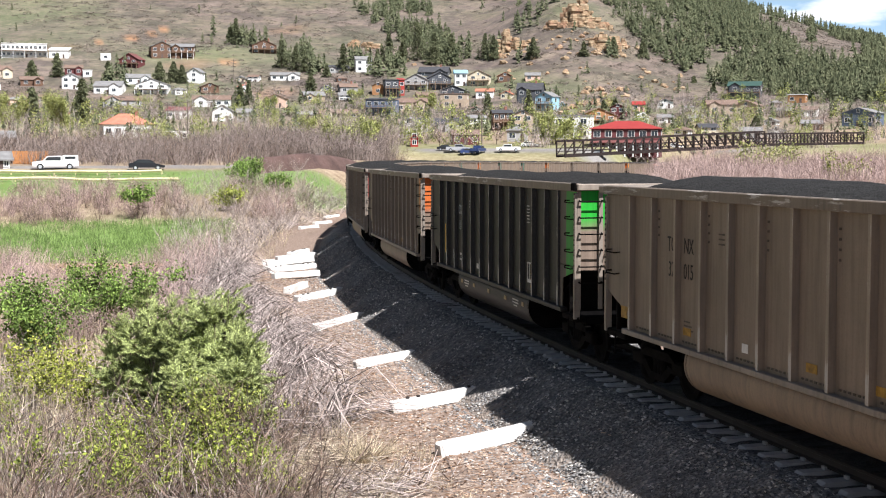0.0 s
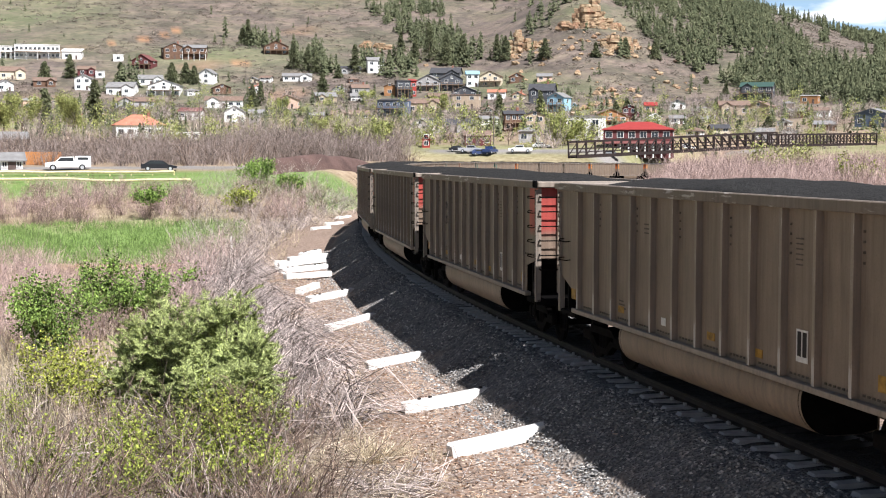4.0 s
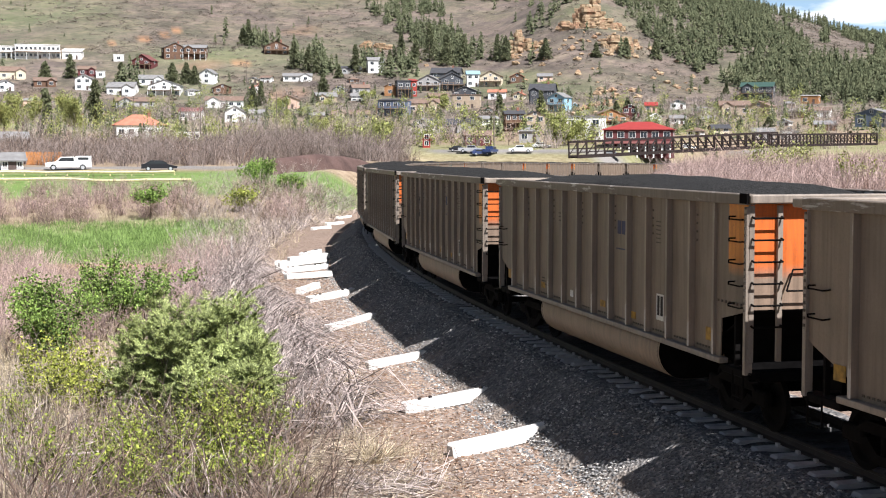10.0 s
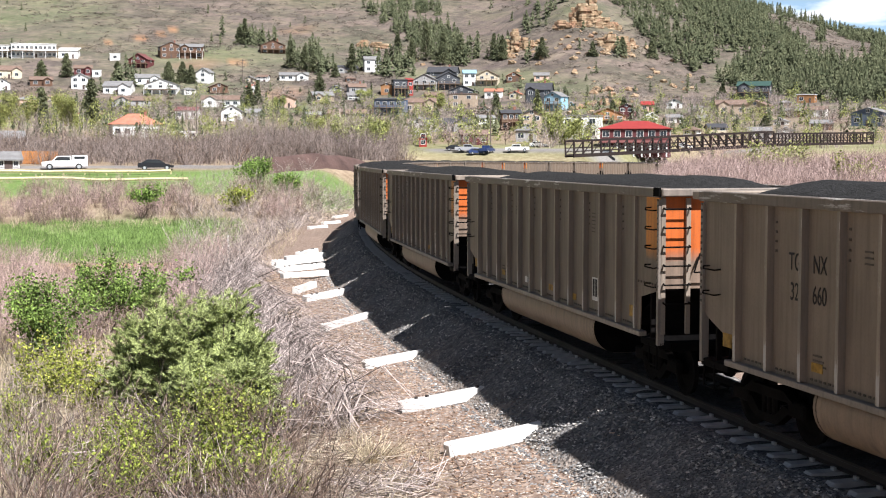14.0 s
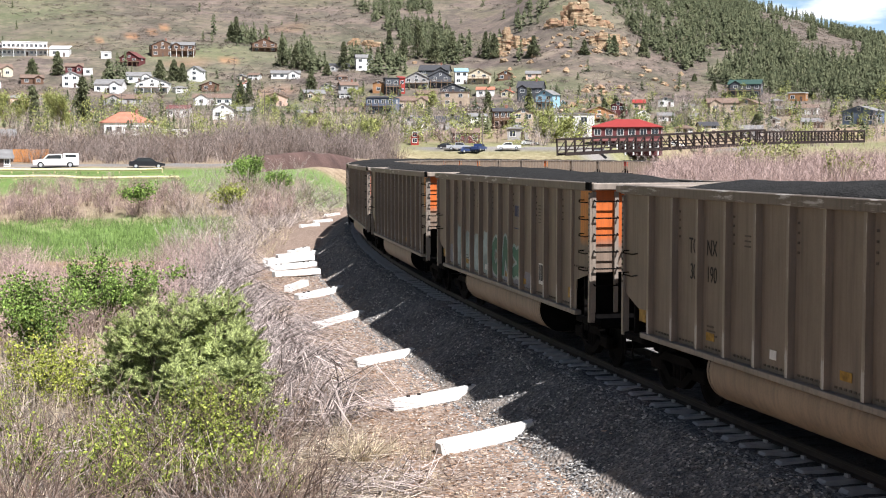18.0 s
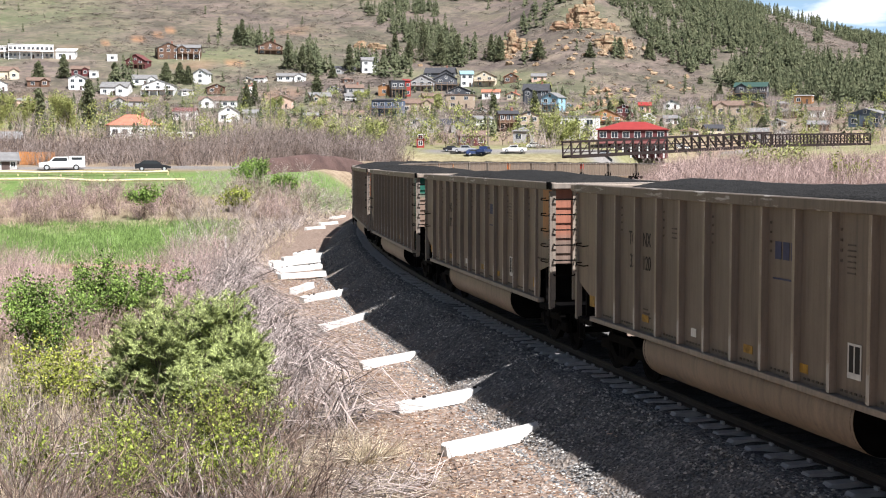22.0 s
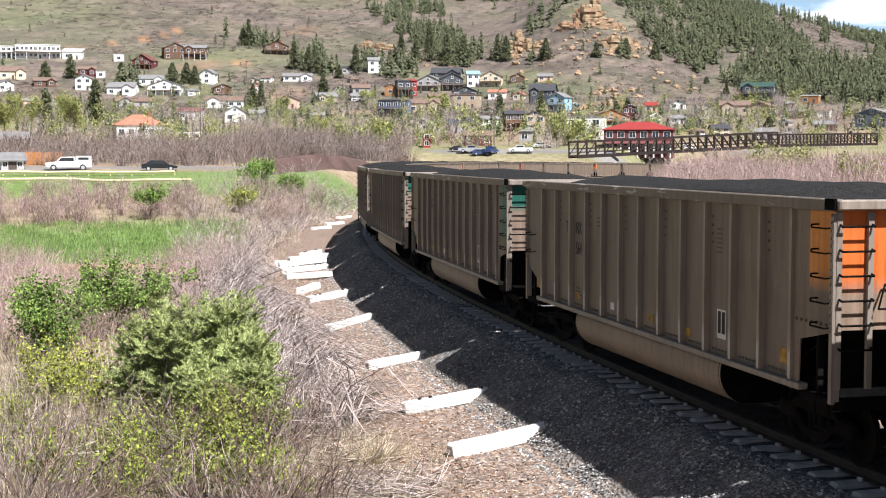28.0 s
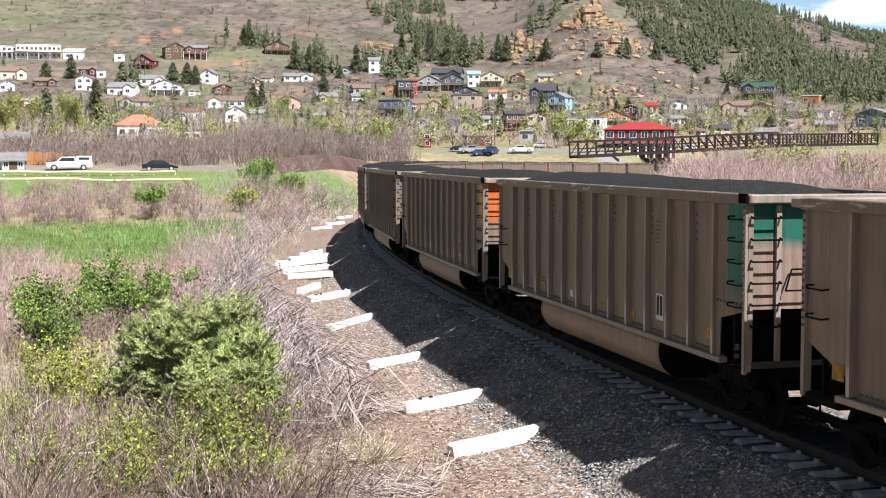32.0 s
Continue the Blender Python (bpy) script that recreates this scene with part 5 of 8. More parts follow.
def make_shrubs():
    shrub("green_shrub", "bright green leafy shrub on dark stems among willows", -12.7, 51.8, 3.0, 1.0, 15, M_LEAF, .075, 22, .16, floor=.42, lean=.3)
    shrub("green_shrub", "bright green leafy shrub on dark stems among willows", -11.5, 52.3, 2.75, 1.1, 12, M_LEAF, .075, 22, .15, floor=.5, lean=.28)
    shrub("green_shrub", "fresh green bushy shrub with dense small leaves", -13.3, 46.4, 2.9, .8, 15, M_LEAF, .07, 24, .17, floor=.2, lean=.24)
    shrub("green_shrub", "round fresh green shrub on the meadow edge", -21.2, 158, 2.6, 3.8, 20, M_LEAF, .15, 12, .3)
    shrub("green_shrub", "green-topped shrub on bare dark stems", -26.2, 123, 3.0, 2.6, 14, M_LEAF, .14, 14, .25, floor=.6)
    shrub("green_shrub", "small green shrub on the railway bank", -19.2, 130, 2.2, 2.8, 12, M_LEAF_LIME, .14, 9, .3)
    shrub("green_shrub", "small green shrub near the far field", -16.4, 150, 1.9, 2.4, 12, M_LEAF, .14, 10, .25)
    shrub("green_shrub", "pale green shrub on the bank above the dead canes", -7.1, 41.5, 2.1, 1.4, 10, M_LEAF, .05, 12, .15)
    shrub("yellow_shrub", "yellow flowering shrub with sparse stems", -10.3, 36.0, 2.2, 1.9, 18, M_LEAF_YELLOW, .06, 7, .12, lean=.2)
    shrub("yellow_shrub", "yellow flowering shrub with sparse stems", -8.8, 33.5, 2.0, 1.5, 14, M_LEAF_YELLOW, .06, 7, .12, lean=.2)
    for n, (x, y, h) in enumerate(((-8.9, 24.6, 1.3), (-7.2, 24.4, 1.4), (-6.0, 24.0, 1.5), (-4.9, 24.6, 1.6), (-3.9, 24.3, 1.4), (-10.2, 31.5, 1.4), (-10.0, 27.5, 1.3), (-6.6, 27.0, 1.5), (-5.6, 26.4, 1.7), (-4.3, 27.6, 1.7), (-3.5, 26.0, 1.4),
                                   (-8.3, 26.2, 1.3), (-9.4, 29.8, 1.4), (-4.6, 28.9, 1.7), (-5.4, 28.3, 1.5), (-3.9, 29.4, 1.4), (-6.2, 29.3, 1.4), (-2.9, 24.2, 1.1), (-7.6, 28.4, 1.2), (-4.3, 25.4, 1.5), (-5.3, 23.6, 1.4))):
        shrub("budding_shrub", "thin brown-stemmed shrub with yellow-green budding leaves", x, y, h * RNG.uniform(.85, 1.15), .8, 11, (M_LEAF_LIME, M_LEAF_BUD, M_LEAF_BUD)[n % 3], RNG.uniform(.038, .055), 5, .07, thick=.017, lean=.2)
    shrub("lime_shrub", "fresh green shrub beside pink willows", 27.9, 92, 3.6, 1.6, 12, M_LEAF_LIME, .13, 12, .25)
    shrub("lime_shrub", "yellow-green willow shrub among pink willows", 36.5, 150, 3.9, 7.0, 18, M_LEAF_TREE, .2, 10, .5)
    # the juniper
    for x, y, h, w in ((-6.5, 32.7, 3.7, .8), (-7.3, 33.0, 2.9, .75), (-5.1, 32.2, 3.75, .85), (-5.8, 32.0, 3.0, .8), (-4.5, 31.4, 2.6, .75), (-5.5, 30.5, 2.1, .8), (-4.35, 30.0, 1.9, .65)):
        ob = thing("juniper", "olive green juniper bush with feathery drooping sprays", "shrub", place_on_land(x, y))
        P, Q, R, C, W = [], [], [], [], []
        for i in range(30):
            # a limb rises from the foot, bends outward and ends in a plume
            a, k = i * 2.4 + RNG.normal(0, .3), RNG.uniform(.27, .92)
            out = np.array([math.cos(a), math.sin(a), 0])
            knee = out * w * RNG.uniform(.1, .3) + [0, 0, h * k * .55]
            tip = out * w * RNG.uniform(.45, 1.05) * (1.25 - k) ** .45 + [0, 0, h * k]
            P += [out * .06, knee]
            Q += [knee, tip]
            R += [.026, .018]
            way = tip - knee
            way /= np.linalg.norm(way)
            for _ in range(10):
                # sprays fan out of the limb's end, each with short needled twigs on both sides
                w1 = way * .8 + RNG.normal(0, .55, 3) + [0, 0, .15]
                w1 /= np.linalg.norm(w1)
                start = knee + (tip - knee) * RNG.uniform(.45, 1)
                long = RNG.uniform(.3, .72)
                side = np.cross(w1, [0, 0, 1.0]) + RNG.normal(0, .2, 3)
                side /= np.linalg.norm(side)
                for t in np.linspace(.12, 1, 11):
                    q = start + w1 * long * t + [0, 0, -.16 * t * t]
                    for sg in (-1, 1):
                        twig = w1 * .7 + side * sg * .75 + RNG.normal(0, .15, 3)
                        steps = np.linspace(.1, 1, 5)[:, None] * (.15 * (1.25 - t * .8))
                        C.append(q + twig[None] * steps)
                        W.append(np.repeat((twig + RNG.normal(0, .25, 3))[None], 5, 0))
        part("branchwork", big_mesh("branchwork", *sticks(P, Q, np.array(R), np.array(R) * .5), M_TWIG_BROWN), None, ob)
        C, W = np.concatenate(C), np.concatenate(W)
        W = W / np.linalg.norm(W, axis=1, keepdims=True) + RNG.normal(0, .3, W.shape)
        part("spray", big_mesh("spray", *sticks(C - W * .012, C + W * .05, .0105, .003), M_JUNIPER), None, ob)


make_shrubs()


def fallen_stalk():
    z = [float(land(np.array([a]), np.array([b]))[0]) for a, b in ((-8.1, 25.2), (-6.6, 26.0))]
    ob = thing("fallen_stalk", "long pale dead stalk lying over weeds", "branch", pose(-8.1, 25.2, z[0] + .75))
    part("stalk", Shape().path([(0, 0, 0), (.55, .27, .06), (1.05, .52, .1), (1.5, .78, .09)], .016, 6), M_CANE, ob)
    part("side_twig", Shape().path([(1.05, .52, .1), (1.25, .7, .22), (1.4, .95, .26)], .008, 5), M_CANE, ob)


fallen_stalk()


def stone_template(n=6):
    out = []
    for _ in range(n):
        v = np.array([(1, 0, 0), (-1, 0, 0), (0, 1, 0), (0, -1, 0), (0, 0, .8), (0, 0, -.8)], float) * RNG.uniform(.6, 1.2, (6, 1)) + RNG.normal(0, .18, (6, 3))
        f = np.array([(0, 2, 4), (2, 1, 4), (1, 3, 4), (3, 0, 4), (2, 0, 5), (1, 2, 5), (3, 1, 5), (0, 3, 5)])
        out.append((v, f))
    return out


def make_stones():
    k = Nodes("ballast_stones", 0.9)
    k.color(k.ramp(k.island(), (0.0, (0.085, 0.083, 0.084)), (0.45, (0.18, 0.176, 0.172)), (0.8, (0.30, 0.285, 0.265)), (1.0, (0.62, 0.575, 0.51))))
    n = 26000
    s = 4 + 66 * RNG.uniform(0, 1, n) ** 1.35
    l = np.where(RNG.uniform(0, 1, n) < .85, RNG.uniform(1.35, 3.5, n), RNG.normal(3.5, .5, n))
    x, y, zr = on_track(s, l)
    up = np.interp(l, (0, 1.2, 1.7, 3.4), (-.24, -.225, -.23, -1.42))
    z = np.where(l < 3.3, zr + up, land(x, y)) + .005
    rows = np.stack([RNG.integers(0, 6, n), x, y, z, RNG.uniform(.018, .045, n), RNG.uniform(0, 6.28, n), RNG.uniform(.7, 1.1, n), RNG.normal(0, .2, n), RNG.normal(0, .2, n)], 1)
    stuff("ballast_stones", scatter(stone_template(), rows), k.m, "loose grey ballast stones", "stones")
    # wood chips and flakes on the dirt strip
    n = 16000
    s = 2 + 58 * RNG.uniform(0, 1, n) ** 1.3
    l = RNG.normal(5.4, 1.4, n)
    x, y, _ = on_track(s, l)
    z = land(x, y) + .012
    a = RNG.uniform(0, 6.28, n)
    ln = RNG.uniform(.02, .11, n)
    p = np.stack([x, y, z], 1)
    q = p + np.stack([np.cos(a) * ln, np.sin(a) * ln, RNG.normal(0, .012, n)], 1)
    k = Nodes("wood_chips", 0.9)
    k.color(k.ramp(k.island(), (0.0, (0.14, 0.085, 0.055)), (0.5, (0.33, 0.21, 0.14)), (1.0, (0.55, 0.43, 0.32))))
    stuff("wood_chips", sticks(p, q, RNG.uniform(.008, .02, n), RNG.uniform(.006, .012, n)), k.m, "brown wood chips and splinters on the dirt", "wood chips")


make_stones()


def make_gravel():
    """Stones strewn over the dirt strip beside the ballast."""
    n = 14000
    s = 3 + 62 * RNG.uniform(0, 1, n) ** 1.3
    l = 3.2 + np.abs(RNG.normal(0, 2.1, n))
    x, y, _ = on_track(s, l)
    rows = np.stack([RNG.integers(0, 6, n), x, y, land(x, y), RNG.uniform(.012, .04, n), RNG.uniform(0, 6.28, n), RNG.uniform(.6, 1, n), RNG.normal(0, .2, n), RNG.normal(0, .2, n)], 1)
    k = Nodes("strewn_gravel", 0.9)
    k.color(k.ramp(k.island(), (0.0, (0.13, 0.10, 0.085)), (0.5, (0.27, 0.23, 0.20)), (1.0, (0.50, 0.45, 0.40))))
    stuff("strewn_gravel", scatter(stone_template(), rows), k.m, "grey and tan gravel strewn over the dirt", "gravel")


make_gravel()


# left-hand end, turn; their other end is bedded in the foot of the ballast
LOOSE_TIES = [(0.14, 26.18, 25, 0), (-.89, 30.7, 20, 0), (-2.07, 37.29, 25, 0), (-3.89, 45.6, 55, 0), (-5.34, 54.1, 48, 0), (-6.0, 57.0, 78, .02), (-7.2, 62.6, 42, .05), (-8.1, 68.3, 30, .1),
              (-8.75, 71.6, 16, .12), (-7.75, 74.8, 72, .3), (-9.3, 75.6, 4, .05), (-8.5, 70.9, 25, .30), (-8.3, 73.8, 40, .2), (-10.2, 107.0, 62, 0), (-9.9, 116.0, 60, 0), (-10.3, 133.0, 62, 0)]


def make_loose_ties():
    for n, (x, y, turn, lift) in enumerate(LOOSE_TIES):
        s = Shape()
        rings = []
        for px, w, h in ((-1.295, .15, .23), (-1.25, .17, .26), (-.3, .165, .25), (.3, .165, .25), (1.25, .17, .26), (1.295, .15, .23)):
            w += random.uniform(-.006, .006)
            rings.append([(px, -w, 0), (px, w, 0), (px, w * .84, h), (px, -w * .84, h)])
        v = [p for r in rings for p in r]
        f = [(3, 2, 1, 0), tuple(range(len(v) - 4, len(v)))]
        for i in range(len(rings) - 1):
            a = i * 4
            f += [(a + k, a + (k + 1) % 4, a + 4 + (k + 1) % 4, a + 4 + k) for k in range(4)]
        ob = new("loose_tie", s.add(v, f).mesh("loose_tie", M_CONCRETE))
        for px in (-.88, -.62, .62, .88) if n in (1, 4, 7, 9) else ():      # iron shoulders cast into the seats
            part("shoulder", Shape().chamfer((px - .035, -.05, .24), (px + .035, .05, .30), .012), M_RAIL, ob)
        c = (x + math.cos(radians(turn)) * 1.295, y + math.sin(radians(turn)) * 1.295)
        za, zb = (float(land(np.array([a]), np.array([b]))[0]) for a, b in ((x, y), (2 * c[0] - x, 2 * c[1] - y)))
        rise = max(-.1, min(.30, .55 * (zb - za)))
        ob.matrix_basis = pose(c[0], c[1], za + rise / 2 - .02 + lift, 0, 0, turn) @ pose(0, 0, 0, random.uniform(-4, 4), -math.degrees(math.atan2(rise, 2.59)), 0)
        tagged(ob, "discarded sun-bleached concrete railway tie lying on dirt", "railway tie", "discarded ties")


make_loose_ties()

# ---- hillside woods and rocks ----
def pine_template(tiers=9, blades=8, slim=0.24):
    """A conifer one metre high: tiers of drooping boughs, each a folded fan."""
    v, f = [], []

    def tri(a, b, c):
        k = len(v)
        v.extend([a, b, c])
        f.append((k, k + 1, k + 2))
    for i in range(tiers):
        h = 0.12 + 0.88 * i / tiers
        r = slim * (1 - h) ** 0.7 * RNG.uniform(.7, 1.25) + 0.02
        for _ in range(blades):
            a = RNG.uniform(0, 6.28)
            rr = r * RNG.uniform(.55, 1.3)
            tip = (math.cos(a) * rr, math.sin(a) * rr, h - 0.02 + RNG.normal(0, .025))
            w = 0.5
            l = (math.cos(a - w) * rr * .62, math.sin(a - w) * rr * .62, h - .05)
            m = (math.cos(a + w) * rr * .62, math.sin(a + w) * rr * .62, h - .05)
            top = (0, 0, h + 0.10)
            tri(top, l, tip)
            tri(top, tip, m)
    return np.array(v), np.array(f)


PINES = [pine_template(7, 5, RNG.uniform(.19, .30)) for _ in range(8)]
def wooded(x, y, u, d, z):
    """The pine woods: the shaded flank beyond the spur, a tongue down the gully, and the belt over the outcrop."""
    t = (z - EYE[2]) / d
    w = wave(x, y, 60, 3.3) * .5 + wave(x, y, 22, 9.0) * .5
    flank = t > np.interp(u, (.10, .123, .144, .163, .186, .216, .267, .322), (.118, .102, .0785, .061, .048, .039, .032, .023)) + .004 * w
    flank &= (u > .105) & (w < .42)
    glade = (np.abs(u - .262) < .026) & (np.abs(t - .079 + .25 * (u - .262)) < .0075) | (np.abs(u - .288) < .024) & (np.abs(t - .065 + .2 * (u - .288)) < .0085)
    glade &= w > -.5
    gully = (np.abs(u - np.interp(t, (.055, .075, .11), (.012, -.006, -.042))) < np.interp(t, (.055, .08, .11), (.010, .022, .034))) & (t > .056) & (w < .35)
    ridge = (u > -.005) & (u < .10) & (t > np.interp(u, (-.005, .03, .07, .10), (.098, .100, .096, .104))) & (w < .1)
    return (flank & ~glade) | gully | ridge


def make_woods():
    x, y, z = region(11500, -.09, .345, 640, 1240, wooded)
    rows = rows_at((x, y, z), 8, 4.6, 10.5, (.8, 1.25), .01, .3)
    stuff("pine_woods", scatter(PINES, rows), M_WOODS, "dark pine woods on the hillside", "woods")
    rim = region(330, .19, .345, 1180, 1249)
    stuff("ridge_pines", scatter(PINES, rows_at(rim, 8, 4.5, 10.5, (.8, 1.3), .01, .3)), M_WOODS, "pines along the skyline of the ridge", "trees")
    few = region(330, -.33, .22, 620, 1150, lambda x, y, u, d, z: RNG.uniform(0, 1, len(u)) < np.where(u < -.06, .22, .5))
    stuff("scattered_pines", scatter(PINES, rows_at(few, 8, 3, 7.5, (.7, 1.1), .01, .3)), M_WOODS, "scattered pines on the open hillside", "trees")
    stands = ((-.165, -.13, 805, 845, 12), (-.14, -.118, 795, 830, 22), (-.108, -.085, 745, 790, 22), (-.09, -.076, 720, 750, 14), (-.064, -.05, 735, 770, 16), (-.047, -.018, 715, 775, 34),
              (.0, .028, 762, 800, 40), (.034, .05, 755, 780, 18), (.062, .078, 735, 748, 8), (.06, .085, 790, 850, 20), (.127, .134, 732, 745, 5), (.148, .156, 745, 760, 5), (-.24, -.215, 690, 715, 14))
    grove = [np.concatenate(c) for c in zip(*[region(n, a, b, d0, d1) for a, b, d0, d1, n in stands])]
    stuff("pine_stands", scatter(PINES, rows_at(grove, 8, 5, 12.5, (.8, 1.15), .01, .3)), M_WOODS, "small stands of dark pines on the open hillside", "trees")
    town = region(520, -.33, .33, 365, 690)
    stuff("town_evergreens", scatter(PINES, rows_at(town, 8, 2.5, 7.5, (.7, 1.1), .02, .3)), M_WOODS, "evergreen trees among the houses", "trees")
    clump = []
    for _ in range(5):
        c = RNG.normal(0, .36, (40, 3)) * [1, 1, .6] + [0, 0, .34]
        clump.append(leaves(c, .17, 1.4))
    scrub = region(17000, -.35, .33, 540, 1220, lambda x, y, u, d, z: wave(x, y, 40, 6.0) + .6 * wave(x, y, 110, 2.2) + RNG.normal(0, .3, len(u)) > .0)
    stuff("oak_scrub", scatter(clump, rows_at(scrub, 5, 1.4, 4.0, (.4, .65), 0, .3)), M_SCRUB, "leafless oak scrub on the hillside", "scrub")
    fine = []
    for _ in range(5):
        c = RNG.normal(0, .3, (9, 3)) * [1, 1, .8] + [0, 0, .5]
        fine.append(leaves(np.repeat(c, 42, 0) + RNG.normal(0, .13, (378, 3)), .06, 1.3))
    lime = region(240, -.33, .33, 325, 660)
    stuff("town_leaf_trees", scatter(fine, rows_at(lime, 5, 2.6, 6.5, (.8, 1.3), 0, .2)), M_LEAF_TREE, "yellow-green budding trees among the houses", "trees")
    bare = region(210, -.33, .33, 330, 690)
    stuff("town_bare_trees", scatter(WILLOW_THICK, rows_at(bare, 4, 4, 7.5, (.9, 1.3), 0, .1)), M_TWIG_GREY, "leafless trees among the houses", "trees")


make_woods()


def boulder(n, flat=0.8, rough=0.8):
    """An angular boulder, about two metres across."""
    bm = bmesh.new()
    bmesh.ops.create_icosphere(bm, subdivisions=2, radius=1)
    o = Vector((n * 7.3, n * 3.1, n))
    for v in bm.verts:
        k = 1 + rough * noise.noise(v.co * 1.4 + o) + rough * .5 * round(2 * noise.noise(v.co * 2.7 + o)) / 2
        v.co = v.co * k
        v.co.z *= flat
        v.co.z = round(v.co.z * 4) / 4 * .6 + v.co.z * .4
    me = bpy.data.meshes.new("boulder")
    bm.to_mesh(me)
    bm.free()
    me.materials.append(M_ROCK)
    return me


ROCKS = [boulder(i + 1) for i in range(5)]


def rock(x, y, s, sz=1.0, lift=0.0, group="boulders on the hillside"):
    i = int(RNG.integers(0, 5))
    ob = new("sandstone_boulder", ROCKS[i])
    ob.matrix_basis = pose(x, y, float(land(np.array([x]), np.array([y]))[0]) + lift, 0, 0, RNG.uniform(0, 360)) @ Matrix.Diagonal((s, s, s * sz, 1))
    tagged(ob, "tan and golden weathered sandstone boulder on the hillside", "boulder", group)


# ---- the rock outcrops ----
def crag(wide, high, seed, squat=1.0):
    """One weathered stack of rock: uneven beds, each with its own broken outline, stepping in and out as they rise."""
    r, beds = random.Random(seed), []
    z, n = -2.5, 13
    ang = [2 * math.pi * (i + r.uniform(-.25, .25)) / n for i in range(n)]
    jut = [r.uniform(.72, 1.12) for _ in range(n)]
    while z < high:
        t = max(0, z) / high
        thick = r.choice((.7, 1.2, 2.2, 3.6)) * r.uniform(.8, 1.2) * max(.45, high / 14)
        body = (1 - .32 * t ** squat) * r.uniform(.72, 1.1)
        ox, oy = r.uniform(-.10, .10) * wide, r.uniform(-.06, .06) * wide + t * wide * .12
        low, top = [], []
        for i, a in enumerate(ang):
            if r.random() < .3:
                jut[i] = r.uniform(.55, 1.2)
            q = wide / 2 * body * jut[i]
            low.append((ox + math.cos(a) * q, oy + math.sin(a) * q * .7, z))
            q *= r.uniform(.86, 1.02)
            top.append((ox + math.cos(a) * q, oy + math.sin(a) * q * .7, z + thick * r.uniform(.82, 1.1)))
        mid = [tuple(.5 * (c + d) * (1.035 if j < 2 else 1) for j, (c, d) in enumerate(zip(p, q))) for p, q in zip(low, top)]
        beds.append(Shape().add(low + mid + top, [(i, (i + 1) % n, n + (i + 1) % n, n + i) for i in range(n)] + [(n + i, n + (i + 1) % n, 2 * n + (i + 1) % n, 2 * n + i) for i in range(n)] + [tuple(range(2 * n, 3 * n)), tuple(range(n - 1, -1, -1))]))
        z += thick * .9
    return beds


def outcrop(x, y, crags, n, reach, seed):
    """Crags of bedded rock side by side, with fallen blocks down the slope; crags: (right, back, wide, high)."""
    ob = thing("rock_outcrop", "tan and golden layered sandstone outcrop on the hillside", "rock", place_on_land(x, y, -math.degrees(math.atan2(x, y))))
    r = random.Random(seed)
    a0 = math.atan2(x, y)
    z0 = float(land(np.array([x]), np.array([y]))[0])

    def foot(px, py):
        gx, gy = x + px * math.cos(a0) + py * math.sin(a0), y - px * math.sin(a0) + py * math.cos(a0)
        return float(land(np.array([gx]), np.array([gy]))[0]) - z0
    for i, (px, py, wide, high) in enumerate(crags):
        for bed in crag(wide, high, seed * 10 + i, r.uniform(1.2, 2.4)):
            part("rock_bed", bed, M_ROCK, ob, at=pose(px, py, foot(px, py)))
    for _ in range(n):
        px, py, k = r.uniform(-.6, .6) * reach, r.uniform(-.75, .02) * reach, r.uniform(.5, 1.9)
        part("block", ROCKS[r.randrange(5)], None, ob, at=pose(px, py, foot(px, py) + .2 * k, r.uniform(-25, 25), r.uniform(-25, 25), r.uniform(0, 360)) @ Matrix.Diagonal((k * r.uniform(.8, 1.5), k, k * r.uniform(.5, 1.0), 1)))


outcrop(80.4, 772.0, ((0, 0, 10.5, 10.5), (-4.2, 1.8, 8, 9.0), (3.6, 2.2, 9, 12.0), (7.5, 2.5, 7, 7.0), (-11.5, .5, 8.5, 4.2), (-15.0, 1, 5.5, 2.8), (11.5, 1.5, 7.5, 4.6), (15.5, 1.5, 6.5, 3.2), (19, 1, 5, 2.0), (8, -2, 5.5, 2.2), (-6.5, -1.5, 6, 3.0), (2.5, -3, 5, 2.6)), 20, 38, 16)
outcrop(91.5, 740.0, ((0, 0, 9, 6.2), (5.5, .5, 7.5, 7.4), (-5.5, 0, 6, 4.2), (8.5, -.5, 5, 4.5), (3, -3, 5, 2.6)), 16, 20, 12)
outcrop(43.0, 765.1, ((-1.2, 0, 6.4, 11.0), (-5.0, 1, 5, 7.5), (3.6, 0, 6.0, 5.0), (7.5, .5, 5, 2.6), (-1.8, .4, 4.6, 12.4)), 14, 20, 10)
outcrop(-39.6, 816.5, ((-5, 0, 9, 3.4), (2, 0, 9, 3.0), (8, -1, 7, 2.4)), 6, 18, 6)
outcrop(35.1, 769.1, ((0, 0, 6, 3.6), (4, 0, 5, 2.4)), 5, 12, 4)
outcrop(73.0, 612.0, ((0, 0, 6, 2.4), (5, 1, 5, 1.8), (-4.5, .5, 4, 1.5)), 8, 14, 8)
outcrop(101.0, 752.0, ((0, 0, 4.5, 3.2), (3.6, .5, 4, 2.2)), 5, 10, 5)
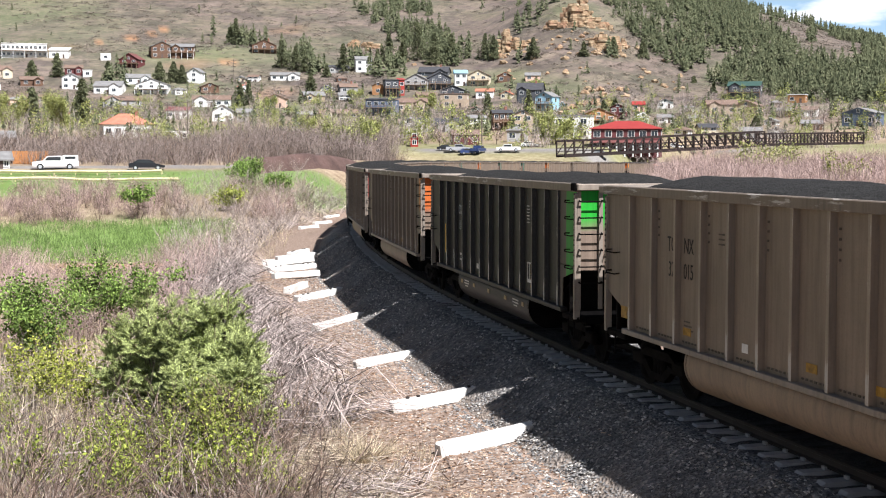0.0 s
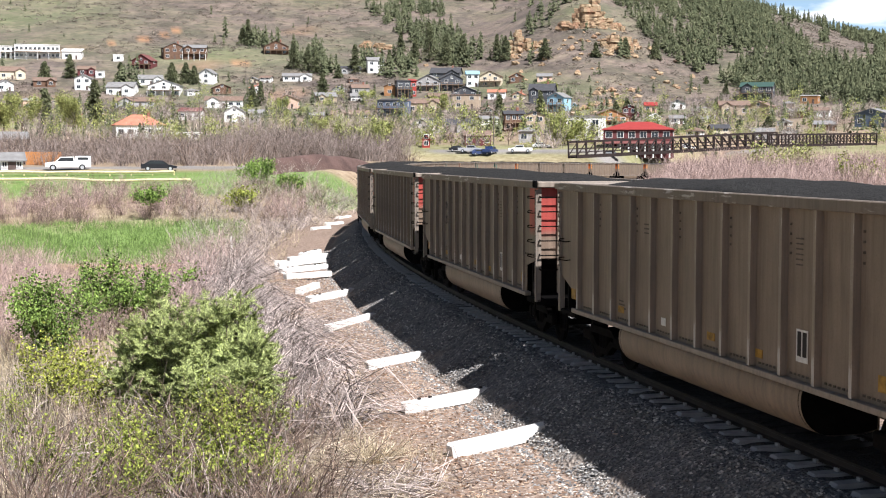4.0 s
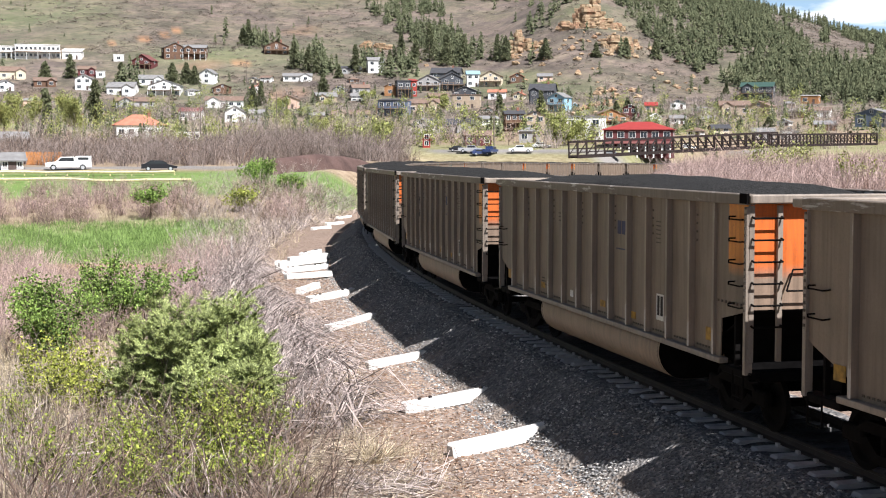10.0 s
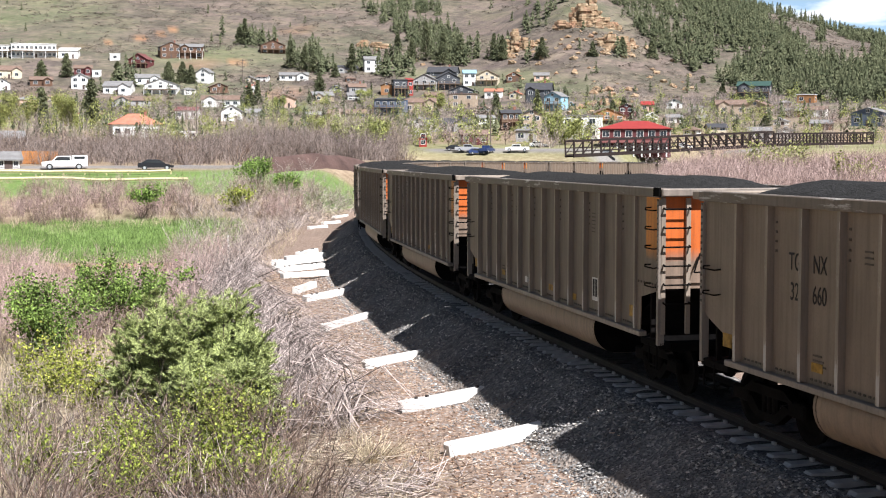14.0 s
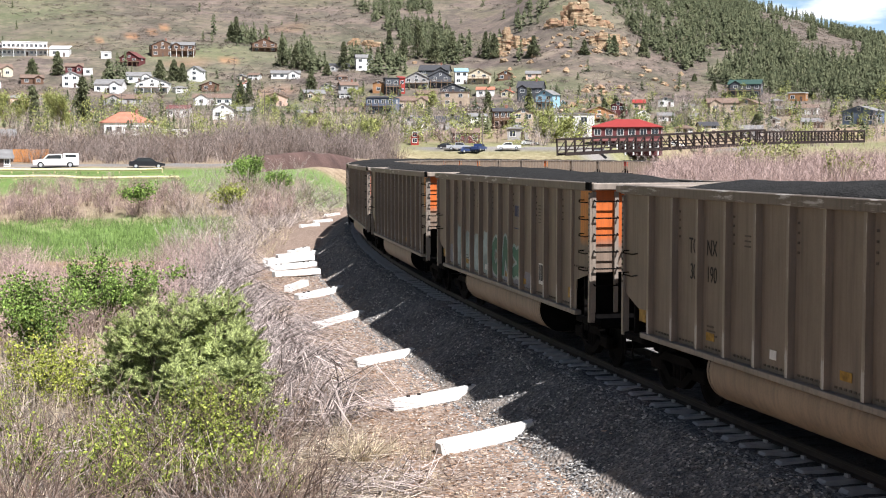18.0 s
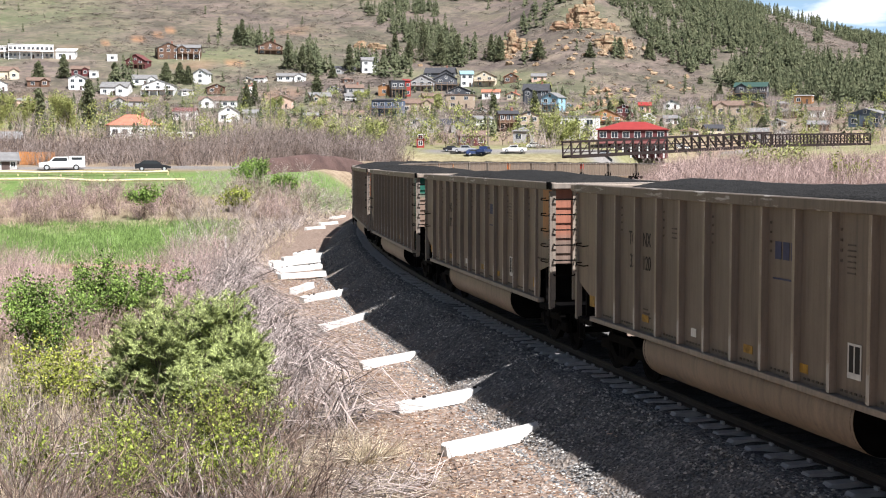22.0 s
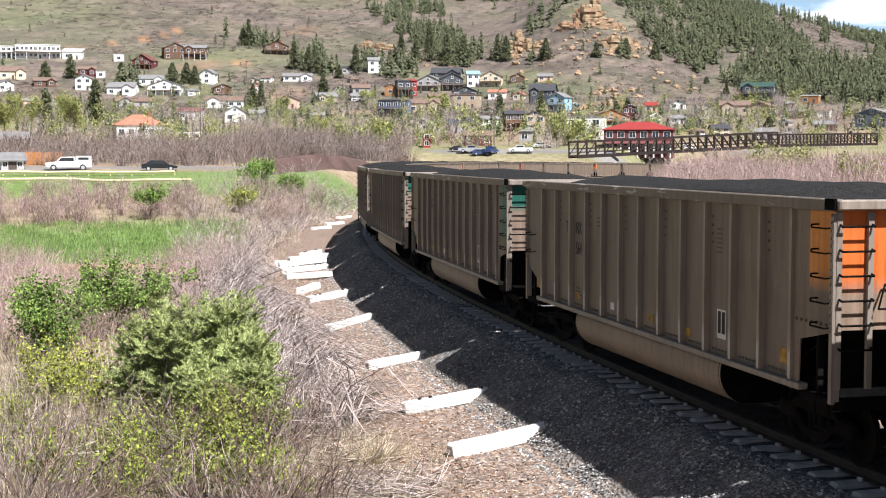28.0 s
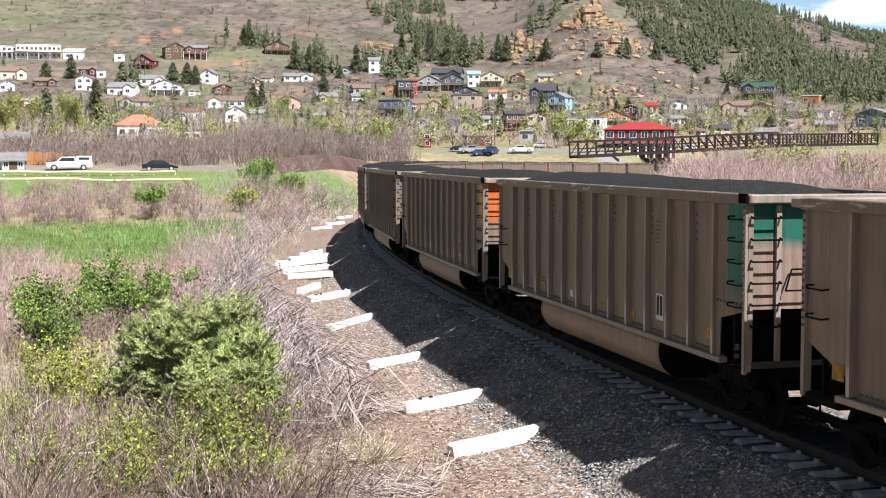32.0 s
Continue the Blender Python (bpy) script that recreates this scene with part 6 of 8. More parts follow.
for x, y, s in ((75, 751, 1.5), (50, 765, 1.5), (39, 757, 1.6), (73, 730, 1.2), (61, 593, 1.9), (100, 745, 1.7), (114, 755, 0.8), (87, 729, 2.2), (55, 613, 1.2), (95, 668, 1.1), (56, 587, 1.8), (124, 738, 1.3), (67, 740, 1.0), (87, 677, 0.8), (76, 663, 1.3), (59, 700, 1.2), (111, 708, 1.8), (144, 791, 1.8), (84, 628, 0.8), (76, 679, 0.8), (58, 765, 1.1), (81, 651, 2.1), (58, 586, 1.3)):
    rock(x, y, s, .8, s * .2)
for x, y, s in ((100, 748, 1.8), (92, 752, 2.1), (37, 788, 1.3), (39, 742, 2.1), (42, 701, 1.2), (72, 748, 1.0), (81, 662, 2.2), (62, 565, 1.5), (79, 704, 1.1), (41, 721, 1.4), (55, 765, 2.1), (88, 632, 1.0), (73, 655, 2.1), (52, 765, 1.4), (49, 759, 2.0), (54, 561, 2.0), (78, 570, 1.4), (39, 715, 1.2), (76, 704, 1.0), (115, 684, 1.5), (70, 722, 1.9), (71, 614, 1.3), (77, 660, 1.7)):
    rock(x, y, s, .8, s * .2)
for x, y, s in ((54, 735, 1.5), (92, 652, 1.8), (122, 695, 0.8), (68, 696, 1.9), (52, 726, 1.7), (74, 624, 2.0), (128, 708, 1.5), (69, 740, 2.0), (91, 666, 1.8), (60, 656, 1.0), (75, 665, 1.4), (73, 658, 0.8), (47, 762, 1.4), (-14, 767, 1.9), (-9, 755, 1.4), (112, 752, 1.9), (112, 691, 1.8), (116, 681, 1.2), (120, 675, 1.7), (124, 680, 1.4), (110, 714, 1.3), (106, 697, 1.3)):
    rock(x, y, s, .8, s * .2)

# ---- houses ----
WALLS = {
    "white": plain("white_siding", (0.74, 0.73, 0.70), 0.75, vary=0.12, scale=.6, grit=4), "cream": plain("cream_stucco", (0.62, 0.54, 0.40), 0.85, vary=0.15, scale=.6, grit=4),
    "tan": plain("tan_siding", (0.42, 0.33, 0.24), 0.8, vary=0.2, scale=.6, grit=4), "brown": plain("brown_boards", (0.15, 0.085, 0.055), 0.85, vary=0.3, scale=.6, grit=4),
    "dark": plain("slate_siding", (0.07, 0.075, 0.085), 0.75, vary=0.2, scale=.6, grit=4), "grey": plain("grey_siding", (0.36, 0.35, 0.34), 0.8, vary=0.18, scale=.6, grit=4),
    "blue": plain("pale_blue_siding", (0.30, 0.50, 0.62), 0.75, vary=0.15, scale=.6, grit=4), "navy": plain("blue_grey_siding", (0.10, 0.13, 0.19), 0.75, vary=0.2, scale=.6, grit=4),
    "red": plain("red_boards", (0.33, 0.045, 0.035), 0.75, vary=0.2, scale=.6, grit=4), "pink": plain("peach_stucco", (0.66, 0.45, 0.35), 0.85, vary=0.12, scale=.6, grit=4),
    "orange": plain("cedar_boards", (0.34, 0.17, 0.075), 0.8, vary=0.25, scale=.6, grit=4), "maroon": plain("maroon_boards", (0.13, 0.04, 0.04), 0.8, vary=0.25, scale=.6, grit=4),
}
ROOFS = {
    "grey": plain("grey_shingles", (0.21, 0.205, 0.20), 0.9, vary=0.25, scale=.8, grit=6), "dark": plain("dark_shingles", (0.06, 0.06, 0.065), 0.85, vary=0.25, scale=.8, grit=6),
    "brown": plain("brown_shingles", (0.19, 0.13, 0.10), 0.9, vary=0.25, scale=.8, grit=6), "red": plain("red_metal_roof", (0.30, 0.045, 0.04), 0.5, vary=0.15, scale=.8, grit=6),
    "terracotta": plain("faded_red_shingles", (0.42, 0.165, 0.105), 0.85, vary=0.2, scale=.8, grit=6), "blue": plain("blue_metal_roof", (0.24, 0.40, 0.52), 0.45, vary=0.1, scale=.8, grit=6),
    "green": plain("green_metal_roof", (0.045, 0.085, 0.07), 0.5, vary=0.15, scale=.8, grit=6), "white": plain("white_flat_roof", (0.7, 0.69, 0.66), 0.8, vary=0.1, scale=.8, grit=6),
    "maroon": plain("maroon_roof", (0.16, 0.06, 0.055), 0.8, vary=0.2, scale=.8, grit=6),
}
M_TRIM = plain("white_trim", (0.72, 0.71, 0.68), 0.7, vary=0.08)
M_DOOR = plain("dark_door", (0.10, 0.07, 0.06), 0.6, vary=0.2)
M_BRICK = plain("chimney_brick", (0.30, 0.14, 0.10), 0.9, vary=0.3)
M_DECK = plain("weathered_deck", (0.22, 0.15, 0.10), 0.85, vary=0.3)


def glass_material():
    k = Nodes("window_glass", 0.08)
    k.color((0.03, 0.035, 0.04))
    k.b.inputs["Specular IOR Level"].default_value = 0.6
    return k.m


M_GLASS = glass_material()
WINDOW_MESH = {}


def window_meshes(w, h):
    key = (round(w, 1), round(h, 1))
    if key not in WINDOW_MESH:
        fr = Shape()
        for lo, hi in (((-w / 2 - .1, -.09, -.1), (w / 2 + .1, .03, 0)), ((-w / 2 - .1, -.07, h), (w / 2 + .1, .03, h + .1)), ((-w / 2 - .1, -.07, 0), (-w / 2, .03, h)), ((w / 2, -.07, 0), (w / 2 + .1, .03, h)), ((-.03, -.05, 0), (.03, .03, h))):
            fr.box(lo, hi)
        WINDOW_MESH[key] = (fr.mesh("window", M_TRIM), Shape().box((-w / 2, -.02, 0), (w / 2, .02, h)).mesh("pane", M_GLASS))
    return WINDOW_MESH[key]


def house(x, y, turn, w, dep, wall_h, roof, pitch, wall, top, label, cols=3, storeys=1, deck=False, chimney=False, sink=1.2):
    """A house whose front looks along local -y. roof: 'side' (ridge across the front), 'front' (gable to the front), 'hip', 'flat', 'shed'."""
    ob = thing("house", label, "house", place_on_land(x, y, turn, 0))
    wm, rm = WALLS[wall], ROOFS[top]
    rise = pitch * (dep if roof == "side" else w) / 2
    o, t = .45, .14
    body = Shape().box((-w / 2, 0, -sink), (w / 2, dep, wall_h))
    if roof == "side":
        for xs in (-w / 2, w / 2):
            body.slab([(xs, 0, wall_h), (xs, dep, wall_h), (xs, dep / 2, wall_h + rise)], (-.15 if xs > 0 else .15, 0, 0))
    elif roof == "front":
        for ys, th in ((0, .15), (dep, -.15)):
            body.slab([(-w / 2, ys, wall_h), (w / 2, ys, wall_h), (0, ys, wall_h + rise)], (0, th, 0))
    part("wall", body, wm, ob)
    if roof == "side":
        for sg in (-1, 1):
            ye = dep / 2 + sg * (dep / 2 + o)
            ze = wall_h - o * pitch
            part("roof_slope", Shape().slab([(-w / 2 - o, ye, ze), (w / 2 + o, ye, ze), (w / 2 + o, dep / 2, wall_h + rise), (-w / 2 - o, dep / 2, wall_h + rise)], (0, 0, t)), rm, ob)
    elif roof == "front":
        for sg in (-1, 1):
            xe, ze = sg * (w / 2 + o), wall_h - o * pitch
            part("roof_slope", Shape().slab([(xe, -o, ze), (xe, dep + o, ze), (0, dep + o, wall_h + rise), (0, -o, wall_h + rise)], (0, 0, t)), rm, ob)
    elif roof == "hip":
        rise = pitch * dep / 2
        a, b, r = w / 2 + o, dep / 2, max(w / 2 - dep / 2, .4)
        v = [(-a, -o, wall_h), (a, -o, wall_h), (a, dep + o, wall_h), (-a, dep + o, wall_h), (-r, b, wall_h + rise), (r, b, wall_h + rise), (-a, -o, wall_h - t), (a, -o, wall_h - t), (a, dep + o, wall_h - t), (-a, dep + o, wall_h - t)]
        part("roof", Shape().add(v, [(0, 1, 5, 4), (1, 2, 5), (2, 3, 4, 5), (3, 0, 4), (6, 7, 1, 0), (7, 8, 2, 1), (8, 9, 3, 2), (9, 6, 0, 3), (9, 8, 7, 6)]), rm, ob)
    elif roof == "flat":
        part("roof", Shape().box((-w / 2 - .25, -.25, wall_h), (w / 2 + .25, dep + .25, wall_h + .3)), rm, ob)
    else:
        part("roof", Shape().slab([(-w / 2 - o, -o, wall_h), (w / 2 + o, -o, wall_h), (w / 2 + o, dep + o, wall_h + pitch * dep), (-w / 2 - o, dep + o, wall_h + pitch * dep)], (0, 0, .2)), rm, ob)
    per = wall_h / storeys
    for st in range(storeys):
        for c in range(cols):
            xx = -w / 2 + w * (c + .5) / cols
            if st == 0 and c == cols // 2 and cols > 1:
                part("door", Shape().chamfer((xx - .5, -.09, .0), (xx + .5, .02, min(2.1, per * .85)), .02), M_DOOR, ob)
                continue
            fr, gl = window_meshes(min(1.7, w / cols * .55), min(1.4, per * .48))
            win = part("window", fr, None, ob, at=pose(xx, -.02, st * per + per * .32))
            part("pane", gl, None, win)
    for xs, tr in ((-w / 2, -90), (w / 2, 90)):
        fr, gl = window_meshes(1.2, min(1.3, per * .45))
        win = part("window", fr, None, ob, at=pose(xs + (-.02 if tr < 0 else .02), dep / 2, (storeys - 1) * per + per * .34, 0, 0, tr))
        part("pane", gl, None, win)
    if roof == "front":
        fr, gl = window_meshes(1.0, 1.0)
        win = part("window", fr, None, ob, at=pose(0, -.02, wall_h + .15))
        part("pane", gl, None, win)
    if roof == "side" and w > 8.5 and storeys < 3:
        # a gabled wing stands forward of the front
        gw, gx, out = w * .34, w * (.27 if int(abs(x)) % 2 else -.27), 1.4
        gr = min(rise * .85, gw * .3)
        part("wing", Shape().box((gx - gw / 2, -out, -sink), (gx + gw / 2, -.01, wall_h - .05)).slab([(gx - gw / 2, -out, wall_h - .05), (gx + gw / 2, -out, wall_h - .05), (gx, -out, wall_h - .05 + gr)], (0, .15, 0)), wm, ob)
        for sg in (-1, 1):
            xe, ze = gx + sg * (gw / 2 + .3), wall_h - .05 - .6 * gr / gw
            part("wing_roof", Shape().slab([(xe, -out - .4, ze), (xe, dep * .4, ze), (gx, dep * .4, wall_h - .05 + gr), (gx, -out - .4, wall_h - .05 + gr)], (0, 0, .13)), rm, ob)
        fr, gl = window_meshes(min(1.7, gw * .5), min(1.4, per * .48))
        win = part("window", fr, None, ob, at=pose(gx, -out - .02, (storeys - 1) * per + per * .32))
        part("pane", gl, None, win)
    if deck:
        zd = per * (storeys - 1) if storeys > 1 else .1
        part("deck", Shape().box((-w / 2 - .3, -2.6, zd - .22), (w / 2 + .3, -.02, zd)), M_DECK, ob)
        for c in range(5):
            xx = -w / 2 + w * c / 4
            part("deck_post", Shape().box((xx - .12, -2.5, -sink - 1.5), (xx + .12, -2.26, zd + 1.0)), M_TRIM if wall in ("tan", "white") or "white deck" in label else M_DECK, ob)
        part("deck_rail", Shape().box((-w / 2 - .3, -2.55, zd + .9), (w / 2 + .3, -2.47, zd + 1.0)), M_DECK, ob)
    if chimney:
        part("chimney", Shape().chamfer((w * .22 - .4, dep * .5 - .4, wall_h), (w * .22 + .4, dep * .5 + .4, wall_h + rise + 1.1), .04), M_BRICK, ob)
    return ob


house(-232.4, 737.3, 17, 10.5, 7.6, 6.1, "flat", 0, "white", "white", "white two-storey apartment block with balconies", 4, 2, deck=True)
house(-216.1, 739.0, 18, 23.1, 11.0, 7.3, "flat", 0, "white", "white", "long white two-storey apartment block with balconies", 10, 2, deck=True)
house(-198.4, 740.8, 5, 10.1, 7.7, 4.1, "shed", 0.25, "white", "white", "white apartment block with a slanting roof", 2, 1)
house(-211.8, 681.6, 27, 12.6, 9.4, 4.1, "side", 0.5, "cream", "brown", "cream house with a brown roof", 3, 1)
house(-205.7, 651.3, 33, 7.5, 5.9, 3.5, "front", 0.5, "white", "grey", "white gabled house on the slope", 2, 1)
house(-172.6, 663.7, 3, 7.8, 6.1, 5.7, "front", 0.5, "white", "grey", "white two-storey gabled house", 2, 2)
house(-156.6, 720.0, -13, 10.6, 8.1, 4.1, "front", 0.6, "maroon", "maroon", "maroon barn-like house on the hillside", 2, 2, deck=True)
house(-172.7, 737.8, 13, 5.3, 5.0, 3.4, "flat", 0, "white", "white", "small white flat-roofed block", 1, 1)
house(-144.4, 746.9, 21, 11.6, 8.8, 6.3, "front", 0.45, "brown", "grey", "brown hillside house with a grey gabled roof", 3, 2, chimney=True)
house(-134.1, 748.9, 4, 12.2, 9.2, 6.1, "side", 0.4, "brown", "grey", "brown hillside house with tall white deck posts", 3, 2, deck=True)
house(-153.4, 657.3, -2, 13.0, 9.7, 4.0, "side", 0.5, "white", "grey", "white house with a blue gable end", 3, 1)
house(-143.7, 681.8, 17, 11.7, 8.8, 3.2, "side", 0.45, "white", "grey", "white ranch house with a grey roof", 3, 1)
house(-133.3, 661.6, 3, 15.2, 11.0, 4.7, "front", 0.35, "white", "grey", "large white two-storey house", 3, 2, deck=True)
house(-117.9, 689.6, -15, 7.4, 5.8, 5.3, "front", 0.6, "white", "grey", "tall narrow white gabled house", 1, 2)
house(-106.2, 666.5, 19, 8.5, 6.6, 3.1, "front", 0.4, "brown", "brown", "dark brown wooden cabin with a deck", 2, 1, deck=True)
house(-98.0, 617.9, 5, 16.6, 11.0, 3.2, "side", 0.35, "white", "brown", "long low white house with a brown roof", 5, 1)
house(-85.5, 390.8, 20, 13.6, 10.1, 3.9, "hip", 0.6, "white", "terracotta", "white house with a faded red hip roof", 5, 1, chimney=True)
house(-72.0, 383.9, 11, 9.3, 6.7, 1.9, "flat", 0, "white", "white", "low white shed with a flat roof", 3, 1)
house(-138.5, 623.0, 19, 17.2, 11.0, 2.8, "side", 0.35, "grey", "brown", "long grey house with a brown roof", 4, 1)
house(-82.9, 266.7, 22, 5.1, 5.0, 3.3, "side", 0.5, "grey", "grey", "grey house behind sheds", 2, 2)
house(-96.5, 526.6, -2, 8.3, 6.5, 3.4, "side", 0.4, "white", "maroon", "white house with a dull red roof", 3, 1)
house(-179.2, 696.7, 14, 8.6, 6.6, 3.4, "side", 0.5, "maroon", "brown", "maroon house among trees", 2, 1)
house(-171.4, 692.8, 14, 4.4, 5.0, 3.2, "flat", 0, "white", "white", "small white outbuilding among trees", 1, 1)
house(-92.9, 773.7, 12, 13.5, 10.1, 4.4, "front", 0.45, "brown", "brown", "brown timber house with a broad deck", 3, 2, deck=True, chimney=True)
house(-73.7, 701.3, 6, 14.5, 10.8, 2.7, "side", 0.3, "white", "grey", "low white house on the slope", 4, 1)
house(-69.1, 614.3, -6, 8.8, 6.8, 4.2, "front", 0.4, "pink", "brown", "peach stucco gabled house", 2, 1)
house(-35.3, 730.1, 11, 8.4, 6.5, 6.8, "side", 0.5, "white", "grey", "white two-storey house among pines", 2, 2)
house(-20.7, 559.1, -13, 11.7, 8.9, 6.5, "shed", 0.1, "navy", "dark", "modern blue-grey house with a flat slanting roof", 4, 2, deck=True)
house(-7.8, 579.9, 7, 12.9, 9.7, 4.3, "side", 0.4, "tan", "brown", "tan house with a brown roof", 4, 1)
house(-18.7, 664.0, 14, 6.8, 5.0, 7.9, "flat", 0, "dark", "dark", "dark modern house with a deck", 2, 2, deck=True)
house(-14.0, 666.7, 13, 2.7, 5.0, 7.5, "shed", 0.2, "red", "red", "bright red narrow two-storey house", 1, 2)
house(-7.4, 683.0, -11, 11.7, 8.8, 5.0, "front", 0.5, "grey", "grey", "grey two-storey gabled house", 3, 2, deck=True)
house(-25.5, 666.4, 2, 5.4, 5.0, 4.8, "front", 0.4, "orange", "brown", "small cedar gabled house", 1, 1)
house(-36.2, 542.8, 4, 14.7, 11.0, 1.9, "side", 0.3, "tan", "brown", "long low brown-roofed house", 5, 1)
house(-6.7, 413.0, -17, 6.1, 5.0, 3.7, "front", 0.6, "white", "grey", "white gabled house beside bare trees", 2, 2)
house(-76.7, 508.7, 3, 7.3, 5.8, 3.9, "front", 0.6, "white", "grey", "white steep-gabled house near the street", 2, 1)
house(-67.0, 497.8, 8, 5.3, 5.0, 3.9, "side", 0.5, "grey", "grey", "grey house with a shingled roof", 2, 1)
house(1.0, 722.3, -10, 15.4, 11.0, 2.4, "side", 0.53, "dark", "dark", "dark slate house with a steep roof", 3, 1, chimney=True)
house(4.5, 685.8, 15, 11.5, 8.7, 5.9, "front", 0.5, "dark", "dark", "dark slate two-storey house", 2, 2, deck=True)
house(15.2, 696.6, 4, 6.3, 5.0, 6.5, "side", 0.6, "white", "blue", "white house with a blue metal roof", 2, 2)
house(23.9, 696.4, -10, 10.6, 8.0, 5.2, "front", 0.5, "cream", "brown", "cream gabled house with a wide deck", 2, 2, deck=True)
house(10.6, 666.8, -9, 12.8, 9.6, 2.7, "front", 0.4, "dark", "grey", "dark house with white trim", 3, 1)
house(9.9, 605.9, -9, 11.7, 8.4, 5.9, "flat", 0, "tan", "brown", "tan boxy two-storey house", 2, 2)
house(-1.8, 618.2, 5, 8.8, 6.8, 5.0, "side", 0.4, "tan", "brown", "tan house with a shallow brown roof", 3, 1)
house(44.0, 619.1, -14, 11.3, 8.6, 6.4, "side", 0.7, "dark", "dark", "dark house with a steep dark roof", 3, 2, chimney=True)
house(47.4, 580.3, -35, 8.0, 6.2, 6.2, "front", 0.5, "blue", "grey", "pale blue two-storey gabled house with a deck", 2, 2, deck=True)
house(56.3, 591.3, -5, 2.5, 5.0, 1.9, "front", 0.6, "blue", "blue", "small pale blue gabled shed", 1, 1)
house(23.5, 452.2, 5, 6.2, 5.0, 5.7, "side", 0.4, "brown", "dark", "brown house with white balcony rails", 3, 2, deck=True, chimney=True)
house(30.1, 451.8, 4, 6.7, 5.3, 5.2, "front", 0.4, "tan", "dark", "tan stucco gabled house", 2, 2)
house(23.1, 368.6, -4, 5.5, 5.0, 3.1, "hip", 0.4, "grey", "grey", "small grey house with a hip roof", 2, 1)
house(3.1, 440.3, -0, 13.9, 10.4, 2.7, "side", 0.35, "grey", "dark", "long grey house with a dark roof", 4, 1)
house(8.9, 349.2, 5, 6.7, 5.3, 2.7, "side", 0.4, "maroon", "brown", "dark maroon house beside the street", 3, 1)
house(39.4, 387.0, -16, 10.4, 7.5, 6.6, "flat", 0, "white", "grey", "white commercial building with a flat grey roof", 3, 2)
house(59.9, 492.7, 5, 13.4, 10.0, 3.1, "front", 0.4, "orange", "brown", "cedar-clad house with a brown roof", 3, 2, deck=True)
house(70.4, 520.1, -16, 5.6, 5.0, 5.0, "front", 0.4, "maroon", "brown", "maroon gabled house among trees", 2, 2)
diner = house(48.1, 340.4, -12, 16.9, 11.0, 6.0, "hip", 0.35, "maroon", "red", "dark red restaurant with a broad red metal roof", 6, 2)
for k in range(9):
    part("porch_post", Shape().box((-8.0 + k * 2.0 - .16, -2.3, -1.0), (-8.0 + k * 2.0 + .16, -2.0, 2.4)), M_TRIM, diner)
part("porch_roof", Shape().slab([(-8.6, -2.7, 2.4), (8.6, -2.7, 2.4), (8.6, -.06, 2.9), (-8.6, -.06, 2.9)], (0, 0, .15)), ROOFS["maroon"], diner)
house(73.1, 475.1, 1, 4.2, 5.0, 3.4, "front", 0.6, "white", "white", "white steep-gabled house near the street", 1, 2)
house(86.3, 573.5, -9, 4.8, 5.0, 3.0, "side", 0.5, "pink", "red", "peach house with a red roof", 2, 1)
house(146.9, 647.8, -19, 14.9, 11.0, 6.0, "side", 0.4, "dark", "green", "dark house with a green metal roof", 4, 2, deck=True)
house(114.3, 540.8, -6, 11.6, 8.7, 4.2, "side", 0.4, "tan", "brown", "long tan brown-roofed house on grass", 3, 1)
house(123.0, 538.9, -33, 9.1, 7.0, 3.9, "front", 0.4, "tan", "brown", "tan house with a shallow gable", 2, 1)
house(164.1, 619.4, -27, 7.6, 5.5, 3.6, "flat", 0, "orange", "white", "small orange wooden house", 2, 1)
house(140.7, 453.7, -39, 11.0, 8.3, 4.5, "front", 0.3, "navy", "grey", "blue-grey barn with a shallow roof", 3, 1)
house(99.8, 397.4, -14, 4.8, 5.0, 2.1, "front", 0.4, "white", "grey", "cream house beside the footbridge", 2, 1)
house(90.9, 391.2, -13, 6.0, 5.0, 2.0, "side", 0.4, "grey", "grey", "grey house behind the footbridge", 2, 1)
house(-47.5, 518.5, 5, 5.5, 5.0, 2.4, "side", 0.4, "tan", "grey", "tan house among bare trees", 2, 1)
house(16.9, 498.0, 8, 6.1, 5.0, 2.3, "side", 0.4, "white", "grey", "white house with a grey roof", 2, 1)
house(-191.8, 667.0, 16, 10.5, 8.0, 3.0, "side", 0.4, "brown", "brown", "brown house behind evergreens", 2, 1)
house(84.3, 495.2, -5, 5.3, 5.0, 2.1, "side", 0.4, "white", "grey", "white house among junipers", 2, 1)
house(-54.8, 175.3, 21, 2.7, 5.0, 1.2, "side", 0.35, "white", "grey", "low white shed beside the road", 3, 1)
house(-65.6, 212.6, 14, 4.2, 5.0, 1.4, "side", 0.4, "tan", "brown", "tan outbuilding behind the white shed", 3, 1)
house(-4.1, 343.7, 1, 1.9, 5.0, 2.1, "front", 0.9, "red", "red", "small red shelter beside the street", 1, 1)
house(120.8, 436.4, -15, 6.5, 5.2, 2.1, "side", 0.4, "brown", "grey", "brown house among trees", 2, 1)
house(-48.6, 726.5, 4, 11.1, 8.4, 2.3, "side", 0.45, "grey", "dark", "grey house among hillside trees", 2, 1)
house(-121.5, 461.2, 23, 6.6, 5.3, 2.4, "side", 0.4, "brown", "dark", "small brown house with a dark roof", 2, 2, chimney=True)
house(-54.2, 646.2, 18, 9.6, 7.3, 2.9, "side", 0.5, "tan", "grey", "small tan house with a grey roof", 2, 1)
house(-95.5, 695.9, -9, 4.3, 5.0, 1.7, "front", 0.5, "cream", "grey", "small cream house with a grey roof", 2, 1)
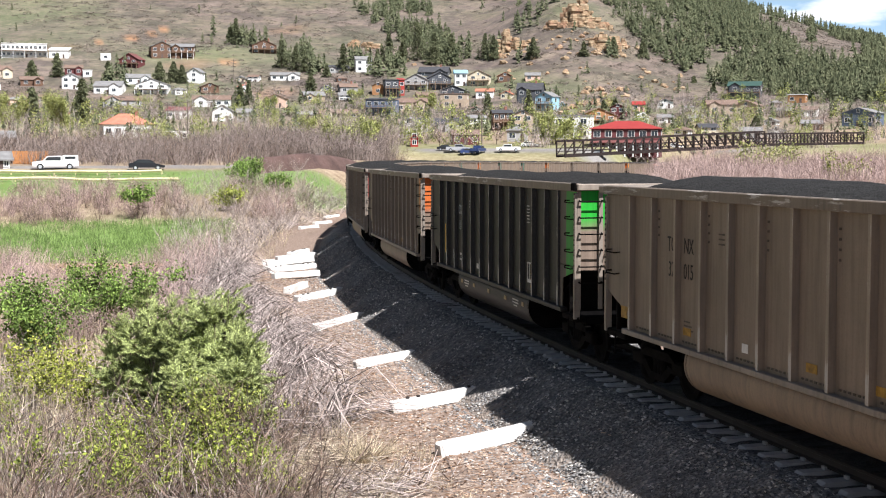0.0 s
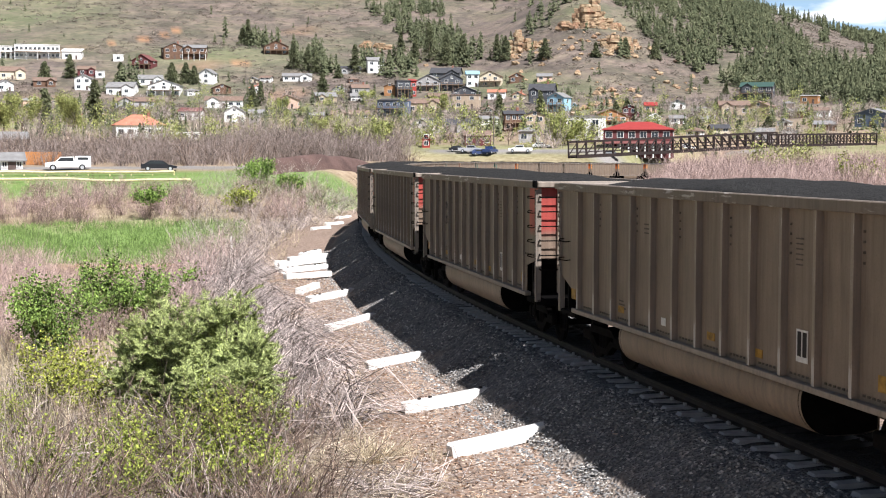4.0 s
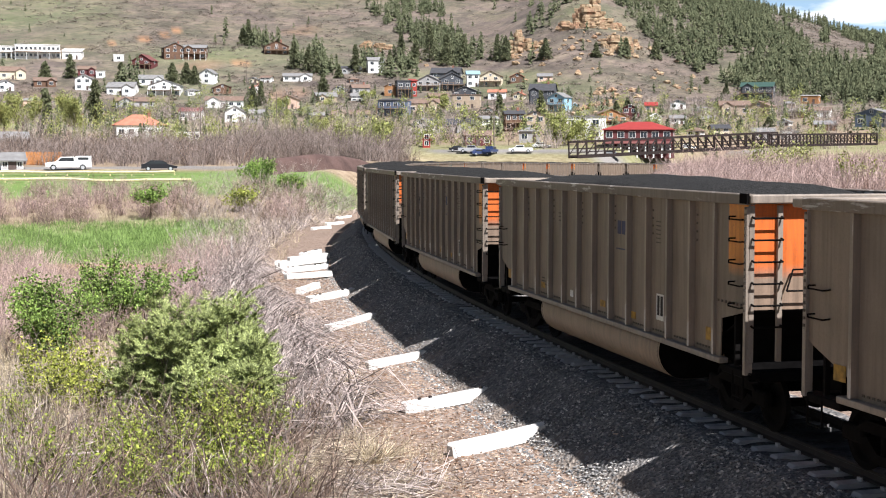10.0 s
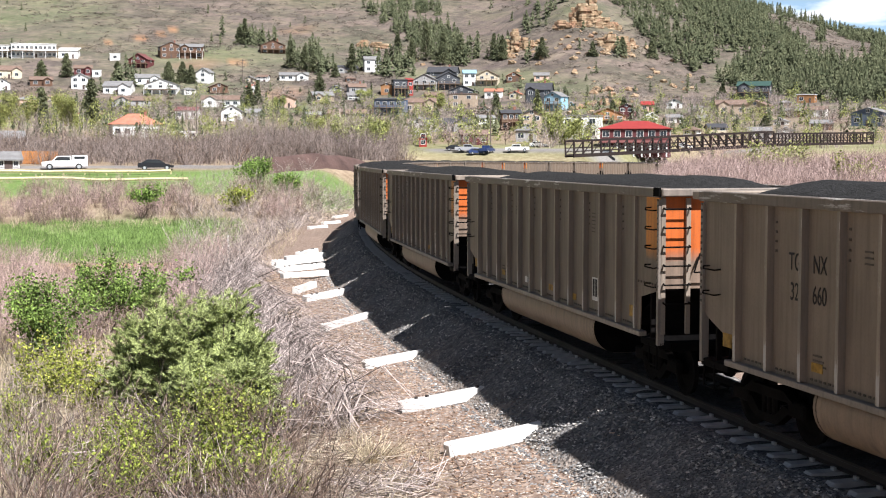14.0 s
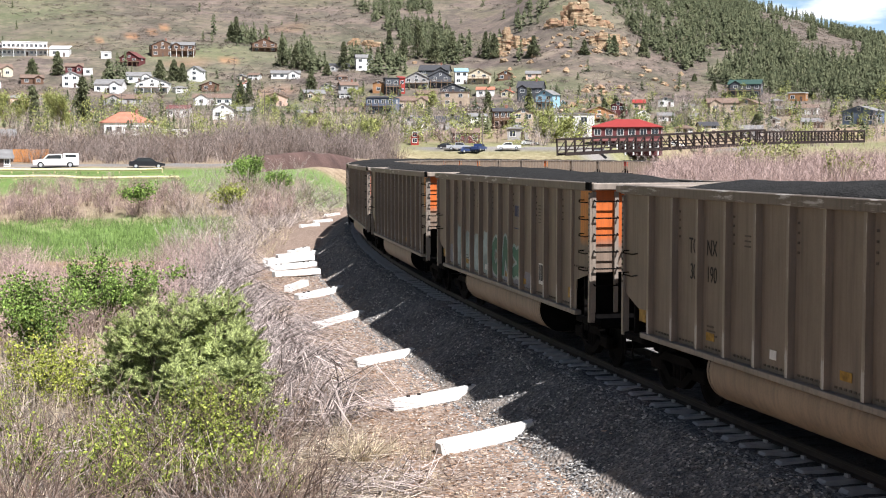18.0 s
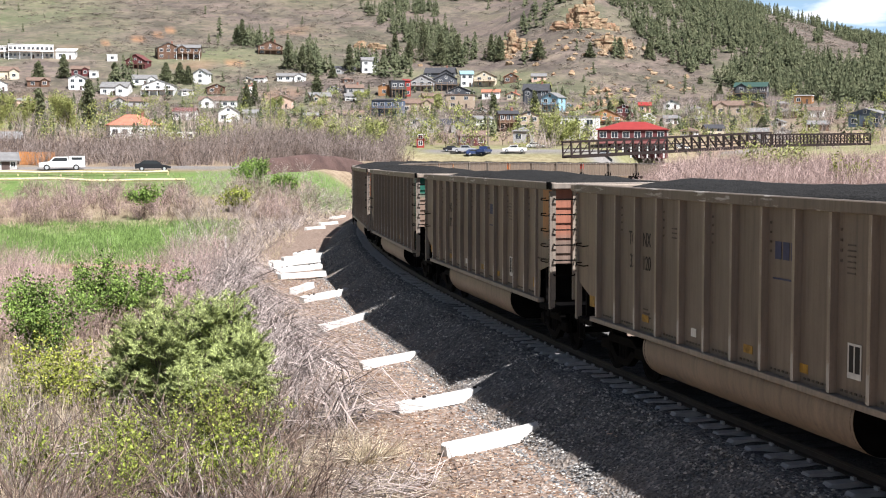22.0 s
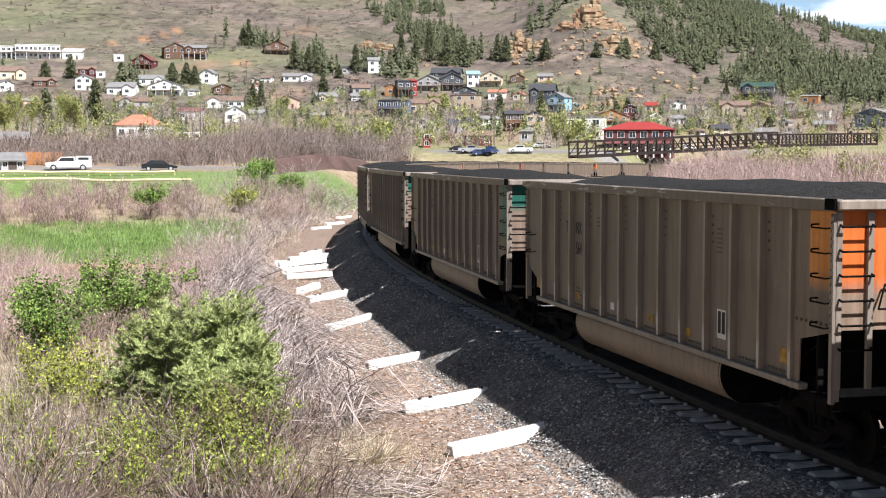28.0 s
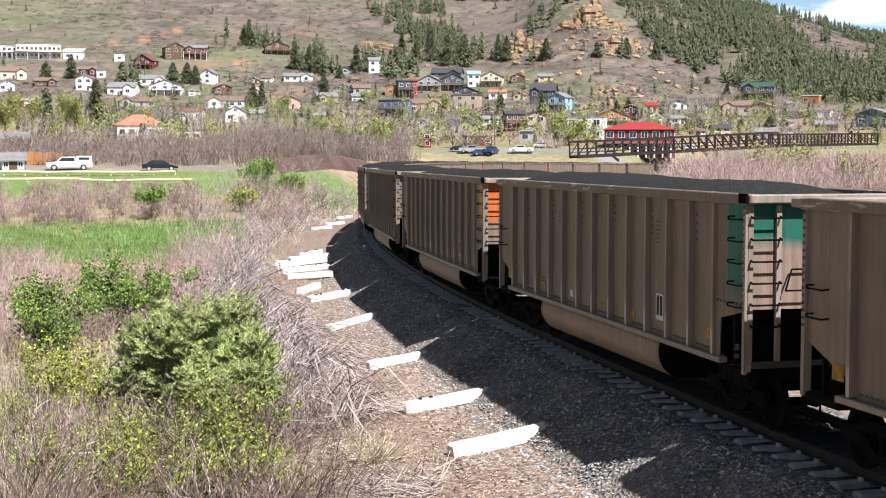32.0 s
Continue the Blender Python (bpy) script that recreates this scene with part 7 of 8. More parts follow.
house(102.6, 554.5, -18, 5.3, 5.0, 2.0, "side", 0.4, "white", "grey", "small white house with a grey roof", 2, 1)
house(-167.1, 626.6, 14, 4.7, 5.0, 2.2, "side", 0.5, "white", "dark", "small white house with a dark roof", 2, 2)
house(37.4, 698.6, -0, 7.2, 5.7, 3.2, "front", 0.5, "brown", "terracotta", "small brown house with a terracotta roof", 2, 1)
house(145.9, 583.2, -15, 5.2, 5.0, 2.2, "hip", 0.4, "tan", "grey", "small tan house with a grey roof", 2, 1)
house(-186.9, 604.9, -4, 4.4, 5.0, 1.7, "hip", 0.4, "brown", "brown", "small brown house with a brown roof", 2, 1)
house(-177.5, 597.3, 40, 8.0, 6.2, 4.4, "hip", 0.4, "pink", "grey", "small pink house with a grey roof", 2, 1)
house(81.7, 404.9, 2, 5.2, 5.0, 2.5, "side", 0.4, "cream", "dark", "small cream house with a dark roof", 2, 2)
house(25.6, 658.4, -6, 8.3, 6.4, 3.4, "side", 0.4, "white", "terracotta", "small white house with a terracotta roof", 2, 1)
house(-39.5, 668.4, 15, 8.4, 6.5, 3.2, "side", 0.5, "grey", "brown", "small grey house with a brown roof", 2, 1, chimney=True)
house(-124.8, 505.5, 3, 6.4, 5.1, 2.8, "front", 0.5, "tan", "dark", "small tan house with a dark roof", 2, 1)
house(142.4, 522.8, -23, 7.7, 6.1, 2.8, "side", 0.4, "white", "brown", "small white house with a brown roof", 2, 1)
house(-89.5, 696.7, -12, 5.5, 5.0, 2.5, "side", 0.4, "white", "brown", "small white house with a brown roof", 2, 2)
house(-158.3, 500.4, 22, 5.4, 5.0, 2.8, "side", 0.4, "grey", "grey", "small grey house with a grey roof", 2, 2, chimney=True)
house(133.8, 522.9, -13, 5.2, 5.0, 2.6, "side", 0.4, "brown", "grey", "small brown house with a grey roof", 2, 1)
house(51.0, 692.2, -3, 7.2, 5.6, 2.5, "side", 0.5, "pink", "grey", "small pink house with a grey roof", 2, 1)
house(74.4, 409.7, -25, 4.2, 5.0, 1.7, "hip", 0.4, "white", "brown", "small white house with a brown roof", 2, 1)
house(-119.2, 661.6, 33, 6.0, 5.0, 2.4, "hip", 0.4, "white", "grey", "small white house with a grey roof", 2, 2)
house(96.7, 505.3, -19, 4.4, 5.0, 1.4, "side", 0.4, "white", "grey", "small white house with a grey roof", 2, 2)
house(-40.6, 652.4, 7, 5.4, 5.0, 2.3, "side", 0.5, "white", "grey", "small white house with a grey roof", 2, 2)
house(116.4, 472.4, -28, 4.1, 5.0, 1.4, "front", 0.4, "white", "grey", "small white house with a grey roof", 2, 1)
house(35.5, 652.7, -16, 5.2, 5.0, 2.4, "front", 0.5, "cream", "terracotta", "small cream house with a terracotta roof", 2, 1, chimney=True)
house(-176.5, 632.1, -9, 5.8, 5.0, 2.6, "side", 0.4, "tan", "brown", "small tan house with a brown roof", 2, 2)
house(-44.7, 698.2, 15, 5.2, 5.0, 1.9, "hip", 0.4, "brown", "brown", "small brown house with a brown roof", 2, 1)
house(-51.1, 673.0, -18, 5.3, 5.0, 1.3, "front", 0.5, "white", "grey", "small white house with a grey roof", 2, 2)
house(101.0, 595.0, -13, 6.5, 5.2, 2.7, "front", 0.4, "white", "grey", "small white house with a grey roof", 2, 1)
house(-89.4, 669.0, 31, 4.9, 5.0, 2.6, "front", 0.4, "white", "terracotta", "small white house with a terracotta roof", 2, 1, chimney=True)
house(18.8, 577.3, 16, 4.0, 5.0, 1.5, "front", 0.4, "white", "brown", "small white house with a brown roof", 2, 2, chimney=True)


# ---- footbridge, road, vehicles, poles ----
M_RUST = plain("weathering_steel", (0.032, 0.022, 0.02), 0.75, 0.2, vary=0.3)
M_POLE = plain("grey_wooden_pole", (0.16, 0.13, 0.11), 0.9, vary=0.3)
M_RAILING = plain("pale_yellow_rail", (0.62, 0.54, 0.30), 0.7, vary=0.2)
M_RUBBER = plain("tyre_rubber", (0.02, 0.02, 0.02), 0.9, vary=0.2)
M_WHITE_PAINT = plain("white_vehicle_paint", (0.78, 0.78, 0.77), 0.35, vary=0.05)
M_BLACK_PAINT = plain("black_vehicle_paint", (0.02, 0.02, 0.024), 0.3, vary=0.1)
M_SILVER = plain("silver_vehicle_paint", (0.45, 0.46, 0.48), 0.35, 0.3, vary=0.08)
M_BLUE_PAINT = plain("dark_blue_vehicle_paint", (0.03, 0.05, 0.13), 0.35, vary=0.1)
M_WIRE = plain("dark_wire", (0.03, 0.03, 0.03), 0.6, vary=0.1)
M_CEDAR = plain("orange_cedar_fence", (0.52, 0.23, 0.085), 0.85, vary=0.3)


def span(a, b, high, bays, label):
    """A truss footbridge from a to b: chords, posts and diagonals on both sides, a deck between."""
    a, b = Vector(a), Vector(b)
    long = (b - a).length
    turn = math.degrees(math.atan2(b.y - a.y, b.x - a.x))
    tilt = -math.degrees(math.asin((b.z - a.z) / long))
    ob = thing("footbridge", label, "bridge", pose(*a, 0, 0, turn) @ pose(0, 0, 0, 0, tilt, 0))
    bay = long / bays
    post = Shape().box((-.11, -.1, 0), (.11, .1, high)).mesh("post", M_RUST)
    diag = Shape().tube((0, 0, .1), (bay, 0, high - .1), .10, n=4).mesh("diagonal", M_RUST)
    for y in (0, 2.6):
        part("bottom_chord", Shape().box((-.1, y - .12, -.38), (long + .1, y + .12, .14)), M_RUST, ob)
        part("top_chord", Shape().box((-.1, y - .12, high - .17), (long + .1, y + .12, high + .17)), M_RUST, ob)
        part("hand_rail", Shape().box((0, y - .05, high * .48), (long, y + .05, high * .48 + .14)), M_RUST, ob)
        part("toe_rail", Shape().box((0, y - .04, high * .24), (long, y + .04, high * .24 + .1)), M_RUST, ob)
        for i in range(bays + 1):
            part("post", post, None, ob, at=pose(i * bay, y, 0))
        for i in range(bays):
            part("diagonal", diag, None, ob, at=pose(i * bay, y, 0) if i < bays / 2 else pose((i + 1) * bay, y, 0, 0, 0, 180))
    part("deck", Shape().box((0, .1, -.2), (long, 2.5, -.05)), M_RUST, ob)
    return ob


span((23.79, 243.84, 2.50), (64.83, 267.25, 4.39), 2.5, 24, "dark rusty steel truss footbridge on tall posts")
span((66.13, 268.99, 4.50), (90.05, 286.17, 4.85), 2.0, 14, "dark rusty steel truss footbridge on tall posts")


def vehicle(x, y, turn, kind, paint, label):
    """A pickup, pickup with a canopy, or saloon; +x is its front."""
    ob = thing("car" if kind == "car" else "pickup_truck", label, "car" if kind == "car" else "pickup truck", place_on_land(x, y, turn, 0.02), "parked vehicles")
    if kind == "car":
        prof = [(-2.25, .35), (2.2, .35), (2.28, .62), (1.15, .86), (.45, 1.36), (-1.1, 1.40), (-1.75, .98), (-2.25, .9)]
        glass = [(.95, .92), (.42, 1.28), (-1.05, 1.32), (-1.6, .98)]
        ax, r, wide = (1.4, -1.4), .33, .88
    else:
        prof = [(-2.85, .45), (2.75, .45), (2.82, .98), (1.55, 1.14), (.95, 1.72), (-.75, 1.76), (-.85, 1.16), (-2.85, 1.14)]
        glass = [(1.35, 1.18), (.88, 1.62), (-.65, 1.66), (-.7, 1.18)]
        ax, r, wide = (1.85, -1.75), .40, .97
    part("body", Shape().slab([(px, -wide, pz) for px, pz in prof], (0, 2 * wide, 0)), paint, ob)
    for sg in (-1, 1):
        part("side_glass", Shape().slab([(px, sg * wide, pz) for px, pz in glass], (0, sg * .012, 0)), M_GLASS, ob)
        part("headlight", Shape().box((prof[2][0] - .12, sg * wide * .72 - .16, prof[2][1] - .16), (prof[2][0] + .02, sg * wide * .72 + .16, prof[2][1] - .02)), M_SILVER, ob)
    part("windscreen", Shape().slab([(glass[0][0] + .16, -wide * .85, glass[0][1]), (glass[0][0] + .16, wide * .85, glass[0][1]), (glass[1][0] + .09, wide * .78, glass[1][1]), (glass[1][0] + .09, -wide * .78, glass[1][1])], (.02, 0, .015)), M_GLASS, ob)
    if kind == "canopy":
        part("canopy", Shape().chamfer((-2.83, -wide + .03, 1.13), (-.88, wide - .03, 1.82), .06), paint, ob)
        for sg in (-1, 1):
            part("canopy_window", Shape().box((-2.5, sg * (wide - .03) - .012, 1.35), (-1.2, sg * (wide - .03) + .012, 1.68)), M_GLASS, ob)
    for px in ax:
        for sg in (-1, 1):
            wheel = part("wheel", Shape().tube((0, -.11, 0), (0, .11, 0), r, n=16), M_RUBBER, ob, at=pose(px, sg * (wide - .08), r))
            part("rim", Shape().tube((0, -.125, 0), (0, .125, 0), r * .6, n=10), M_SILVER, wheel)
    return ob


vehicle(-47.8, 175.8, 195, "canopy", M_WHITE_PAINT, "white pickup truck with a white canopy on the road")
vehicle(-36.3, 176.3, 12, "car", M_BLACK_PAINT, "black saloon car on the road")
vehicle(18.2, 323.3, 177, "pickup", M_WHITE_PAINT, "white pickup truck parked in the street")
vehicle(6.4, 323.7, -1, "pickup", M_SILVER, "silver pickup truck parked in the street")
vehicle(3.7, 326.3, -1, "car", M_BLACK_PAINT, "dark car parked in the street")
vehicle(8.7, 321.1, 18, "car", M_BLUE_PAINT, "dark blue car parked in the street")
vehicle(11.1, 322.3, 68, "pickup", M_BLUE_PAINT, "dark blue pickup seen end-on")
vehicle(40.4, 329.2, -7, "car", M_SILVER, "pale silver car below the footbridge")
vehicle(64.2, 360.8, -10, "car", M_WHITE_PAINT, "white car behind the willows")
vehicle(24.3, 340.2, -4, "car", M_WHITE_PAINT, "white car parked by a house")


def pole(x, y, high, arm=True, turn=0):
    ob = thing("utility_pole", "grey wooden utility pole with a crossarm", "utility pole", place_on_land(x, y, turn), "utility poles")
    part("shaft", Shape().tube((0, 0, -.3), (0, 0, high), .17, .11, 8), M_POLE, ob)
    if arm:
        part("crossarm", Shape().box((-1.3, -.07, high - .9), (1.3, .07, high - .75)), M_POLE, ob)
        for px in (-1.15, -.5, .5, 1.15):
            part("insulator", Shape().tube((px, 0, high - .75), (px, 0, high - .55), .05, n=6), M_IRON, ob)


def wire(points, sag):
    """Cables hung between poles."""
    pts = []
    for (x0, y0, z0), (x1, y1, z1) in zip(points, points[1:]):
        for i in range(8):
            k = i / 8
            pts.append((x0 + (x1 - x0) * k, y0 + (y1 - y0) * k, z0 + (z1 - z0) * k - sag * 4 * k * (1 - k)))
    pts.append(points[-1])
    tagged(new("overhead_wire", Shape().path(pts, .025, 4).mesh("overhead_wire", M_WIRE)), "dark overhead wire between utility poles", "wire", "overhead wires")


pole(-66.0, 375.6, 11.0, True, 10)
pole(-50.6, 420.0, 13.0, True, 7)
pole(-75.9, 399.4, 10.0, True, 11)
pole(-99.2, 443.6, 11.2, True, 13)
pole(12.6, 340.8, 8.7, True, -2)
pole(46.5, 359.1, 6.0, True, -7)
pole(-46.2, 657.3, 9.5, True, 4)
pole(-98.4, 692.6, 12.1, True, 8)
wire([(-99.2, 443.6, 19.7), (-75.9, 399.4, 16.0)], 1.2)
wire([(-75.9, 399.4, 16.0), (-66.0, 375.6, 16.0)], 1.2)
wire([(-66.0, 375.6, 16.0), (-50.6, 420.0, 19.9)], 1.2)
wire([(-50.6, 420.0, 19.9), (12.6, 340.8, 12.0)], 1.2)


def road_rail(d, u0, u1, n, up, label):
    """A low pale rail on posts that borders the road."""
    pts = [bearing(u0 + (u1 - u0) * i / n, d) for i in range(n + 1)]
    zs = [float(land(np.array([x]), np.array([y]))[0]) for x, y in pts]
    ob = thing("road_rail", label, "railing", pose(*pts[0], zs[0]), "road rails")
    x0, y0, z0 = *pts[0], zs[0]
    for i, ((x, y), z) in enumerate(zip(pts, zs)):
        part("rail_post", Shape().box((x - x0 - .07, y - y0 - .07, z - z0 - .2), (x - x0 + .07, y - y0 + .07, z - z0 + up)), M_RAILING, ob)
        if i < n:
            (xa, ya), za = pts[i + 1], zs[i + 1]
            part("rail_bar", Shape().tube((x - x0, y - y0, z - z0 + up), (xa - x0, ya - y0, za - z0 + up), .2, n=6), M_RAILING, ob)


road_rail(173, -.335, -.195, 9, .42, "pale yellow rail along the road edge")
road_rail(160, -.335, -.183, 9, .36, "pale yellow rail along the field edge")


def picket_fence():
    ob = thing("board_fence", "orange cedar board fence beside the road", "fence", place_on_land(*bearing(-.302, 199), 17))
    me = Shape().chamfer((-.14, -.02, 0), (.14, .02, 1.8), .01).mesh("board", M_CEDAR)
    for i in range(16):
        part("board", me, None, ob, at=pose(i * .3, 0, random.uniform(-.04, .04)))
    for z in (.4, 1.4):
        part("fence_rail", Shape().box((-.1, .025, z), (4.7, .08, z + .1)), M_CEDAR, ob)


picket_fence()


def marker_post(x, y, high=1.2):
    ob = new("marker_post", Shape().chamfer((-.06, -.03, -.2), (.06, .03, high), .01).mesh("marker_post", M_TRIM))
    ob.matrix_basis = place_on_land(x, y, 0, 0)
    tagged(ob, "white marker post in the scrub beside the line", "post", "marker posts")


marker_post(-14.4, 93.5, 1.4)


def earth_bank():
    """The long brown earth stockpile behind the meadow."""
    n, m = 60, 16
    u = np.linspace(0, 1, n)[:, None]
    k = np.linspace(-1, 1, m)[None, :]
    (xa, ya), (xb, yb) = bearing(-0.1264, 174.2), bearing(-0.0530, 198.7)
    cx, cy = xa + (xb - xa) * u, ya + (yb - ya) * u
    x, y = cx + k * 0, cy + k * 5.0
    h = 2.07 * (1 - np.abs(k) ** 1.6) * ease(0, .07, u) * (1 - .35 * ease(.3, 1, u)) * (1 + .08 * wave(x, y, 4, 2))
    z = land(x, y) - .15 + h
    i = np.arange(n * m).reshape(n, m)
    f = np.stack([i[:-1, :-1], i[1:, :-1], i[1:, 1:], i[:-1, 1:]], -1).reshape(-1, 4)
    mat = plain("reddish_brown_earth", (0.105, 0.064, 0.054), 0.95, vary=0.35, scale=.35, grit=2.5, bump=.12)
    ob = new("earth_bank", big_mesh("earth_bank", np.stack([x, y, z], -1).reshape(-1, 3), f, mat, True))
    tagged(ob, "long reddish-brown earth bank behind the meadow", "earth bank", kind="structure")


earth_bank()


def tree(name, label, x, y, high, wide, leaf, size, each, spread, wood=M_BARK, stems=5, conifer=False):
    ob = thing(name, label, "tree", place_on_land(x, y))
    if conifer:
        part("trunk", Shape().tube((0, 0, -.2), (0, 0, high * .97), high * .018, .02, 7), wood, ob)
        pts = []
        for i in range(24):
            k = i / 24
            hh = high * (.1 + .88 * k)
            r = wide / 2 * (1 - k) ** .7 * RNG.uniform(.5, 1.15)
            for _ in range(7):
                a = RNG.uniform(0, 6.28)
                q = r * RNG.uniform(.55, 1.2)
                pts += [(math.cos(a) * q * t, math.sin(a) * q * t, hh - .3 * q * t * t) for t in (.3, .55, .8, 1.0)]
        part("crown", big_mesh("crown", *leaves(cloud(np.array(pts), 5, high * .02), size * .8, 2.0), leaf), None, ob)
    else:
        part("trunk", Shape().tube((0, 0, -.2), (0, 0, high * .3), high * .022, high * .016, 7), wood, ob)
        (v, f), tips = branching(stems, high * .8, wide, high * .012, 5, .5, .05)
        part("limb_crown", big_mesh("limb_crown", v + [0, 0, high * .22], f, wood), None, ob)
        part("crown", big_mesh("crown", *leaves(cloud(tips + [0, 0, high * .22], each, spread), size), leaf), None, ob)


tree("evergreen", "dark evergreen tree among the houses", -110.8, 440.9, 16.6, 9.3, M_PINE, 0.55, 5, 0.3, conifer=True)
tree("evergreen", "dark evergreen tree among the houses", -116.4, 405.0, 13.9, 7.3, M_PINE, 0.55, 5, 0.3, conifer=True)
tree("evergreen", "dark evergreen tree among the houses", -194.8, 677.8, 10.4, 11.6, M_PINE, 0.55, 5, 0.3, conifer=True)
tree("evergreen", "dark pine on the hillside", -185.4, 689.2, 12.3, 8.2, M_PINE, 0.55, 5, 0.3, conifer=True)
tree("evergreen", "dark evergreen tree among the houses", -158.4, 681.4, 10.9, 8.6, M_PINE, 0.55, 5, 0.3, conifer=True)
tree("evergreen", "dark evergreen tree among the houses", -134.3, 686.6, 10.9, 9.8, M_PINE, 0.55, 5, 0.3, conifer=True)
tree("evergreen", "dark evergreen tree among the houses", -128.0, 690.6, 10.4, 9.8, M_PINE, 0.55, 5, 0.3, conifer=True)
tree("evergreen", "dark evergreen tree among the houses", -123.5, 688.6, 9.2, 8.0, M_PINE, 0.55, 5, 0.3, conifer=True)
tree("evergreen", "dark evergreen tree among the houses", -85.2, 619.8, 10.3, 6.7, M_PINE, 0.55, 5, 0.3, conifer=True)
tree("evergreen", "dark evergreen tree among the houses", -82.6, 627.7, 11.2, 6.2, M_PINE, 0.55, 5, 0.3, conifer=True)
tree("evergreen", "dark evergreen tree among the houses", -56.7, 653.9, 12.9, 8.1, M_PINE, 0.55, 5, 0.3, conifer=True)
tree("evergreen", "dark evergreen tree among the houses", 22.3, 539.2, 9.8, 5.8, M_PINE, 0.55, 5, 0.3, conifer=True)
tree("evergreen", "dark evergreen tree among the houses", 38.4, 542.7, 11.2, 4.9, M_PINE, 0.55, 5, 0.3, conifer=True)
tree("evergreen", "dark pine on the hillside", -112.1, 799.9, 15.6, 6.6, M_PINE, 0.55, 5, 0.3, conifer=True)
tree("evergreen", "dark pine on the hillside", -115.8, 802.6, 10.0, 6.7, M_PINE, 0.55, 5, 0.3, conifer=True)
tree("evergreen", "dark pine on the hillside", -79.2, 735.6, 15.2, 9.1, M_PINE, 0.55, 5, 0.3, conifer=True)
tree("evergreen", "dark pine on the hillside", -71.3, 730.5, 13.0, 8.4, M_PINE, 0.55, 5, 0.3, conifer=True)
tree("evergreen", "dark pine on the hillside", -66.3, 725.1, 12.6, 7.8, M_PINE, 0.55, 5, 0.3, conifer=True)
tree("evergreen", "dark pine on the hillside", -45.7, 726.7, 15.6, 8.4, M_PINE, 0.55, 5, 0.3, conifer=True)
tree("evergreen", "dark pine on the hillside", -53.5, 711.7, 7.3, 4.7, M_PINE, 0.55, 5, 0.3, conifer=True)
tree("evergreen", "dark pine on the hillside", -35.1, 741.9, 7.0, 4.9, M_PINE, 0.55, 5, 0.3, conifer=True)
tree("evergreen", "dark pine on the hillside", 1.8, 754.7, 18.0, 10.5, M_PINE, 0.55, 5, 0.3, conifer=True)
tree("evergreen", "dark pine on the hillside", -7.5, 769.9, 22.1, 12.7, M_PINE, 0.55, 5, 0.3, conifer=True)
tree("evergreen", "dark pine on the hillside", 11.1, 757.7, 16.5, 11.2, M_PINE, 0.55, 5, 0.3, conifer=True)
tree("evergreen", "dark pine on the hillside", 29.8, 760.2, 14.4, 6.9, M_PINE, 0.55, 5, 0.3, conifer=True)
tree("evergreen", "dark pine on the hillside", 34.1, 754.0, 13.6, 6.8, M_PINE, 0.55, 5, 0.3, conifer=True)
tree("evergreen", "dark pine on the hillside", 54.3, 734.9, 11.5, 10.3, M_PINE, 0.55, 5, 0.3, conifer=True)
tree("evergreen", "dark pine on the hillside", 113.0, 737.1, 10.1, 7.4, M_PINE, 0.55, 5, 0.3, conifer=True)
tree("evergreen", "dark pine on the hillside", 96.9, 733.4, 9.1, 7.3, M_PINE, 0.55, 5, 0.3, conifer=True)
tree("evergreen", "dark pine on the hillside", 80.0, 723.7, 8.1, 6.0, M_PINE, 0.55, 5, 0.3, conifer=True)
tree("evergreen", "dark evergreen tree among the houses", 84.6, 463.5, 4.5, 9.7, M_PINE, 0.55, 5, 0.3, conifer=True)
tree("evergreen", "dark evergreen tree among the houses", 109.4, 464.2, 3.5, 4.3, M_PINE, 0.55, 5, 0.3, conifer=True)
tree("evergreen", "dark evergreen tree among the houses", 136.5, 666.5, 5.6, 3.9, M_PINE, 0.55, 5, 0.3, conifer=True)
tree("evergreen", "dark evergreen tree among the houses", 132.4, 695.5, 3.5, 3.5, M_PINE, 0.55, 5, 0.3, conifer=True)
tree("evergreen", "dark evergreen tree among the houses", 74.3, 556.8, 6.9, 6.9, M_PINE, 0.55, 5, 0.3, conifer=True)
tree("evergreen", "dark evergreen tree among the houses", 69.8, 557.3, 5.8, 4.6, M_PINE, 0.55, 5, 0.3, conifer=True)
tree("evergreen", "dark pine on the hillside", -28.8, 751.2, 9.3, 5.6, M_PINE, 0.55, 5, 0.3, conifer=True)
tree("evergreen", "dark pine on the hillside", -23.2, 769.6, 15.8, 9.5, M_PINE, 0.55, 5, 0.3, conifer=True)
tree("evergreen", "dark pine on the hillside", -15.2, 760.6, 14.1, 9.4, M_PINE, 0.55, 5, 0.3, conifer=True)
tree("budding_tree", "yellow-green budding tree beside the houses", -122.3, 401.5, 12.4, 13.8, M_LEAF_TREE, 0.24, 52, 0.6, conifer=False)
tree("budding_tree", "yellow-green budding tree beside the houses", -109.1, 408.7, 13.0, 10.4, M_LEAF_TREE, 0.24, 52, 0.6, conifer=False)
tree("budding_tree", "yellow-green budding tree beside the houses", -130.2, 409.7, 11.7, 10.6, M_LEAF_TREE, 0.24, 52, 0.6, conifer=False)
tree("budding_tree", "yellow-green budding tree beside the houses", -12.9, 243.5, 6.3, 6.0, M_LEAF_TREE, 0.24, 52, 0.6, conifer=False)
tree("budding_tree", "yellow-green budding tree beside the houses", -16.1, 246.3, 5.6, 4.1, M_LEAF_TREE, 0.24, 52, 0.6, conifer=False)
tree("budding_tree", "yellow-green budding tree beside the houses", -13.1, 340.8, 6.2, 8.4, M_LEAF_TREE, 0.24, 52, 0.6, conifer=False)
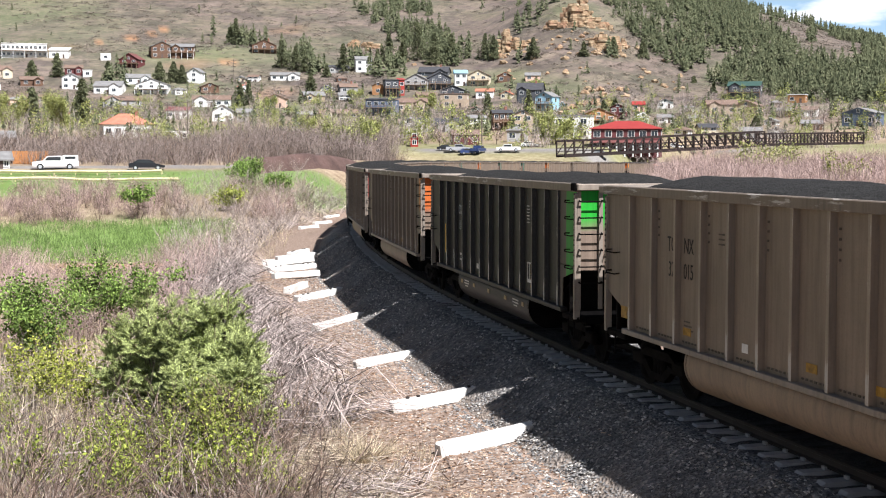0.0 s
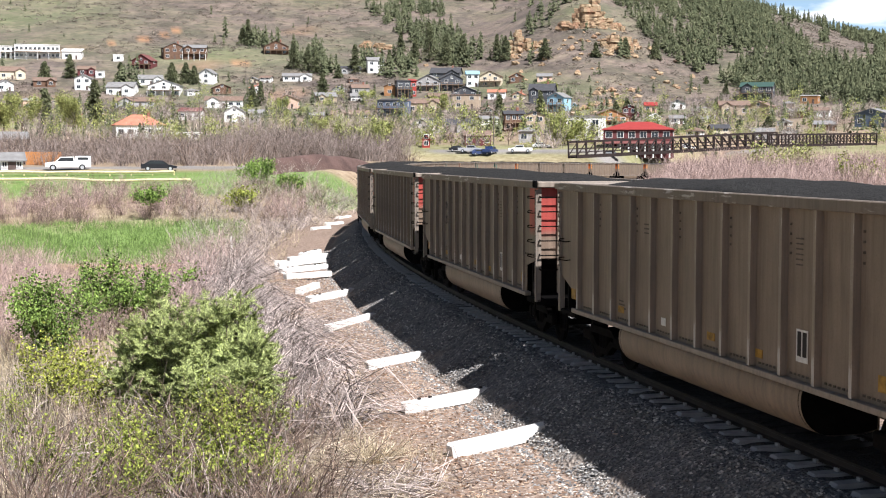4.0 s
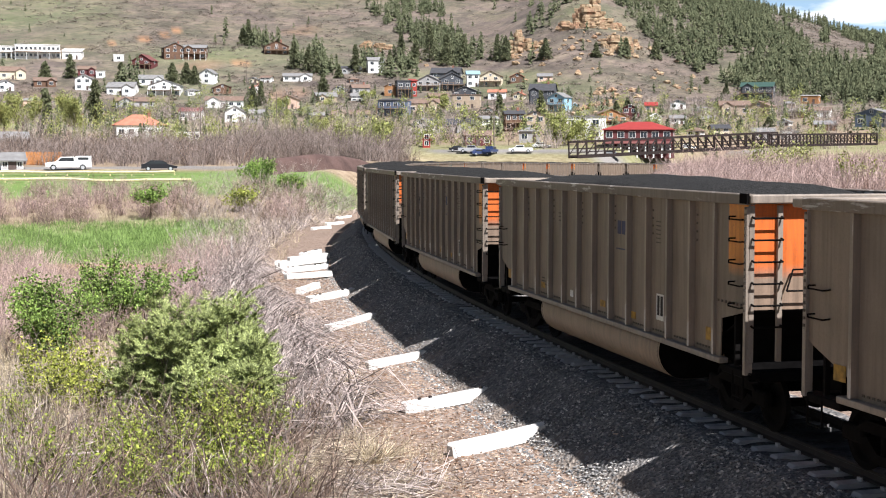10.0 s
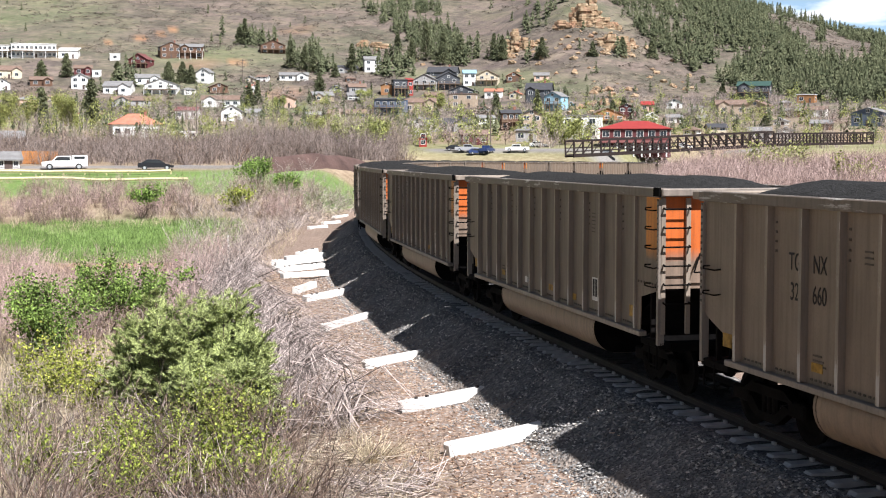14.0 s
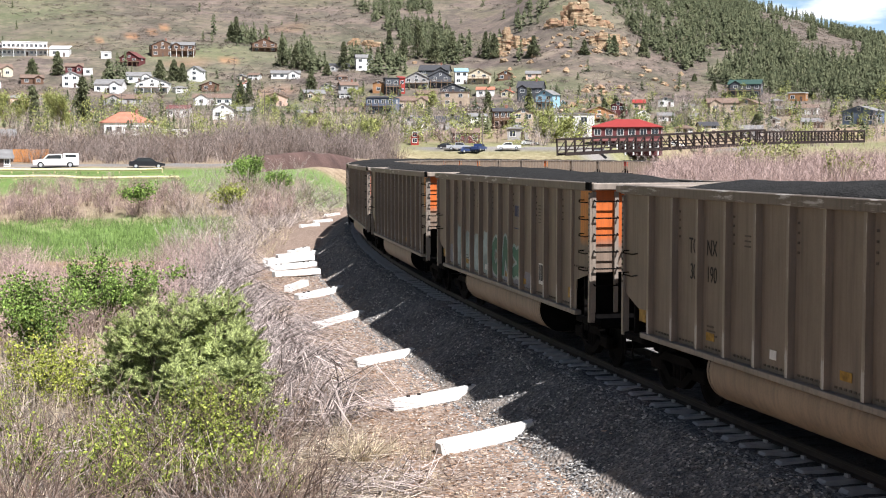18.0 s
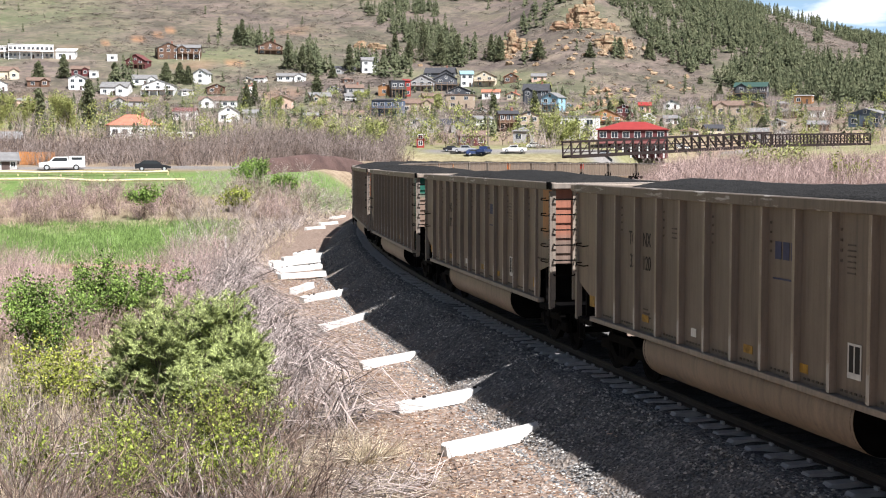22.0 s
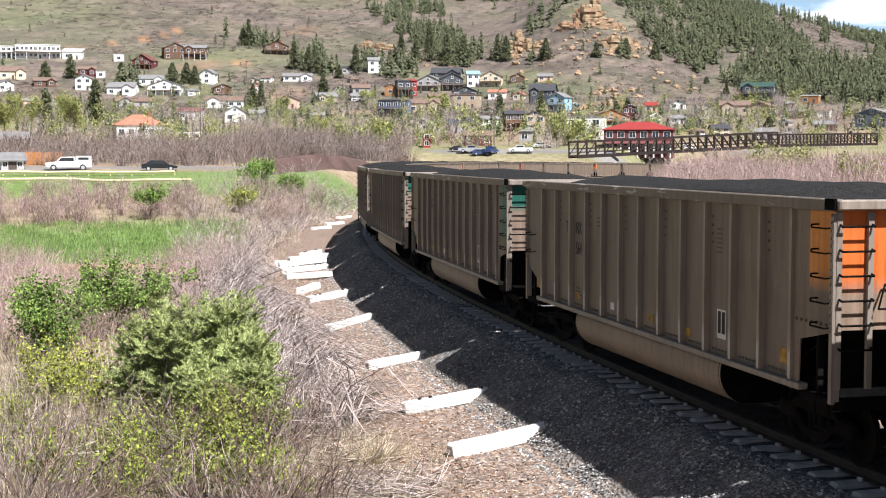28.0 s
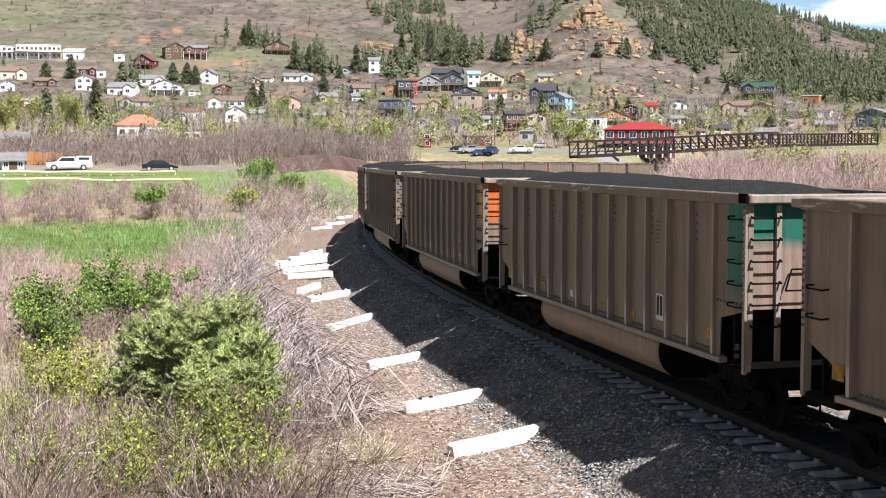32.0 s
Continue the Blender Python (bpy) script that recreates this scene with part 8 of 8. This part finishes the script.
tree("budding_tree", "yellow-green budding tree beside the houses", -19.3, 380.9, 5.5, 6.3, M_LEAF_TREE, 0.24, 52, 0.6, conifer=False)
tree("budding_tree", "yellow-green budding tree beside the houses", 28.1, 341.2, 8.0, 5.6, M_LEAF_TREE, 0.24, 52, 0.6, conifer=False)
tree("budding_tree", "yellow-green budding tree beside the houses", 32.0, 353.5, 7.0, 4.4, M_LEAF_TREE, 0.24, 52, 0.6, conifer=False)
tree("budding_tree", "yellow-green budding tree beside the houses", -68.8, 592.4, 6.1, 7.4, M_LEAF_TREE, 0.24, 52, 0.6, conifer=False)
tree("budding_tree", "yellow-green budding tree beside the houses", -38.8, 423.0, 6.1, 8.7, M_LEAF_TREE, 0.24, 52, 0.6, conifer=False)
tree("budding_tree", "yellow-green budding tree beside the houses", -35.6, 650.1, 5.9, 9.6, M_LEAF_TREE, 0.24, 52, 0.6, conifer=False)
tree("budding_tree", "yellow-green budding tree beside the houses", 0.2, 589.2, 6.8, 7.3, M_LEAF_TREE, 0.24, 52, 0.6, conifer=False)
tree("budding_tree", "yellow-green budding tree beside the houses", 51.3, 656.9, 8.1, 5.4, M_LEAF_TREE, 0.24, 52, 0.6, conifer=False)
tree("budding_tree", "yellow-green budding tree beside the houses", -109.6, 415.7, 6.7, 7.1, M_LEAF_TREE, 0.24, 52, 0.6, conifer=False)
tree("bare_tree", "leafless grey tree among the houses", 2.2, 341.0, 5.2, 4.8, M_TWIG_PINK, 0.2, 2, 0.4, conifer=False)
tree("bare_tree", "leafless grey tree among the houses", 10.6, 340.9, 3.8, 3.6, M_TWIG_PINK, 0.2, 2, 0.4, conifer=False)
tree("bare_tree", "leafless grey tree among the houses", -122.7, 626.3, 7.9, 6.3, M_TWIG_PINK, 0.2, 2, 0.4, conifer=False)
tree("bare_tree", "leafless grey tree among the houses", 16.9, 354.5, 4.8, 3.5, M_TWIG_PINK, 0.2, 2, 0.4, conifer=False)
tree("bare_tree", "leafless grey tree among the houses", 121.2, 425.1, 6.4, 5.4, M_TWIG_PINK, 0.2, 2, 0.4, conifer=False)
tree("bare_tree", "leafless grey tree among the houses", 121.4, 414.1, 6.2, 4.6, M_TWIG_PINK, 0.2, 2, 0.4, conifer=False)
tree("bare_tree", "leafless grey tree among the houses", 12.0, 524.7, 5.4, 5.2, M_TWIG_PINK, 0.2, 2, 0.4, conifer=False)
tree("bare_tree", "leafless grey tree among the houses", -10.2, 566.1, 5.8, 4.7, M_TWIG_PINK, 0.2, 2, 0.4, conifer=False)


# ---- what moves ----
def motions():
    times = [i * 1.0 for i in range(33)]
    spin = [(i * 2 / 21, 7.227 * i * 2 / 21 / 0.46) for i in range(337)]
    for j, car, load in TRAIN:
        rows = [(t, car_pose(j, t)) for t in times]
        walk(car, rows)
        walk(load, rows)
        for truck in car.children:
            for wheels in truck.children:
                if wheels.name.startswith("wheelset"):
                    x, y, z = wheels.matrix_basis.translation
                    walk(wheels, [(t, pose(x, y, z, 0, math.degrees(a), 0)) for t, a in spin])


motions()
